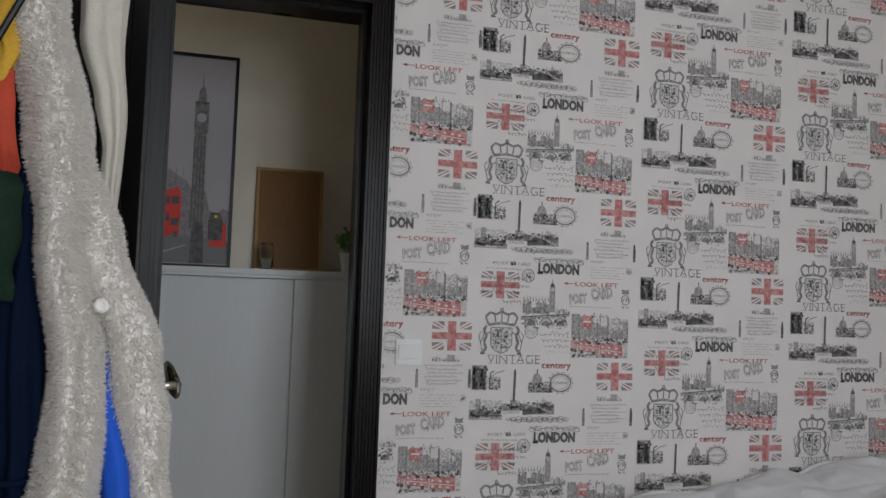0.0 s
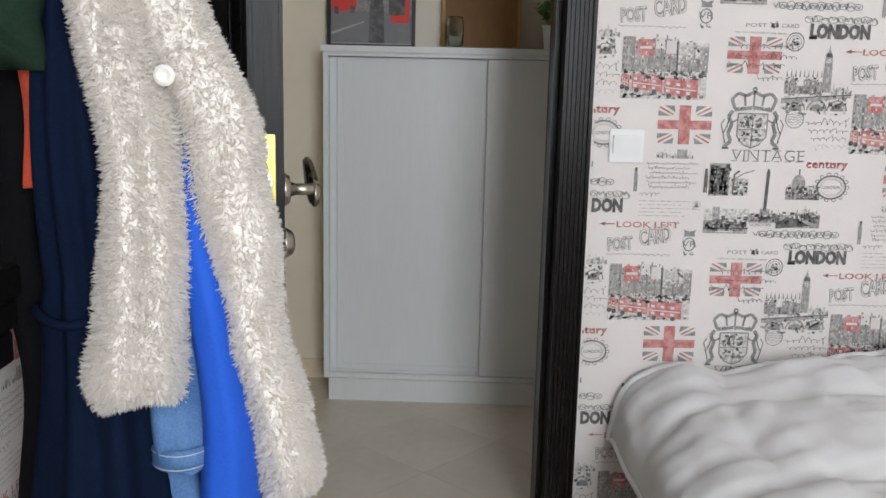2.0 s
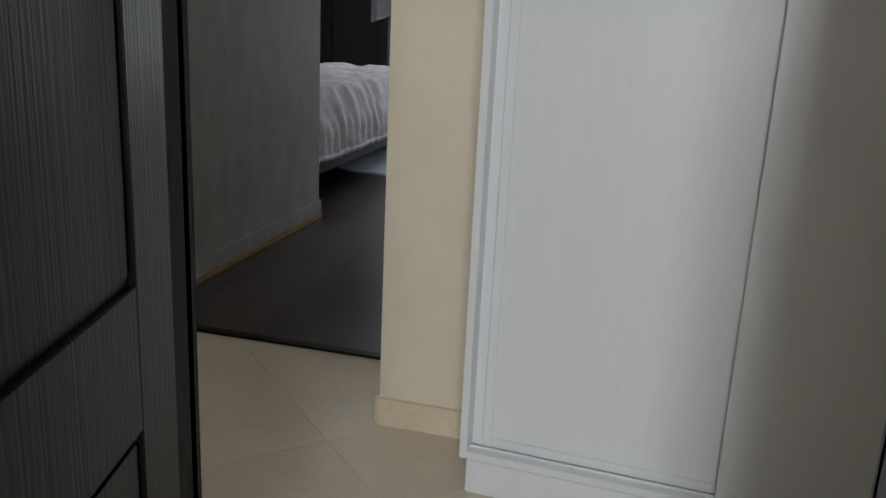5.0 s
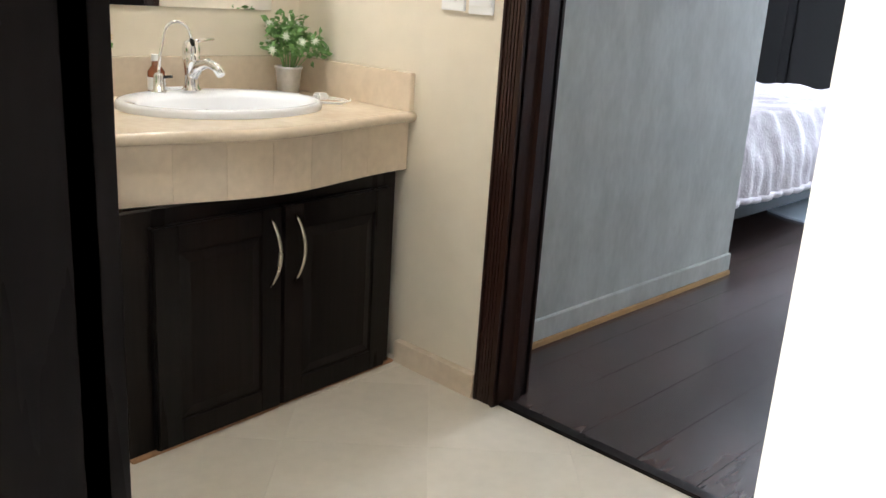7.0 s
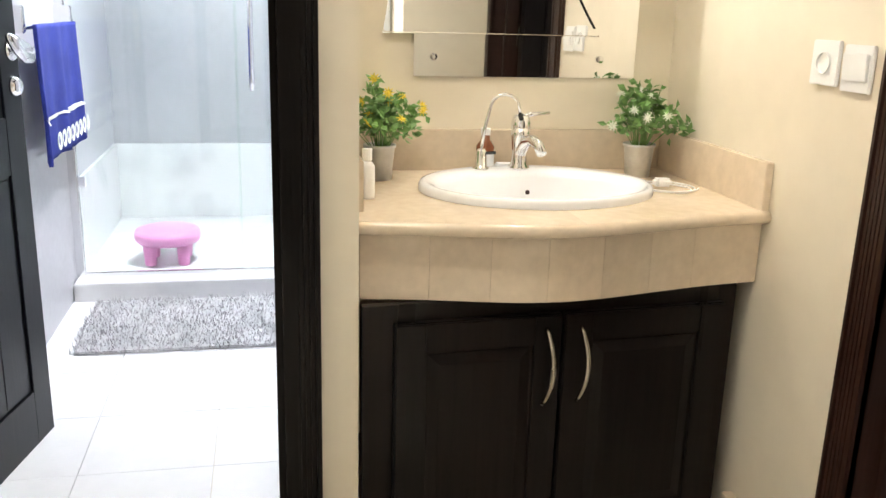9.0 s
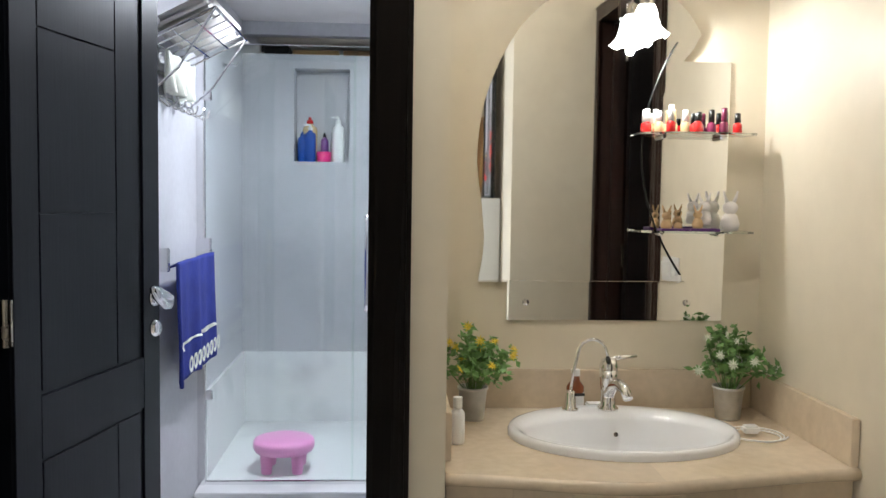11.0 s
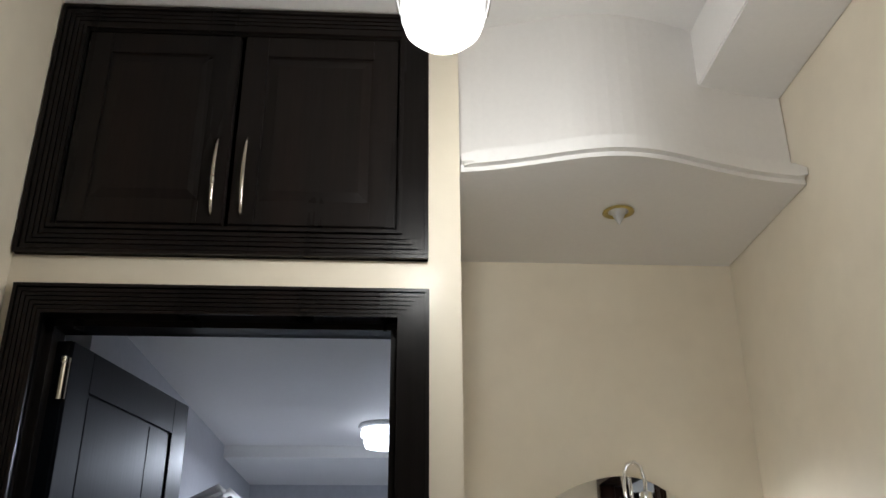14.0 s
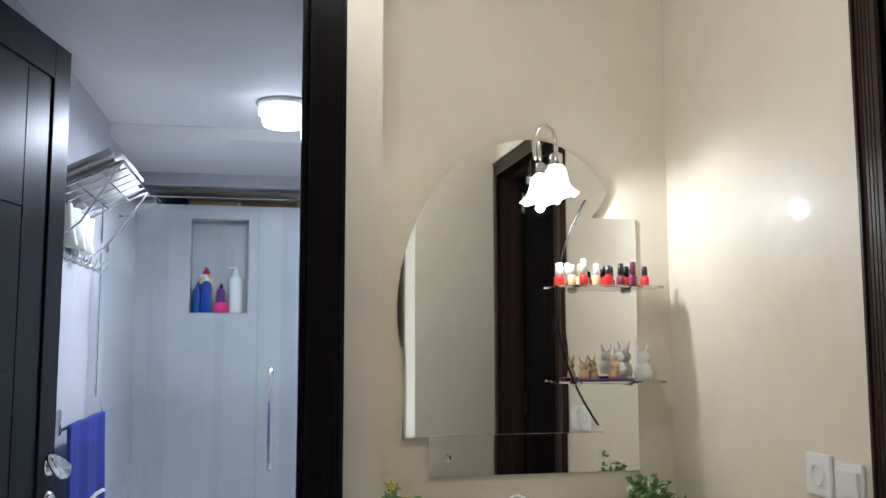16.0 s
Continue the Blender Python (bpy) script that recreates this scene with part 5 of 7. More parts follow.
def draped(x0, x1, y, z_top, z_bot, mat, waves=5, depth=0.012, nx=40, nz=30, thick=0.012, seed=1, skew=0.0):
    """A hanging cloth in a plane that faces +y, with folds; closed on both sides."""
    rnd = random.Random(seed)
    ph = [rnd.uniform(0, 6.28) for _ in range(4)]
    bm = bmesh.new()
    grid = []
    for side in (0, 1):
        g = []
        for j in range(nz + 1):
            v = j / nz
            line = []
            for i in range(nx + 1):
                u = i / nx
                f = depth * (0.35 + 0.65 * v) * (math.sin(waves * 6.28 * u * 0.5 + ph[0]) + 0.5 * math.sin(waves * 6.28 * u + ph[1] + 1.5 * v))
                zz = z_top + (z_bot - z_top) * v + skew * u * v + 0.006 * math.sin(9 * u + ph[2]) * v
                line.append(bm.verts.new((x0 + (x1 - x0) * u + 0.01 * math.sin(5 * v + ph[3]) * v, y + f + side * thick, zz)))
            g.append(line)
        grid.append(g)
    for side in (0, 1):
        g = grid[side]
        for j in range(nz):
            for i in range(nx):
                q = (g[j][i], g[j][i + 1], g[j + 1][i + 1], g[j + 1][i])
                bm.faces.new(q if side else q[::-1])
    a, b = grid
    for j in range(nz):
        bm.faces.new((a[j][0], b[j][0], b[j + 1][0], a[j + 1][0])), bm.faces.new((b[j][nx], a[j][nx], a[j + 1][nx], b[j + 1][nx]))
    for i in range(nx):
        bm.faces.new((b[0][i], a[0][i], a[0][i + 1], b[0][i + 1])), bm.faces.new((a[nz][i], b[nz][i], b[nz][i + 1], a[nz][i + 1]))
    bmesh.ops.recalc_face_normals(bm, faces=bm.faces)
    return bm


rail = thing("towel_rail", (-3.9, -0.085, 1.0), "chrome towel rail on the tiled bathroom wall", "towel rail")
part("bar", tube([(-3.50, -0.03, 1.069), (-4.20, -0.03, 1.069)], 0.007, 10), CHROME, rail)
for x in (-3.5, -4.18):
    part("mount", B((x - 0.015, x + 0.015, -0.086, -0.025, 1.054, 1.134), bevel=0.003), CHROME, rail)
towel = thing("blue_towel", (-3.85, -0.03, 0.62), "royal blue towel with white patterned borders on the rail", "towel")
part("cloth", draped(-4.15, -3.56, -0.022, 1.078, 0.645, TOWELBLUE, 4, 0.010, seed=4), TOWELBLUE, towel, smooth=True)
for k in range(8):
    x = -4.10 + 0.068 * k
    part("border_motif", turned(lathe([(0.026, 0), (0.030, 0.003), (0.020, 0.003), (0.016, 0.0)], n=16, caps=False), Matrix.Translation((x, 0.018, 0.715)) @ Matrix.Rotation(radians(-90), 4, "X")), PETAL, towel)
part("border_stripe", draped(-4.145, -3.565, -0.0075, 0.79, 0.775, PETAL, 4, 0.010, 40, 2, 0.0005 + 0.0, 4), PETAL, towel)


def towel_rack():
    t = thing("towel_rack", (-3.73, -0.085, 1.819), "tilted wire towel rack with hooks on the bathroom wall", "rack")
    a, b, c, d = Vector((-3.43, -0.07, 1.816)), Vector((-4.03, -0.07, 1.816)), Vector((-4.03, 0.145, 1.924)), Vector((-3.43, 0.145, 1.924))
    part("rim", tube([a, b, c, d, a], 0.006, 8), CHROME, t)
    for k in range(1, 6):
        part("wire", tube([a.lerp(b, k / 6), d.lerp(c, k / 6)], 0.004, 6), CHROME, t)
    for k in (1, 2):
        part("wire", tube([a.lerp(d, k / 3), b.lerp(c, k / 3)], 0.004, 6), CHROME, t)
    low = tube([(-3.45, -0.07, 1.649), (-4.0, -0.07, 1.649)], 0.005, 6)
    part("hook_bar", merged(low, tube([(-3.45, -0.07, 1.729), (-4.0, -0.07, 1.729)], 0.005, 6), tube([(-3.45, -0.07, 1.649), (-3.45, 0.02, 1.729), (-3.43, 0.145, 1.924)], 0.004, 6), tube([(-4.0, -0.07, 1.649), (-4.0, 0.02, 1.729), (-4.03, 0.145, 1.924)], 0.004, 6)), CHROME, t)
    for k in range(6):
        x = -3.48 - 0.10 * k
        part("hook", tube([(x, -0.065, 1.689), (x, -0.05, 1.629), (x, -0.02, 1.604), (x, 0.005, 1.614), (x, 0.012, 1.639)], 0.004, 8), CHROME, t, "", True)
    return t


towel_rack()
fold = thing("folded_towel", (-3.75, 0.05, 1.889), "folded white towel on the wire rack", "towel")
fb = B((-0.27, 0.27, -0.10, 0.125, 0.0, 0.07), bevel=0.03)
part("cloth", turned(fb, Matrix.Translation((-3.74, 0.035, 1.875)) @ Matrix.Rotation(radians(26.6), 4, "X")), SHERPA, fold, smooth=True)
rnd = random.Random(12)
cz = thing("crumpled_cloth", (-3.7, -0.02, 1.689), "crumpled white cloths hung on the rack hooks", "cloth")
part("cloth", draped(-3.93, -3.52, -0.045, 1.799, 1.659, SHERPA, 6, 0.02, 30, 16, 0.01, 9), PETAL, cz, smooth=True)
hook2 = thing("robe_hook", (-4.75, -0.075, 1.925), "chrome robe hook on the shower wall", "hook")
part("plate", turned(lathe([(0.014, 0), (0.014, 0.008)], n=16), Matrix.Translation((-4.75, -0.085, 1.925)) @ Matrix.Rotation(radians(-90), 4, "X")), CHROME, hook2)
part("peg", tube([(-4.75, -0.08, 1.925), (-4.75, -0.02, 1.925), (-4.75, -0.012, 1.94)], 0.006, 8), CHROME, hook2, "", True)

# shaggy mat
mat_thing = thing("bath_mat", (-3.79, 0.40, 0.012), "grey shaggy bath mat on white floor tiles", "rug")
part("base", B((-4.055, -3.525, 0.02, 0.90, 0.011, 0.022), bevel=0.004), RUG, mat_thing)
bm = bmesh.new()
for i in range(5200):
    x, y = rnd.uniform(-4.07, -3.51), rnd.uniform(0.005, 0.915)
    a, ln = rnd.uniform(0, 6.28), rnd.uniform(0.012, 0.026)
    dx, dy = 0.014 * math.cos(a), 0.014 * math.sin(a)
    px, py = -0.003 * math.sin(a), 0.003 * math.cos(a)
    v = [bm.verts.new(q) for q in ((x - px, y - py, 0.018), (x + px, y + py, 0.018), (x + dx, y + dy, 0.018 + ln))]
    bm.faces.new(v)
tagged(part("shag", bm, RUG, mat_thing), kind="stuff")

# bathroom ceiling lamp
bl = thing("ceiling_lamp", (-4.0, 0.655, ZB), "round white two-tier bathroom ceiling lamp, lit", "lamp")
part("base", lathe([(0.105, 0), (0.11, -0.01), (0.10, -0.02)], (-4.0, 0.655, ZB), 32), PLASTIC_W, bl, smooth=True)
part("upper_glass", lathe([(0.095, -0.018), (0.10, -0.03), (0.10, -0.05), (0.085, -0.058)], (-4.0, 0.655, ZB), 32, caps=False), DISC, bl, "lit frosted glass ring", True)
part("lower_glass", lathe([(0.085, -0.058), (0.088, -0.072), (0.08, -0.095), (0.001, -0.105)], (-4.0, 0.655, ZB), 32, caps=False), DISC, bl, "lit frosted glass bowl", True)

# boxes on the ledge above the shower
for x, y0, y1, h, mt, lab in ((-5.65, -0.02, 0.13, 0.09, BLACKLAQ, "black storage box on the high ledge"), (-5.6, 0.16, 0.42, 0.055, PALEWOOD, "pale wooden box on the high ledge"), (-5.62, 0.44, 0.75, 0.06, CORK, "brown box on the high ledge"), (-5.7, 0.80, 1.5, 0.08, BLACKLAQ, "black storage box on the high ledge")):
    tagged(part("storage_box", B((x - 0.12, x + 0.12, y0, y1, 2.068, 2.068 + h), bevel=0.004), mt), lab, "box")


def toilet():
    x, y = -3.75, 1.30
    t = thing("toilet", (x, y, 0.01), "white porcelain toilet beside the shower screen", "toilet")
    bm = lathe([(0.11, 0), (0.115, 0.01), (0.10, 0.10), (0.13, 0.25), (0.18, 0.36), (0.19, 0.39), (0.17, 0.395), (0.12, 0.33), (0.01, 0.30)], (x, y - 0.22, 0.012), 32, sy=1.25, caps=False)
    part("bowl", bm, PORCELAIN, t, smooth=True)
    part("seat", lathe([(0.125, 0.396), (0.195, 0.396), (0.195, 0.412), (0.125, 0.412)], (x, y - 0.22, 0.012), 32, sy=1.25, caps=False), PLASTIC_W, t, smooth=True)
    part("cistern", B((x - 0.19, x + 0.19, y + 0.22, y + 0.40, 0.40, 0.78), bevel=0.02), PORCELAIN, t)
    part("foot", B((x - 0.10, x + 0.10, y - 0.1, y + 0.40, 0.012, 0.40), bevel=0.02), PORCELAIN, t)
    return t


toilet()


# ---- bedroom: garments on the wall rack ----
def garment(name, levels, mat, label, folds=7, fold=0.10, parent_name="cloth", fuzzy=0, seed=1, n=72, category="coat", extra=None):
    """Hanging cloth lofted through levels (z, x, y, half width, half depth), with vertical folds that deepen downwards."""
    rnd = random.Random(seed)
    ph = [rnd.uniform(0, 6.28) for _ in range(6)]
    zs = [l[0] for l in levels]
    t = thing(name, (levels[-1][1], levels[-1][2], zs[-1]), label, category)
    bm = bmesh.new()
    steps, rings = 14, []
    for i in range(len(levels) - 1):
        for k in range(steps + (i == len(levels) - 2)):
            u = k / steps
            u = u * u * (3 - 2 * u)
            z, x, y, rx, ry = [p + (q - p) * u for p, q in zip(levels[i], levels[i + 1])]
            z = levels[i][0] + (levels[i + 1][0] - levels[i][0]) * k / steps
            v = (zs[0] - z) / (zs[0] - zs[-1])
            ring = []
            for j in range(n):
                a = 2 * math.pi * j / n
                f = 1 + fold * (0.3 + 0.7 * v) * (math.sin(folds * a + ph[0] + 2 * v) + 0.6 * math.sin((folds + 3) * a + ph[1] - 3 * v)) + 0.04 * math.sin(3 * a + 9 * v + ph[2])
                ring.append(bm.verts.new((x + rx * f * math.cos(a) + 0.006 * math.sin(14 * v + ph[3]), y + ry * f * math.sin(a), z + 0.012 * v * math.sin(2 * a + ph[4]))))
            rings.append(ring)
    for a, b in zip(rings, rings[1:]):
        for j in range(n):
            bm.faces.new((a[j], b[j], b[(j + 1) % n], a[(j + 1) % n]))
    for ring, flip in ((rings[0], 1), (rings[-1], -1)):
        c = bm.verts.new(sum((v.co for v in ring), Vector()) / n + Vector((0, 0, 0.012 * flip)))
        for j in range(n):
            bm.faces.new((ring[j], ring[(j + 1) % n], c) if flip > 0 else (ring[(j + 1) % n], ring[j], c))
    bmesh.ops.recalc_face_normals(bm, faces=bm.faces)
    bm.normal_update()
    tuft = None
    if fuzzy:
        faces = [f for f in bm.faces]
        tuft = bmesh.new()
        areas = [f.calc_area() for f in faces]
        for f in rnd.choices(faces, areas, k=fuzzy):
            vs = f.verts
            ua, ub = rnd.random(), rnd.random()
            p = vs[0].co.lerp(vs[1].co, ua).lerp(vs[-1].co.lerp(vs[len(vs) // 2].co, ua), ub)
            d = (f.normal + Vector([rnd.gauss(0, 0.45) for _ in range(3)]) + Vector((0, 0, -0.35))).normalized()
            s = d.orthogonal().normalized()
            s.rotate(Matrix.Rotation(rnd.uniform(0, 6.28), 3, d))
            ln = rnd.uniform(0.006, 0.015)
            r = rnd.uniform(0.0005, 0.0010)
            q = [tuft.verts.new(c) for c in (p - s * r, p + s * r, p + d * ln * 0.6 + s * r * 0.9 + d.cross(s) * 0.002, p + d * ln)]
            tuft.faces.new((q[0], q[1], q[2])), tuft.faces.new((q[0], q[2], q[3]))
    part(parent_name, bm, mat, t, "", True)
    if tuft:
        tagged(part("wool", tuft, WOOLPILE, t), kind="stuff")
    return t


CYY = -1.05
coat = garment("sherpa_coat", [(1.750, -0.850, CYY + 0.02, 0.029, 0.029), (1.692, -0.840, CYY + 0.01, 0.043, 0.048), (1.464, -0.803, CYY, 0.046, 0.058), (1.302, -0.779, CYY, 0.033, 0.058), (1.083, -0.754, CYY, 0.035, 0.058), (0.911, -0.750, CYY - 0.01, 0.047, 0.062), (0.835, -0.756, CYY - 0.01, 0.056, 0.067), (0.802, -0.754, CYY - 0.01, 0.049, 0.058)],
               SHERPA, "fluffy cream sherpa coat hanging on the wall rack", 4, 0.07, "sleeve", 66000, 3)


def add_loft(parent, name, levels, mat, folds, fold, fuzzy, seed):
    g = garment("tmp", levels, mat, "tmp", folds, fold, name, fuzzy, seed)
    for ob in list(g.children):
        ob.parent = parent
        ob.matrix_parent_inverse = Matrix.Translation(parent.location).inverted()
    bpy.data.objects.remove(g)


add_loft(coat, "front", [(1.750, -0.869, CYY + 0.06, 0.027, 0.029), (1.673, -0.860, CYY + 0.05, 0.033, 0.043), (1.464, -0.795, CYY + 0.05, 0.043, 0.053), (1.292, -0.736, CYY + 0.05, 0.040, 0.058), (1.083, -0.665, CYY + 0.05, 0.041, 0.062), (0.968, -0.638, CYY + 0.05, 0.042, 0.067), (0.892, -0.630, CYY + 0.05, 0.035, 0.067), (0.749, -0.604, CYY + 0.05, 0.035, 0.067), (0.673, -0.591, CYY + 0.05, 0.035, 0.058), (0.649, -0.591, CYY + 0.05, 0.029, 0.048)],
         SHERPA, 3, 0.06, 56000, 7)
part("button", turned(lathe([(0.010, 0), (0.012, 0.003), (0.008, 0.006), (0.003, 0.004)], n=20), Matrix.Translation((-0.712, CYY - 0.030, 1.178)) @ Matrix.Rotation(radians(90), 4, "X")), SHERPA, coat, "pale round button")

dress = garment("navy_dress", [(1.578, -0.855, CYY + 0.05, 0.019, 0.029), (1.464, -0.850, CYY + 0.05, 0.048, 0.048), (1.273, -0.831, CYY + 0.05, 0.050, 0.058), (0.940, -0.826, CYY + 0.05, 0.059, 0.077), (0.892, -0.826, CYY + 0.05, 0.067, 0.082), (0.559, -0.812, CYY + 0.05, 0.101, 0.105), (0.321, -0.802, CYY + 0.05, 0.125, 0.125)], NAVY,
        "long dark navy cotton dress hanging in deep folds", 9, 0.10, seed=5, category="dress")
part("waist_seam", tube([(-0.826 + 0.070 * math.cos(0.105 * q), CYY + 0.05 + 0.086 * math.sin(0.105 * q), 0.892 + 0.004 * math.sin(0.4 * q)) for q in range(61)], 0.006, 8), NAVY, dress, smooth=True)
garment("blue_garment", [(1.197, -0.716, CYY + 0.06, 0.012, 0.029), (1.140, -0.709, CYY + 0.06, 0.025, 0.048), (1.035, -0.697, CYY + 0.05, 0.029, 0.048), (0.892, -0.677, CYY + 0.03, 0.033, 0.053), (0.702, -0.658, CYY + 0.02, 0.035, 0.053), (0.511, -0.639, CYY + 0.02, 0.042, 0.058), (0.302, -0.625, CYY + 0.02, 0.048, 0.058)], BLUE,
        "bright blue cotton garment hanging under the coat", 4, 0.05, seed=6, category="garment")
den = garment("denim_jacket", [(1.273, -0.778, CYY + 0.10, 0.029, 0.029), (0.988, -0.745, CYY + 0.05, 0.034, 0.038), (0.845, -0.725, CYY + 0.03, 0.033, 0.043), (0.721, -0.716, CYY + 0.02, 0.035, 0.048), (0.707, -0.716, CYY + 0.02, 0.035, 0.048)], DENIM,
              "blue denim jacket sleeve hanging behind the coat", 4, 0.06, "sleeve", seed=8, category="jacket")
part("cuff", lathe([(0.036, 0.0), (0.0405, 0.002), (0.0405, 0.026), (0.037, 0.028)], (-0.716, CYY + 0.02, 0.702), 28, sy=1.3, caps=False), DENIM, den, smooth=True)
for z in (0.706, 0.724):
    part("stitching", lathe([(0.0412, 0.0), (0.0412, 0.0018)], (-0.716, CYY + 0.02, z), 28, sy=1.3, caps=False), STITCH, den)
add_loft(den, "lower_sleeve", [(0.797, -0.740, CYY + 0.04, 0.029, 0.029), (0.683, -0.735, CYY + 0.04, 0.033, 0.038), (0.640, -0.730, CYY + 0.04, 0.029, 0.038)], DENIM, 4, 0.06, 0, 4)

cap = garment("green_cap", [(1.407, -0.908, CYY + 0.03, 0.048, 0.038), (1.368, -0.908, CYY + 0.02, 0.072, 0.053), (1.292, -0.903, CYY, 0.059, 0.048), (1.226, -0.895, CYY - 0.01, 0.043, 0.034), (1.192, -0.891, CYY - 0.01, 0.034, 0.019)], GREENCLOTH, "dark green canvas cap hanging on a peg", 3, 0.03, "crown", seed=2, category="cap")
part("badge", turned(lathe([(0.015, 0), (0.016, 0.003), (0.008, 0.004)], n=14, sx=1.5), Matrix.Translation((-0.927, CYY - 0.055, 1.316)) @ Matrix.Rotation(radians(90), 4, "X")), BRASS, cap, "dull brass badge")
garment("red_cloth", [(1.559, -0.879, CYY - 0.03, 0.013, 0.012), (1.502, -0.875, CYY - 0.03, 0.019, 0.013), (1.435, -0.873, CYY - 0.02, 0.015, 0.013), (1.368, -0.881, CYY + 0.03, 0.021, 0.019), (1.197, -0.881, CYY + 0.03, 0.021, 0.019), (1.054, -0.877, CYY + 0.03, 0.017, 0.014)], REDCLOTH, "orange-red cloth hanging on the rack", 4, 0.08, seed=11, category="cloth")
garment("yellow_cloth", [(1.750, -0.888, CYY - 0.02, 0.010, 0.010), (1.673, -0.884, CYY - 0.03, 0.019, 0.013), (1.597, -0.880, CYY - 0.03, 0.018, 0.013), (1.549, -0.879, CYY - 0.035, 0.014, 0.012)], YELLOWCLOTH, "small yellow cloth hanging above the cap", 4, 0.06, seed=21, category="cloth")
garment("cream_bathrobe", [(1.921, -0.749, -0.90, 0.024, 0.029), (1.807, -0.757, -0.90, 0.043, 0.038), (1.692, -0.751, -0.90, 0.040, 0.038), (1.559, -0.735, -0.90, 0.029, 0.034), (1.464, -0.730, -0.90, 0.019, 0.029), (1.254, -0.721, -0.90, 0.013, 0.024), (1.083, -0.721, -0.90, 0.012, 0.019)], FLEECE, "cream fleece bathrobe hanging behind the sherpa coat", 5, 0.12, seed=23, category="bathrobe")
garment("black_bag", [(1.273, -0.941, CYY + 0.10, 0.019, 0.019), (1.178, -0.932, CYY + 0.08, 0.029, 0.019), (0.988, -0.927, CYY + 0.07, 0.025, 0.019), (0.797, -0.908, CYY + 0.08, 0.034, 0.029), (0.464, -0.903, CYY + 0.08, 0.048, 0.038)], BLACKCLOTH, "long black cloth bag hanging on the rack", 3, 0.05, seed=13, category="bag")


def wall_rack():
    t = thing("coat_rack", (-1.13, -0.95, 1.0), "black wall coat rack with coloured ball pegs", "coat rack")
    part("bar", B((-1.13, -1.115, -1.12, -0.60, 1.50, 1.53), (-1.13, -1.115, -0.93, -0.905, 1.0, 1.5), (-1.13, -1.115, -0.80, -0.775, 1.1, 1.5), bevel=0.003), BLACKLAQ, t)
    for y, z, mt, lab in ((-1.003, 1.047, ORANGE, "orange lacquered ball"), (-0.99, 1.19, GREENBALL, "green lacquered ball"), (-0.95, 1.515, YELLOWBALL, "yellow lacquered ball"), (-1.05, 1.515, ORANGE, "orange lacquered ball")):
        peg = part("peg", tube([(-1.118, y, z), (-1.06, y - 0.01, z)], 0.005, 8), BLACKLAQ, t)
        part("ball", ball((-1.055, y - 0.012, z), 0.024, 14), mt, peg, lab, True)
    for y in (-1.0, -1.08):
        part("arm", tube([(-1.12, y, 1.52), (-1.0, y - 0.02, 1.56), (-0.90, y - 0.02, 1.78), (-0.88, y - 0.02, 1.81)], 0.006, 8), BLACKLAQ, t)
    t.location = (-1.05, -0.95, 0.98)
    return t


wall_rack()
shelf = thing("wall_shelf", (-1.13, -1.5, 0.84), "black lacquered wall shelf on the wallpapered wall", "shelf")
part("board", B((-1.13, -1.0, -2.1, -1.0, 0.915, 0.955), bevel=0.003), BLACKLAQ, shelf)
part("drawer", B((-1.13, -1.005, -2.1, -1.005, 0.875, 0.912), bevel=0.003), BLACKLAQ, shelf)
part("drawer", B((-1.13, -1.01, -2.1, -1.01, 0.83, 0.872), bevel=0.003), BLACKLAQ, shelf)
shelf.location = (-1.05, -1.5, 0.83)

# ---- bed with duvet ----
bed = thing("bed", (0.9, -1.0, 0.0), "bed with a dark base standing along the wallpapered wall", "bed")
part("base", B((0.22, 2.1, -2.0, -0.06, 0.06, 0.40), bevel=0.01), BLACKLAQ, bed)
part("mattress", B((0.32, 2.08, -1.98, -0.07, 0.40, 0.50), bevel=0.04), DUVET, bed)
for x in (0.26, 2.04):
    for y in (-1.94, -0.12):
        part("leg", B((x - 0.03, x + 0.03, y - 0.03, y + 0.03, 0, 0.06)), BLACKLAQ, bed)
duvet = thing("duvet", (0.9, -1.0, 0.46), "puffy white quilted duvet with a black ink print", "duvet")
NXD, NYD = 170, 170


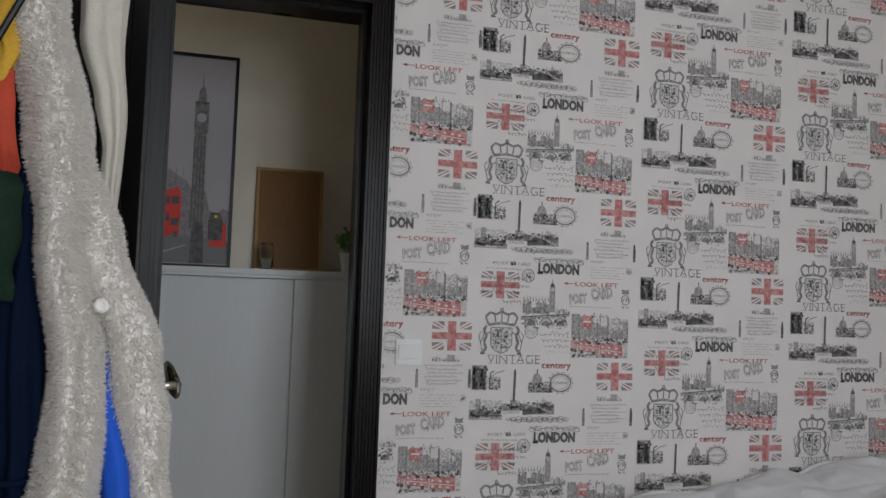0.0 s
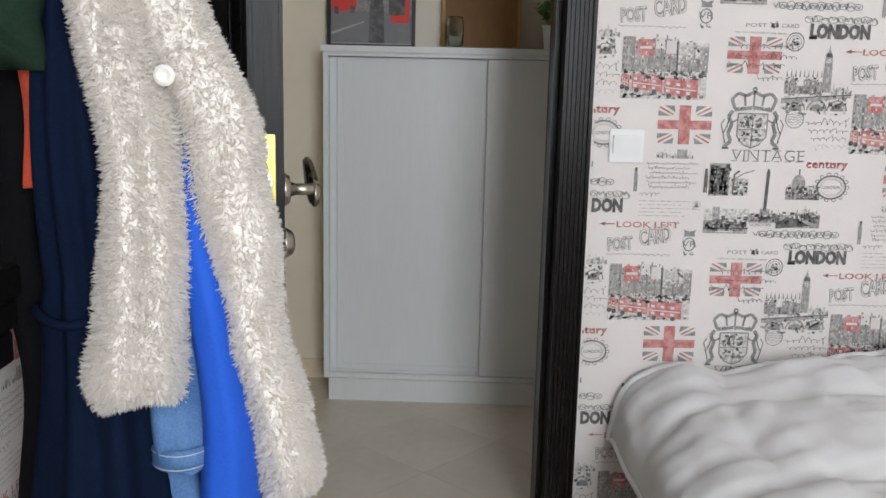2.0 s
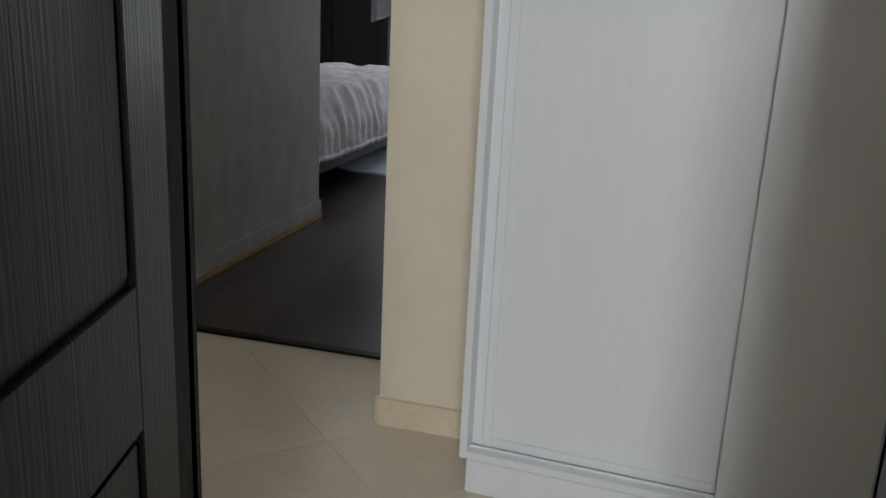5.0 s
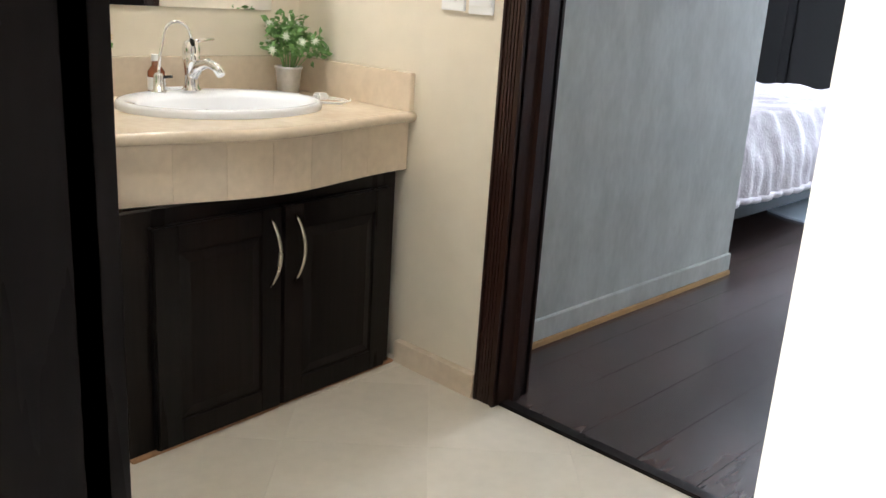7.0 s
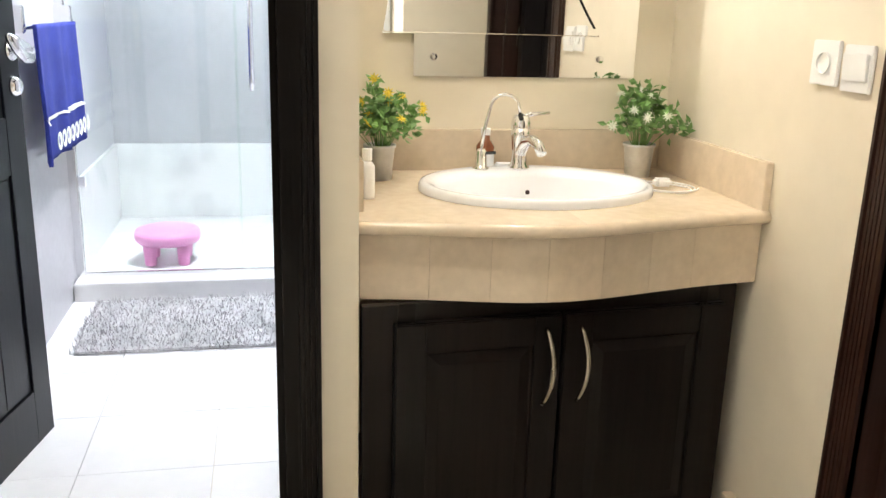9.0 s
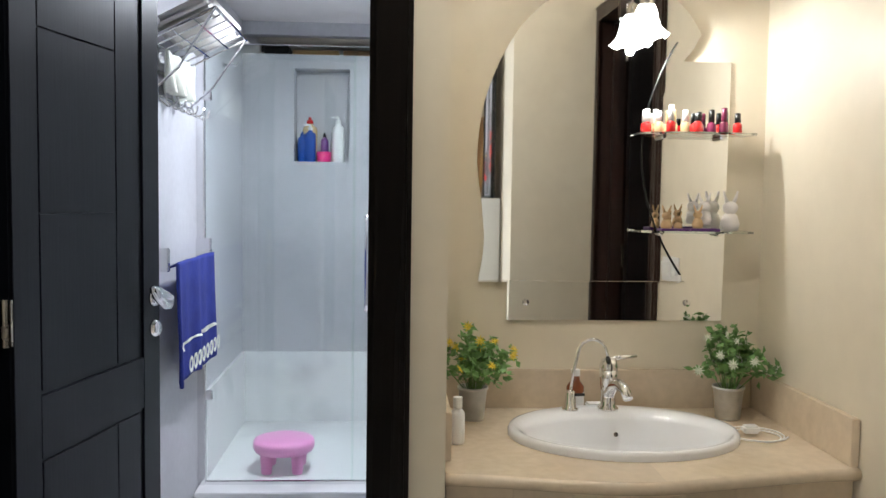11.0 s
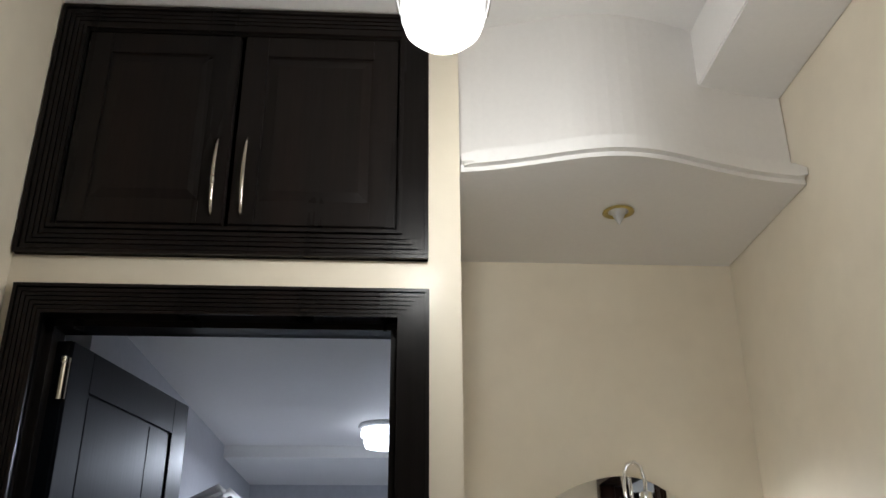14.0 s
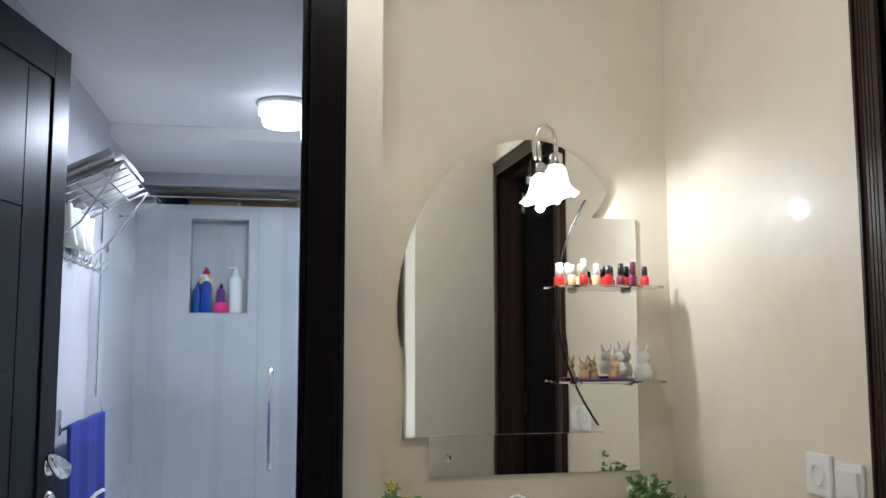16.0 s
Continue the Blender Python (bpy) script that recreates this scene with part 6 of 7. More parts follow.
def duvet_point(u, v, lift=0.0):
    """u across from the open side, v along from the wall; the open side hangs down."""
    s = u * 2.15
    y = -0.045 - 2.0 * v + 0.02 * math.sin(9 * u + 2)
    quilt = abs(math.sin(math.pi * (s * 2.6 + 0.25 * math.sin(3 * v * 2)))) ** 0.6 * abs(math.sin(math.pi * (v * 5.2 + 0.2 + 0.15 * math.sin(4 * s)))) ** 0.6
    crease = noise.noise(Vector((s * 4.0, y * 4.0, 1.7))) * 0.022 + noise.noise(Vector((s * 9, y * 9, 4.2))) * 0.011 + noise.noise(Vector((s * 22, y * 13, 8.1))) * 0.008 - 0.012 * max(0.0, noise.noise(Vector((s * 5 + 3, y * 14, 2.2)))) ** 0.5
    puff = (0.036 * quilt + crease) * min(1.0, 0.25 + s / 0.12)
    edge = min(1.0, v * 2.0 / 0.10 + 0.15)
    rx, rz, turn = 0.22, 0.18, 0.36
    if s < turn:
        a = 0.5 * math.pi * s / turn
        x, z = 0.315 - rx * math.cos(a) - puff * math.cos(a) * 0.6, 0.335 + rz * math.sin(a) + puff * (0.2 + 0.8 * math.sin(a))
        x -= (0.035 * v * 2 + 0.012 * math.sin(7 * v + 1)) * (1 - s / turn)
        z -= 0.02 * math.sin(9 * v + 0.5) * (1 - s / turn)
    else:
        x, z = 0.315 + (s - turn), 0.335 + rz + puff + 0.04 * min(1, (s - turn) / 0.6) - 0.03 * v
        rise = min(1.0, max(0.0, (s - turn - 0.3) / 1.0))
        z += 0.12 * rise * (1 - 0.6 * v)   # raised over the pillows
    z -= 0.03 * (1 - edge) ** 2
    return Vector((x, y, z + lift))


bm = bmesh.new()
grid = [[bm.verts.new(duvet_point(i / NXD, j / NYD)) for i in range(NXD + 1)] for j in range(NYD + 1)]
for j in range(NYD):
    for i in range(NXD):
        bm.faces.new((grid[j][i], grid[j][i + 1], grid[j + 1][i + 1], grid[j + 1][i]))
bmesh.ops.recalc_face_normals(bm, faces=bm.faces)
top = part("quilt", bm, DUVET, duvet, smooth=True)
part("piping", tube([duvet_point(0, j / 60) for j in range(61)], 0.007, 8), DUVET, duvet, smooth=True)
part("piping", tube([duvet_point(i / 60, 0) + Vector((0, 0.004, 0.0)) for i in range(61)], 0.012, 8), DUVET, duvet, smooth=True)
rnd = random.Random(31)
ink = bmesh.new()
for k in range(560):
    u, v = 0.19 + abs(rnd.gauss(0, 0.14)), 0.40 + rnd.gauss(0, 0.10)
    if not (0.15 < u < 0.6 and 0.14 < v < 0.8 and u + 0.35 * v > 0.34):
        continue
    ang, ln = rnd.gauss(1.0, 0.4) + (1.2 if k % 5 == 0 else 0.0), rnd.uniform(0.012, 0.06)
    pts = []
    for q in range(6):
        pts.append((u + ln * 0.5 * (q / 5) * math.cos(ang) + 0.0012 * math.sin(q * 1.3 + k), v + ln * (q / 5) * math.sin(ang)))
    w = rnd.uniform(0.0003, 0.0010)
    for (a0, b0), (a1, b1) in zip(pts, pts[1:]):
        vs = [ink.verts.new(duvet_point(max(0, a), max(0, b), 0.004)) for a, b in ((a0 - w, b0), (a1 - w, b1), (a1 + w, b1), (a0 + w, b0))]
        ink.faces.new(vs)
for cu, cv in ((0.25, 0.42), (0.40, 0.36), (0.33, 0.45), (0.36, 0.42)):
    for k in range(14):
        a0, b0 = cu + rnd.gauss(0, 0.018), cv + rnd.gauss(0, 0.025)
        w, l = rnd.uniform(0.0015, 0.005), rnd.uniform(0.006, 0.022)
        vs = [ink.verts.new(duvet_point(a, b, 0.005)) for a, b in ((a0 - w, b0), (a0, b0 - l), (a0 + w, b0), (a0, b0 + l))]
        ink.faces.new(vs)
tagged(part("ink_print", ink, INK, duvet, "black brushed ink print"), kind="stuff")

# ---- wallpaper print ----
PER, STEP = 0.545, 0.577
layers = {"dark": [], "grey": [], "red": [], "photo": [], "soft": [], "pale": []}


def rect(layer, x0, x1, z0, z1, jag=0.0, seed=0):
    """A printed patch with an uneven outline, in a strip's own measures."""
    rn = random.Random(seed)
    bm = bmesh.new()
    n = 7 if jag else 1
    lo = [bm.verts.new((x0 + (x1 - x0) * i / n, 0, z0 + jag * rn.random())) for i in range(n + 1)]
    hi = [bm.verts.new((x0 + (x1 - x0) * i / n, 0, z1 - jag * rn.random() * (1.8 if i % 2 else 0.4))) for i in range(n + 1)]
    for i in range(n):
        bm.faces.new((lo[i], lo[i + 1], hi[i + 1], hi[i]))
    layers[layer].append(bm)


def line(layer, pts, w):
    bm = bmesh.new()
    for (a, b), (c, d) in zip(pts, pts[1:]):
        n = Vector((b - d, c - a)).normalized() * w * 0.5
        bm.faces.new([bm.verts.new(q) for q in ((a - n.x, 0, b - n.y), (c - n.x, 0, d - n.y), (c + n.x, 0, d + n.y), (a + n.x, 0, b + n.y))])
    layers[layer].append(bm)


def ring(layer, cx, cz, rx, rz, w, n=20):
    line(layer, [(cx + rx * math.cos(6.2832 * i / n), cz + rz * math.sin(6.2832 * i / n)) for i in range(n + 1)], w)


def flag(x0, x1, z0, z1):
    w, h, cx, cz = x1 - x0, z1 - z0, (x0 + x1) / 2, (z0 + z1) / 2
    a, b = 0.105 * w, 0.115 * h
    rect("red", cx - a, cx + a, z0, z1), rect("red", x0, cx - a, cz - b, cz + b), rect("red", cx + a, x1, cz - b, cz + b)
    for sx in (-1, 1):
        for sz in (-1, 1):
            ex, ez = cx + sx * w / 2, cz + sz * h / 2
            ix, iz = cx + sx * a * 1.5, cz + sz * b * 1.7
            bm = bmesh.new()
            bm.faces.new([bm.verts.new((p, 0, q)) for p, q in ((ix + sx * 0.006, cz + sz * h * 0.49), (ix + sx * 0.004, iz + sz * 0.012), (ex - sx * 0.014, cz + sz * h * 0.49))])
            bm.faces.new([bm.verts.new((p, 0, q)) for p, q in ((ix + sx * 0.014, iz + sz * 0.003), (ex, iz + sz * 0.003), (ex, ez - sz * 0.012))])
            layers["grey"].append(bm)
            line("red", [(ex - sx * 0.003, ez - sz * 0.004), (ix + sx * 0.008, iz + sz * 0.006)], 0.004)


rn = random.Random(77)


def scribble(layer, x0, x1, z, amp, w=0.0012, n=26):
    line(layer, [(x0 + (x1 - x0) * i / n, z + amp * math.sin(i * 2.1 + rn.random()) * rn.random()) for i in range(n + 1)], w)


quads = {"dark": [], "grey": [], "red": [], "photo": [], "soft": [], "pale": []}


def quad(layer, x0, x1, z0, z1, lean=0.0):
    quads[layer].append(((x0, z0), (x1, z0), (x1 + lean, z1), (x0 + lean, z1)))


def poly(layer, *pts):
    quads[layer].append(pts)


def specks(x0, x1, z0, z1, count, size, mix=("dark", "grey", "soft")):
    for _ in range(count):
        sx, sz = size * rn.uniform(0.4, 1.5), size * rn.uniform(0.3, 1.2)
        cx, cz = rn.uniform(x0, x1 - sx), rn.uniform(z0, z1 - sz)
        quad(rn.choice(mix), cx, cx + sx, cz, cz + sz, rn.uniform(-0.3, 0.3) * size)


def block(x0, x1, z0, z1, base="photo"):
    """One printed building: a toned front, a shaded side, rows of windows."""
    quad(base, x0, x1, z0, z1)
    quad("grey", x1 - (x1 - x0) * 0.22, x1, z0, z1 - 0.002)
    rows, cols = max(1, int((z1 - z0) / 0.009)), max(1, int((x1 - x0) / 0.007))
    for i in range(rows):
        for j in range(cols):
            if rn.random() < 0.72:
                wx, wz = x0 + (x1 - x0) * (j + 0.25) / cols, z0 + (z1 - z0) * (i + 0.2) / rows
                quad(rn.choice(("dark", "grey", "grey", "grey", "pale")), wx, wx + 0.0030, wz, wz + 0.0045)
    if rn.random() < 0.5:
        quad(base, x0 + 0.3 * (x1 - x0), x0 + 0.5 * (x1 - x0), z1, z1 + 0.008)


def skyline(x0, x1, z0, low, high, width, base="photo"):
    x = x0
    while x < x1 - 0.003:
        w = min(x1 - x, width * rn.uniform(0.6, 1.5))
        block(x, x + w, z0, z0 + rn.uniform(low, high), base)
        x += w


def bus(x, z, w, h):
    poly("red", (x, z + 0.004), (x + w, z - 0.004), (x + w, z + h - 0.008), (x + w * 0.93, z + h - 0.003), (x + 0.004, z + h), (x, z + h - 0.004))
    for q in (0.18, 0.58):
        for k in range(6):
            u = x + w * (0.06 + 0.15 * k)
            poly("grey" if k % 2 else "pale", (u, z + h * q + 0.002 - 0.008 * k / 6), (u + w * 0.11, z + h * q + 0.001 - 0.008 * k / 6), (u + w * 0.11, z + h * (q + 0.17) - 0.008 * k / 6), (u, z + h * (q + 0.17) + 0.001 - 0.008 * k / 6))
    poly("pale", (x + 0.003, z + h * 0.43), (x + w * 0.95, z + h * 0.37 - 0.004), (x + w * 0.95, z + h * 0.43 - 0.004), (x + 0.003, z + h * 0.49))
    for u in (0.16, 0.74):
        poly("dark", *[(x + w * u + 0.006 * math.cos(q * 0.785), z + 0.001 - 0.005 * u + 0.006 * math.sin(q * 0.785)) for q in range(8)])


def hand(layer, x0, x1, z, size, w=0.0011):
    """A line of joined-up handwriting."""
    n, pts, x = int((x1 - x0) / (size * 0.16)), [], x0
    for i in range(n):
        ph = i * 1.25
        up = size * (0.30 + 0.30 * rn.random() + (0.55 if rn.random() < 0.14 else 0.0))
        pts.append((x0 + (x1 - x0) * i / n + size * 0.22 * math.sin(ph), z + up * (0.5 + 0.5 * math.cos(ph)) - (size * 0.3 if rn.random() < 0.06 else 0.0)))
    line(layer, pts, w)


def serif(text, x, z, h, w, layer, bold):
    layers[layer].append(words(text, x, z, 0, h, w, bold))


def slanted(text, x, z, h, w, ang, layer, bold):
    bm = words(text, 0, 0, 0, h, w, bold)
    layers[layer].append(turned(bm, Matrix.Translation((x, 0, z)) @ Matrix.Rotation(radians(-ang), 4, "Y")))


# title words
layers["dark"].append(words("LONDON", -0.145, -0.036, 0, 0.036, 0.145, 0.06))
quad("dark", -0.147, -0.128, -0.037, -0.031)
for k in range(46):
    u, v = -0.143 + 0.14 * rn.random(), -0.034 + 0.032 * rn.random()
    quad("pale", u, u + 0.0022 * rn.random() + 0.0006, v, v + 0.0022 * rn.random() + 0.0005)
for k in range(9):
    ring("grey", -0.150 + 0.0195 * k, 0.008 + 0.003 * math.sin(k * 2.1), 0.010 + 0.003 * (k % 2), 0.007, 0.0014, 12)
scribble("grey", -0.16, 0.015, 0.010, 0.010, 0.0016, 44)
layers["red"].append(words("LOOK LEFT", -0.012, -0.072, 0, 0.015, 0.155, 0.016))
line("red", [(-0.05, -0.0635), (-0.016, -0.0635)], 0.0024)
poly("red", (-0.055, -0.0635), (-0.040, -0.0585), (-0.040, -0.0685))
# lettered post card line: pale letters with a dark outline
slanted("POST", -0.030, -0.133, 0.036, 0.062, 5, "grey", 0.05), slanted("CARD", 0.050, -0.120, 0.044, 0.078, 10, "grey", 0.05)
slanted("POST", -0.0285, -0.132, 0.034, 0.059, 5, "pale", -0.005), slanted("CARD", 0.0515, -0.119, 0.042, 0.075, 10, "pale", -0.005)
slanted("POST", -0.0275, -0.1325, 0.033, 0.058, 5, "soft", -0.02)
scribble("grey", -0.035, 0.125, -0.139, 0.004, 0.0011, 30), scribble("grey", 0.07, 0.11, -0.075, 0.004, 0.0014, 12)
# small crest
ring("grey", 0.171, -0.112, 0.014, 0.016, 0.003), quad("grey", 0.158, 0.184, -0.092, -0.087), poly("grey", (0.160, -0.087), (0.182, -0.087), (0.186, -0.076), (0.171, -0.080), (0.156, -0.076))
serif("VR", 0.153, -0.118, 0.015, 0.036, "grey", 0.0), specks(0.157, 0.186, -0.14, -0.125, 16, 0.004, ("grey", "soft"))
# street photograph with two buses
X0, X1 = -0.022, 0.184
quad("soft", X0, X1, -0.306, -0.175)
skyline(-0.022, 0.112, -0.243, 0.070, 0.090, 0.028), skyline(0.118, 0.184, -0.243, 0.030, 0.062, 0.018)
quad("red", 0.014, 0.052, -0.207, -0.168), quad("pale", 0.019, 0.047, -0.190, -0.184), quad("grey", 0.019, 0.047, -0.180, -0.174)
quad("pale", 0.056, 0.078, -0.190, -0.163), quad("pale", 0.082, 0.106, -0.200, -0.170), quad("grey", 0.060, 0.074, -0.184, -0.170), quad("red", 0.086, 0.094, -0.205, -0.198)
specks(X0, X1, -0.262, -0.238, 90, 0.007, ("dark", "dark", "grey", "pale")), specks(0.11, X1, -0.24, -0.17, 26, 0.005, ("grey", "soft"))
line("grey", [(0.110, -0.243), (0.108, -0.165)], 0.002), line("grey", [(0.150, -0.25), (0.150, -0.185)], 0.0016)
bus(0.004, -0.287, 0.074, 0.040), bus(0.082, -0.299, 0.082, 0.044), bus(-0.022, -0.280, 0.020, 0.032)
specks(X0, X1, -0.305, -0.292, 24, 0.006, ("grey", "soft"))
# flag with handwriting and postmark
flag(-0.339, -0.208, -0.120, -0.034)
hand("dark", -0.315, -0.17, -0.062, 0.017), hand("dark", -0.325, -0.17, -0.084, 0.015), hand("dark", -0.335, -0.20, -0.106, 0.016), hand("dark", -0.265, -0.20, -0.134, 0.014)
ring("dark", -0.179, -0.044, 0.021, 0.021, 0.0018), ring("grey", -0.179, -0.044, 0.015, 0.015, 0.0012), specks(-0.192, -0.166, -0.054, -0.034, 14, 0.005, ("grey", "dark"))
serif("POST", -0.300, -0.012, 0.009, 0.050, "grey", 0.0), serif("CARD", -0.215, -0.012, 0.009, 0.042, "grey", 0.0), specks(-0.243, -0.222, -0.014, 0.004, 14, 0.005, ("grey", "dark")), line("soft", [(-0.325, -0.024), (-0.20, -0.026)], 0.004)
# clock tower over the bridge
poly("photo", (-0.103, -0.160), (-0.082, -0.160), (-0.083, -0.088), (-0.0845, -0.072), (-0.090, -0.062), (-0.0925, -0.048), (-0.095, -0.062), (-0.1005, -0.072), (-0.102, -0.088))
poly("dark", (-0.100, -0.078), (-0.085, -0.078), (-0.0875, -0.068), (-0.0975, -0.068)), ring("pale", -0.0925, -0.087, 0.004, 0.004, 0.002, 10), line("grey", [(-0.097, -0.16), (-0.097, -0.095)], 0.0018), line("grey", [(-0.088, -0.16), (-0.088, -0.095)], 0.0022)
skyline(-0.195, -0.104, -0.165, 0.018, 0.048, 0.014), skyline(-0.081, -0.030, -0.165, 0.008, 0.020, 0.014, "soft")
for k in range(9):
    u = -0.193 + 0.0105 * k
    poly("grey", (u, -0.125), (u + 0.004, -0.125), (u + 0.002, -0.110 + 0.006 * rn.random()))
poly("photo", (-0.200, -0.176), (-0.030, -0.163), (-0.030, -0.172), (-0.090, -0.178), (-0.200, -0.188)), line("dark", [(-0.20, -0.178), (-0.11, -0.170), (-0.03, -0.165)], 0.0022)
for c in (-0.165, -0.112, -0.062):
    poly("soft", *[(c + 0.024 * math.cos(q * 0.393), -0.203 + 0.024 * math.sin(q * 0.393)) for q in range(9)]), line("grey", [(c + 0.024 * math.cos(q * 0.393), -0.203 + 0.024 * math.sin(q * 0.393)) for q in range(9)], 0.0028)
    poly("grey", *[(c + 0.016 * math.cos(q * 0.393), -0.204 + 0.016 * math.sin(q * 0.393)) for q in range(9)])
specks(-0.20, -0.03, -0.215, -0.165, 90, 0.006, ("grey", "soft", "soft", "dark")), specks(-0.195, -0.10, -0.17, -0.125, 50, 0.005, ("dark", "grey"))
for k in range(4):
    hand("grey" if k < 3 else "soft", -0.135 + 0.008 * k, -0.025, -0.238 - 0.019 * k, 0.019, 0.0012)
ring("grey", -0.163, -0.224, 0.022, 0.022, 0.0018), ring("soft", -0.163, -0.224, 0.015, 0.015, 0.0014)
for k in range(4):
    scribble("grey", -0.185, -0.140, -0.232 + 0.006 * k, 0.003, 0.001, 12)
# coat of arms
C = -0.265
line("grey", [(C - 0.045, -0.203), (C - 0.054, -0.180), (C - 0.040, -0.166), (C - 0.020, -0.172), (C, -0.163), (C + 0.020, -0.172), (C + 0.040, -0.166), (C + 0.054, -0.180), (C + 0.045, -0.203)], 0.0075)
line("grey", [(C - 0.024, -0.172), (C - 0.020, -0.196)], 0.005), line("grey", [(C + 0.024, -0.172), (C + 0.020, -0.196)], 0.005), line("grey", [(C, -0.163), (C, -0.196)], 0.004), ring("grey", C, -0.157, 0.005, 0.005, 0.004, 8)
line("grey", [(C - 0.046, -0.206), (C, -0.199), (C + 0.046, -0.206)], 0.008), specks(C - 0.044, C + 0.044, -0.206, -0.197, 20, 0.003, ("pale", "dark"))
poly("soft", (C - 0.036, -0.214), (C + 0.036, -0.214), (C + 0.036, -0.268), (C + 0.020, -0.288), (C, -0.296), (C - 0.020, -0.288), (C - 0.036, -0.268))
line("grey", [(C - 0.036, -0.214), (C + 0.036, -0.214), (C + 0.036, -0.268), (C + 0.020, -0.288), (C, -0.296), (C - 0.020, -0.288), (C - 0.036, -0.268), (C - 0.036, -0.214)], 0.003)
line("grey", [(C, -0.214), (C, -0.294)], 0.002), line("grey", [(C - 0.036, -0.252), (C + 0.036, -0.252)], 0.002), specks(C - 0.033, C + 0.030, -0.284, -0.216, 60, 0.007, ("grey", "grey", "dark", "pale"))
for sx in (-1, 1):
    line("grey", [(C + sx * 0.050, -0.208), (C + sx * 0.060, -0.222), (C + sx * 0.050, -0.238), (C + sx * 0.058, -0.262), (C + sx * 0.050, -0.280), (C + sx * 0.066, -0.296)], 0.009)
    line("dark", [(C + sx * 0.054, -0.216), (C + sx * 0.062, -0.245), (C + sx * 0.070, -0.262), (C + sx * 0.064, -0.286)], 0.0022)
    line("grey", [(C + sx * 0.050, -0.236), (C + sx * 0.036, -0.228)], 0.004), line("grey", [(C + sx * 0.070, -0.262), (C + sx * 0.076, -0.240), (C + sx * 0.068, -0.228)], 0.0028), quad("dark", C + sx * 0.062 - 0.008, C + sx * 0.062 + 0.008, -0.299, -0.295)
serif("VINTAGE", -0.310, -0.327, 0.027, 0.180, "grey", -0.012)
for k in range(7):
    u = -0.304 + 0.0265 * k
    for v in (-0.3275, -0.3015):
        line("grey", [(u - 0.006, v), (u + 0.010, v)], 0.0018)
serif("century", -0.124, -0.348, 0.024, 0.104, "red", 0.022)
for k in range(7):
    u = -0.121 + 0.0150 * k
    poly("red", (u, -0.3305), (u + 0.005, -0.327), (u + 0.008, -0.3315), (u + 0.004, -0.334))
# six small photographs
quad("photo", -0.360, -0.310, -0.413, -0.334), block(-0.358, -0.334, -0.410, -0.340), block(-0.334, -0.312, -0.410, -0.352), specks(-0.360, -0.305, -0.413, -0.335, 40, 0.008, ("dark", "dark", "grey"))
quad("soft", -0.310, -0.262, -0.413, -0.370), line("dark", [(-0.300, -0.405), (-0.298, -0.360), (-0.286, -0.352)], 0.004), line("grey", [(-0.298, -0.372), (-0.276, -0.358), (-0.250, -0.350)], 0.0026), specks(-0.305, -0.262, -0.413, -0.372, 40, 0.007, ("grey", "dark", "photo"))
line("dark", [(-0.2145, -0.358), (-0.2165, -0.448)], 0.0075), poly("dark", (-0.219, -0.358), (-0.210, -0.358), (-0.2125, -0.346), (-0.2165, -0.346)), quad("photo", -0.228, -0.204, -0.458, -0.444), skyline(-0.256, -0.176, -0.478, 0.012, 0.026, 0.015), specks(-0.256, -0.176, -0.478, -0.452, 50, 0.006, ("dark", "grey"))
serif("LONDON", -0.250, -0.487, 0.008, 0.052, "grey", 0.0)
quad("soft", -0.168, -0.083, -0.420, -0.385), skyline(-0.168, -0.083, -0.420, 0.014, 0.034, 0.016), poly("photo", *[(-0.138 + 0.017 * math.cos(q * 0.449), -0.380 + 0.022 * math.sin(q * 0.449)) for q in range(8)])
line("dark", [(-0.138, -0.358), (-0.138, -0.345)], 0.003), quad("photo", -0.155, -0.121, -0.392, -0.379), specks(-0.168, -0.083, -0.420, -0.385, 60, 0.006, ("dark", "dark", "grey")), line("grey", [(-0.150, -0.378), (-0.142, -0.362)], 0.002)
ring("grey", -0.056, -0.388, 0.036, 0.028, 0.004), ring("pale", -0.056, -0.388, 0.030, 0.023, 0.006), ring("grey", -0.056, -0.388, 0.027, 0.020, 0.0014), serif("LONDON", -0.078, -0.392, 0.008, 0.044, "grey", 0.0)
for q in range(14):
    ring("grey", -0.056 + 0.040 * math.cos(q * 0.449), -0.388 + 0.032 * math.sin(q * 0.449), 0.005, 0.004, 0.0016, 8)
quad("soft", -0.366, -0.255, -0.470, -0.445), quad("photo", -0.366, -0.255, -0.506, -0.492), skyline(-0.366, -0.258, -0.494, 0.012, 0.024, 0.014), block(-0.345, -0.328, -0.494, -0.440), specks(-0.366, -0.255, -0.500, -0.462, 70, 0.007, ("dark", "dark", "grey")), quad("dark", -0.366, -0.255, -0.495, -0.491), quad("pale", -0.330, -0.290, -0.503, -0.500)
quad("photo", -0.185, -0.076, -0.490, -0.458), poly("dark", (-0.185, -0.482), (-0.160, -0.462), (-0.130, -0.470), (-0.100, -0.484), (-0.185, -0.492)), skyline(-0.140, -0.078, -0.470, 0.010, 0.028, 0.010), specks(-0.185, -0.078, -0.490, -0.450, 60, 0.007, ("dark", "grey", "pale"))
scribble("grey", -0.24, -0.03, -0.506, 0.010, 0.002, 60)
for k in range(11):
    ring("grey", -0.215 + 0.018 * k, -0.506, 0.011, 0.007 + 0.003 * (k % 2), 0.0016, 10)
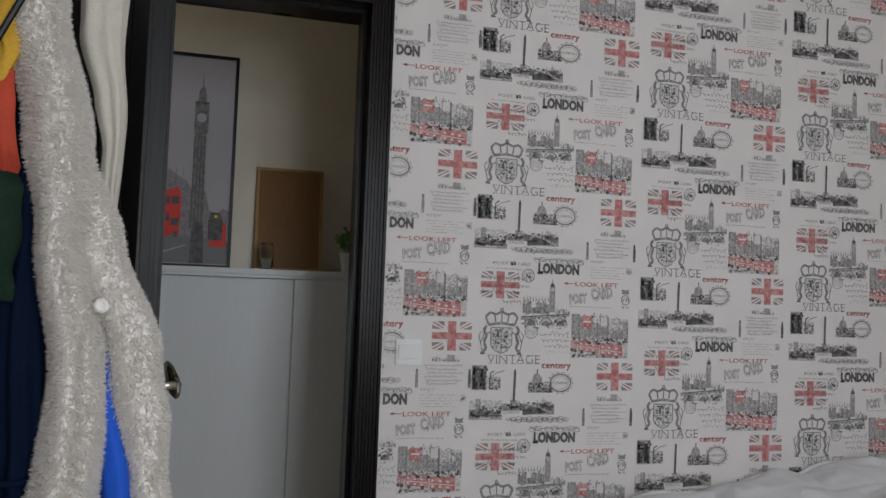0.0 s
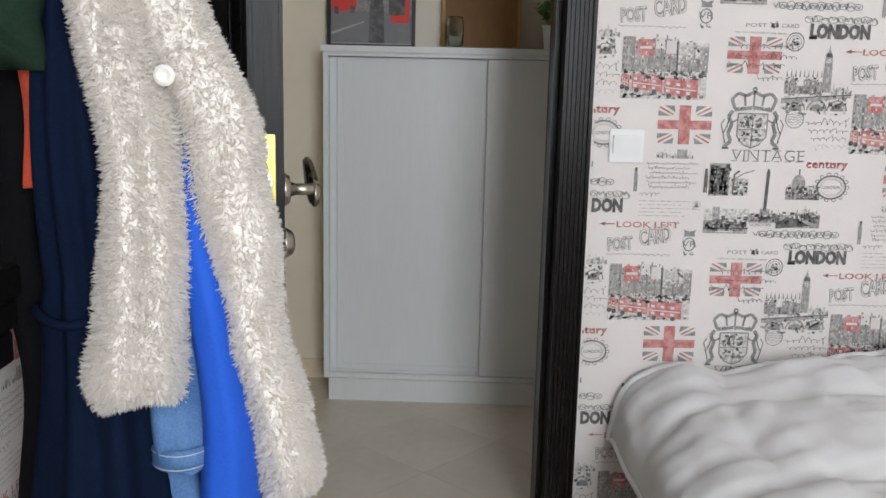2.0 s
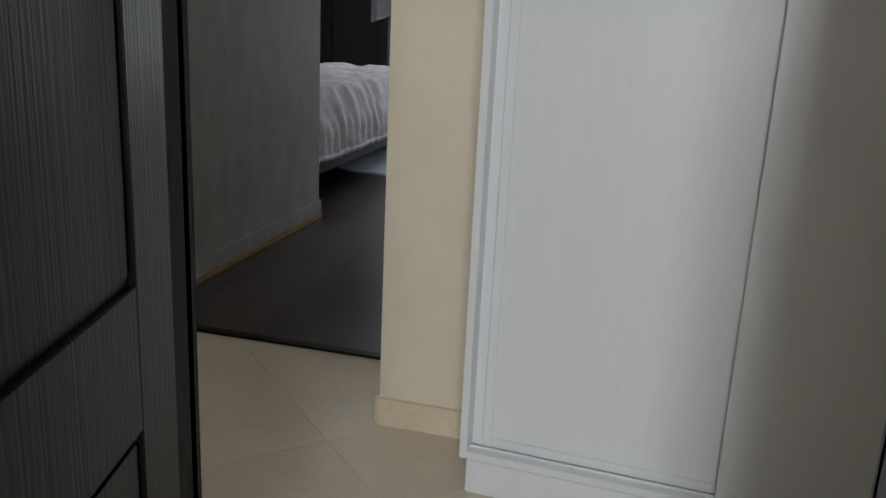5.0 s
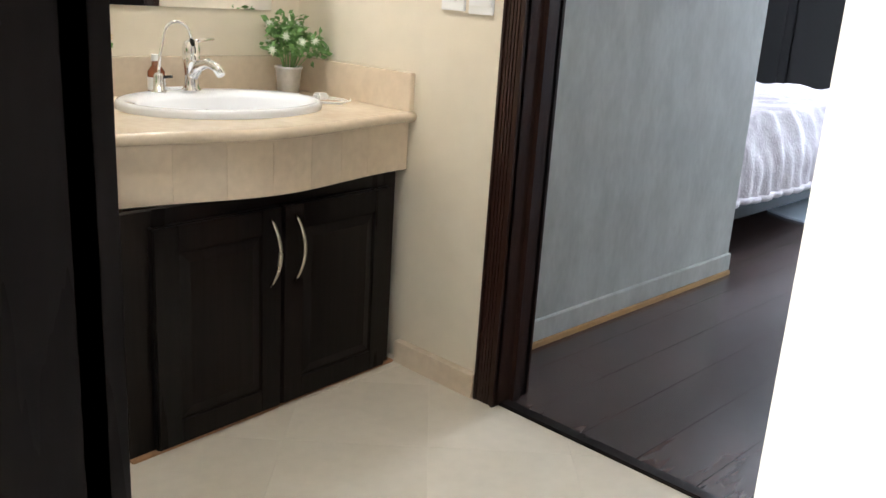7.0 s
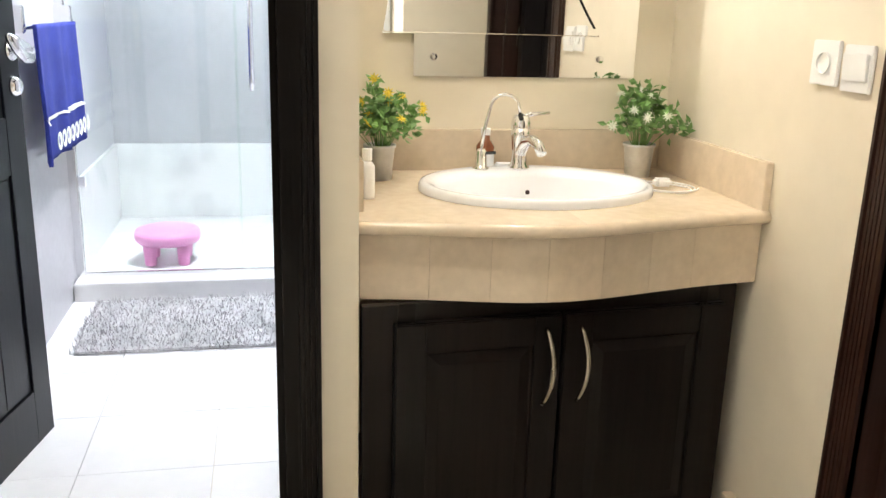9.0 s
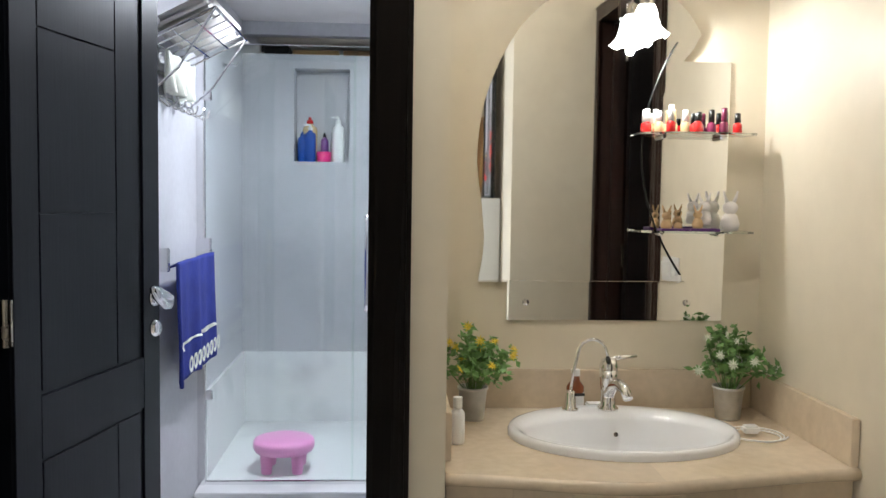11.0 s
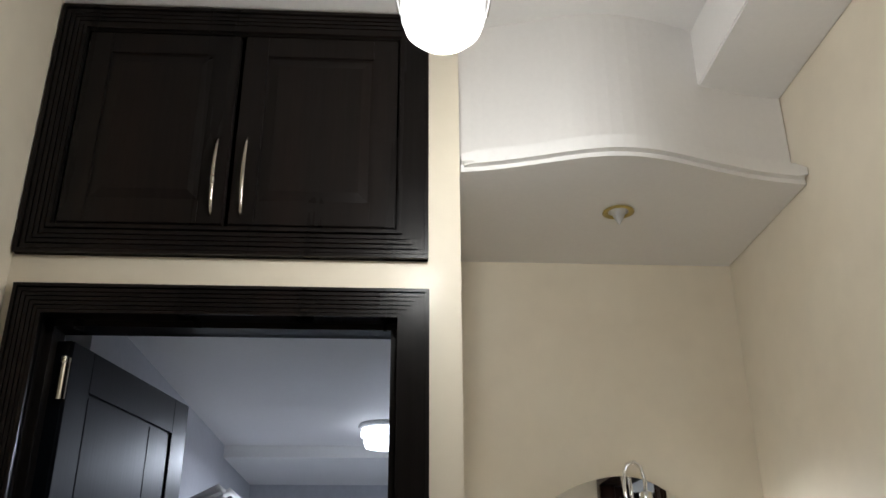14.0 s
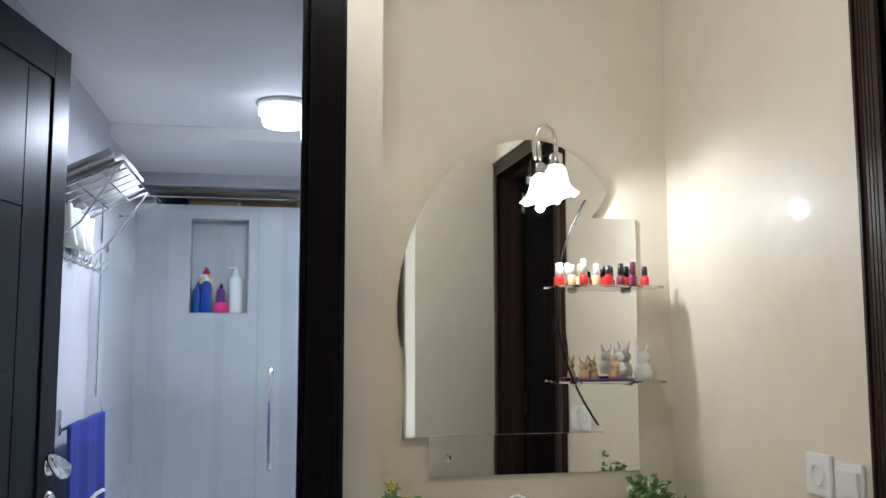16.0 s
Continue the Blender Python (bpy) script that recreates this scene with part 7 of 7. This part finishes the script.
# second flag, letter, two little figures
flag(0.073, 0.203, -0.412, -0.320)
skyline(0.075, 0.165, -0.447, 0.006, 0.016, 0.012, "soft"), quad("photo", 0.125, 0.150, -0.447, -0.425)
for k in range(6):
    hand("grey", 0.052 + 0.004 * (k % 3), 0.180 - 0.02 * (k % 2), -0.462 - 0.0115 * k, 0.009, 0.0009)
hand("grey", 0.04, 0.09, -0.538, 0.014, 0.001)
for u, lay in ((0.028, "grey"), (0.200, "dark")):
    quad(lay, u - 0.004, u + 0.005, -0.515, -0.486), quad(lay, u - 0.003, u + 0.0035, -0.486, -0.478), quad("dark", u - 0.003, u + 0.003, -0.478, -0.470), quad(lay, u - 0.004, u - 0.0005, -0.528, -0.515), quad(lay, u + 0.001, u + 0.0045, -0.528, -0.515)
quad("soft", 0.172, 0.192, -0.026, -0.004), specks(0.174, 0.190, -0.024, -0.006, 12, 0.005, ("grey", "pale"))
for k in range(5):
    line("soft", [(0.04, -0.006 - 0.009 * k), (0.165 - 0.02 * (k % 2), -0.006 - 0.009 * k)], 0.0022)
for key, rows in quads.items():
    bm = bmesh.new()
    for pts in rows:
        bm.faces.new([bm.verts.new((p, 0, q)) for p, q in pts])
    layers[key].append(bm)
tile = {}
for key, bms in layers.items():
    bm = merged(*bms)
    bm.verts.index_update()
    tile[key] = ([tuple(v.co) for v in bm.verts], [tuple(v.index for v in f.verts) for f in bm.faces])
    bm.free()


def paper_print(parent, m, spans, z_lo, z_hi, keep):
    """Prints the strips on a wall: m takes strip measures to the wall, keep says which places lie on it."""
    for depth, (key, mt) in enumerate((("soft", INKSOFT), ("photo", INKPIC), ("grey", INKGREY), ("red", INKRED), ("pale", PAPERWHITE), ("dark", INKDARK))):
        verts, faces = [], []
        base_v, base_f = tile[key]
        for sx, sz in spans:
            k0 = math.floor((z_lo - sz) / PER) - 1
            for k in range(k0, k0 + int((z_hi - z_lo) / PER) + 4):
                pts = [(x + sx, -0.0012 - 0.0003 * depth, z + sz + k * PER) for x, _, z in base_v]
                used = [f for f in base_f if all(keep(pts[i][0], pts[i][2]) for i in f)]
                ids = {}
                for f in used:
                    for i in f:
                        if i not in ids:
                            ids[i] = len(verts)
                            verts.append(tuple(m @ Vector(pts[i])))
                    faces.append(tuple(ids[i] for i in f))
        me = bpy.data.meshes.new("print")
        me.from_pydata(verts, [], faces)
        me.materials.append(mt)
        ob = new("print", me)
        ob.parent = parent
        tagged(ob, kind="stuff")


offsets = [(0.085, 0.918), (0.653, 0.796), (1.239, 1.099), (1.834, 1.0), (2.41, 0.90), (-0.49, 1.02), (-1.06, 0.85)]
paper_print(wall_london, Matrix.Identity(4), offsets, 0.0, ZF, lambda x, z: 0.002 < z < ZF - 0.002 and ((0.001 < x < 2.598) or (-1.048 < x < DX0 - 0.075) or (-1.048 < x < 0 and z > DZ + 0.075)))
# the west wall faces +x; a strip's x runs along +y there
west = Matrix(((0, -1, 0, -1.05), (1, 0, 0, 0), (0, 0, 1, 0), (0, 0, 0, 1)))
paper_print(wall_west_bed, west, [(-0.30 - STEP * k, 1.02 + 0.13 * k) for k in range(6)], 0.0, ZF, lambda x, z: 0.002 < z < ZF - 0.002 and -3.8 < x < -0.002)

# ---- far bedroom ----
structure("baseboard_far", B((-2.13, -2.115, YN + 0.135, 3.46, 0.022, 0.095), bevel=0.003), GREYWALL, "grey painted baseboard of the textured wall", "baseboard")
structure("baseboard_far_strip", B((-2.13, -2.108, YN + 0.135, 3.46, 0.0, 0.0215), bevel=0.002), PALEWOOD, "raw yellowish wood strip under the baseboard", "trim")
fb = thing("far_bed", (-3.2, 5.0, 0), "low dark bed under a white fluffy throw", "bed")
part("frame", B((-4.10, -2.40, 3.70, 6.22, 0.09, 0.24), bevel=0.01), BLACKLAQ, fb)
for x in (-4.0, -2.50):
    for y in (3.80, 6.10):
        part("leg", B((x - 0.04, x + 0.04, y - 0.04, y + 0.04, 0, 0.09)), BLACKLAQ, fb)
part("mattress", B((-4.08, -2.42, 3.72, 6.20, 0.24, 0.54), bevel=0.04), DUVET, fb)
throw = thing("bed_throw", (-3.2, 5.0, 0.54), "white fluffy quilted throw with a ribbed hem over the far bed", "throw")
bm = bmesh.new()
NU, NV = 90, 130


def throw_point(u, v):
    """u from the wall side to the open side, which hangs over; v along the bed to its foot, which hangs over too."""
    over, foot = max(0.0, u - 0.80) / 0.20, max(0.0, v - 0.86) / 0.14
    x = -4.10 + 1.68 * min(u, 0.80) / 0.80 + 0.13 * math.sin(1.5 * over)
    y = 3.66 + 2.52 * min(v, 0.86) / 0.86 + 0.14 * math.sin(1.5 * foot)
    drop = max(over, foot) ** 1.3
    z = 0.60 - 0.37 * drop
    soft = 1.0 - 0.5 * over
    z += soft * (0.014 * abs(math.sin(17 * u)) * abs(math.sin(24 * v)) + 0.022 * noise.noise(Vector((x * 5, y * 5, 2))) + 0.009 * noise.noise(Vector((x * 22, y * 22, 5))))
    rib = 0.016 * abs(math.sin(math.pi * y / 0.115 + 2.5 * over)) * max(0.0, min(1.0, (over - 0.45) / 0.2))
    return Vector((x + rib + 0.012 * noise.noise(Vector((y * 9, z * 9, 1))), y, z - 0.3 * rib))


grid = [[bm.verts.new(throw_point(i / NU, j / NV)) for i in range(NU + 1)] for j in range(NV + 1)]
for j in range(NV):
    for i in range(NU):
        bm.faces.new((grid[j][i], grid[j][i + 1], grid[j + 1][i + 1], grid[j + 1][i]))
bmesh.ops.recalc_face_normals(bm, faces=bm.faces)
part("cloth", bm, THROW, throw, smooth=True)
part("hem", tube([throw_point(1, j / 120) for j in range(121)], 0.016, 8), THROW, throw, "rolled pale hem", True)
rug = thing("bedside_rug", (-1.9, 5.6, 0.004), "pale blue-grey rug beside the far bed", "rug")
part("weave", slab([(-2.56, 4.80), (-2.42, 4.725), (-2.2, 4.69), (-1.25, 4.62), (-1.22, 6.5), (-2.56, 6.5)], 0.004, 0.016, bevel=0.003), BLUERUG, rug)
ward = thing("wardrobe", (-3.6, 7.4, 0), "black wardrobe at the end of the far bedroom", "wardrobe")
part("body", B((-4.15, -3.05, 7.22, 7.58, 0, 2.4), bevel=0.005), BLACKLAQ, ward)
for x in (-4.13, -3.59):
    d = part("door", B((x, x + 0.52, 7.20, 7.219, 0.05, 2.36), bevel=0.003), BLACKLAQ, ward)
    part("panel", B((x + 0.07, x + 0.45, 7.192, 7.2005, 0.14, 2.26), bevel=0.004), BLACKLAQ, d)
robe = thing("hanging_robe", (-2.98, 7.10, 1.0), "pale grey robe hanging from the wardrobe corner", "robe")
part("cloth", draped(-3.19, -2.80, 7.10, 2.02, 0.93, CURTAIN, 5, 0.030, 44, 24, 0.010, 3, 0.16), CURTAIN, robe, smooth=True)
part("hanger", tube([(-3.15, 7.14, 2.0), (-3.0, 7.14, 2.08), (-3.0, 7.17, 2.16), (-3.08, 7.21, 2.18)], 0.006, 8), STEEL, robe)

# ---- floor pieces ----
def clipped(corners, limits):
    """Cuts a convex outline with half planes (a, b, c): a*x + b*y <= c."""
    poly = list(corners)
    for a, b, c in limits:
        out = []
        for p, q in zip(poly, poly[1:] + poly[:1]):
            dp, dq = a * p[0] + b * p[1] - c, a * q[0] + b * q[1] - c
            if dp <= 0:
                out.append(p)
            if (dp < 0 < dq) or (dq < 0 < dp):
                s = dp / (dp - dq)
                out.append((p[0] + (q[0] - p[0]) * s, p[1] + (q[1] - p[1]) * s))
        poly = out
        if len(poly) < 3:
            return []
    return poly


S = 0.354
half = (S - 0.0011) / math.sqrt(2)
diamond = [(half, 0), (0, half), (-half, 0), (0, -half)]
whole = None
for i in range(-16, 17):
    for j in range(-16, 17):
        # tile corners lie on x + y = 0.05 and y - x = 1.80, in steps of half a metre
        su, sv = 0.05 + 0.5006 * i + 0.2503, 1.80 + 0.5006 * j + 0.2503
        cx, cy = (su - sv) / 2, (su + sv) / 2
        if not (-2.9 < cx < 1.2 and -0.5 < cy < 2.0):
            continue
        south = 0.0 if cx > -1.2 else YS
        pts = [(cx + a, cy + b) for a, b in diamond]
        poly = clipped(pts, [(-1, 0, 2.90), (1, 0, 1.0), (0, -1, -south), (0, 1, YN + 0.004)])
        if len(poly) < 3:
            continue
        bm = slab([(x - cx, y - cy) for x, y in poly], -0.004, 0.004)
        ob = new("tile", mesh_of("tile", bm, TILE))
        ob.parent = hall_floor
        ob.location = (cx, cy, 0)

me = mesh_of("tile", B((0.001, 0.329, 0.001, 0.329, 0.0, 0.005)), BATHTILE)
for i in range(6):
    for j in range(7):
        ob = new("tile", me)
        ob.parent = bath_floor
        ob.location = (-2.39 - 0.33 * (i + 1), -0.085 + 0.33 * j - 0.06, 0.0065)

me = mesh_of("plank", B((0.0008, 0.1642, 0.0008, 1.1992, 0.0, 0.007), bevel=0.0), LAMINATE)
for i in range(31):
    for j in range(-1, 6):
        y = 1.75 + 1.2 * j + 0.4 * (i % 3)
        if y > 7.5:
            continue
        if y < 1.75:
            cut = new("plank", mesh_of("plank", B((0.0008, 0.1642, 0.0, y + 1.2 - 1.7505 - 0.0008, 0.0, 0.007)), LAMINATE)) if y + 1.2 > 1.80 else None
            if cut:
                cut.parent = far_floor
                cut.location = (-4.15 + 0.165 * i, 1.7505, -0.0035)
            continue
        ob = new("plank", me)
        ob.parent = far_floor
        ob.location = (-4.15 + 0.165 * i, y, -0.0035)
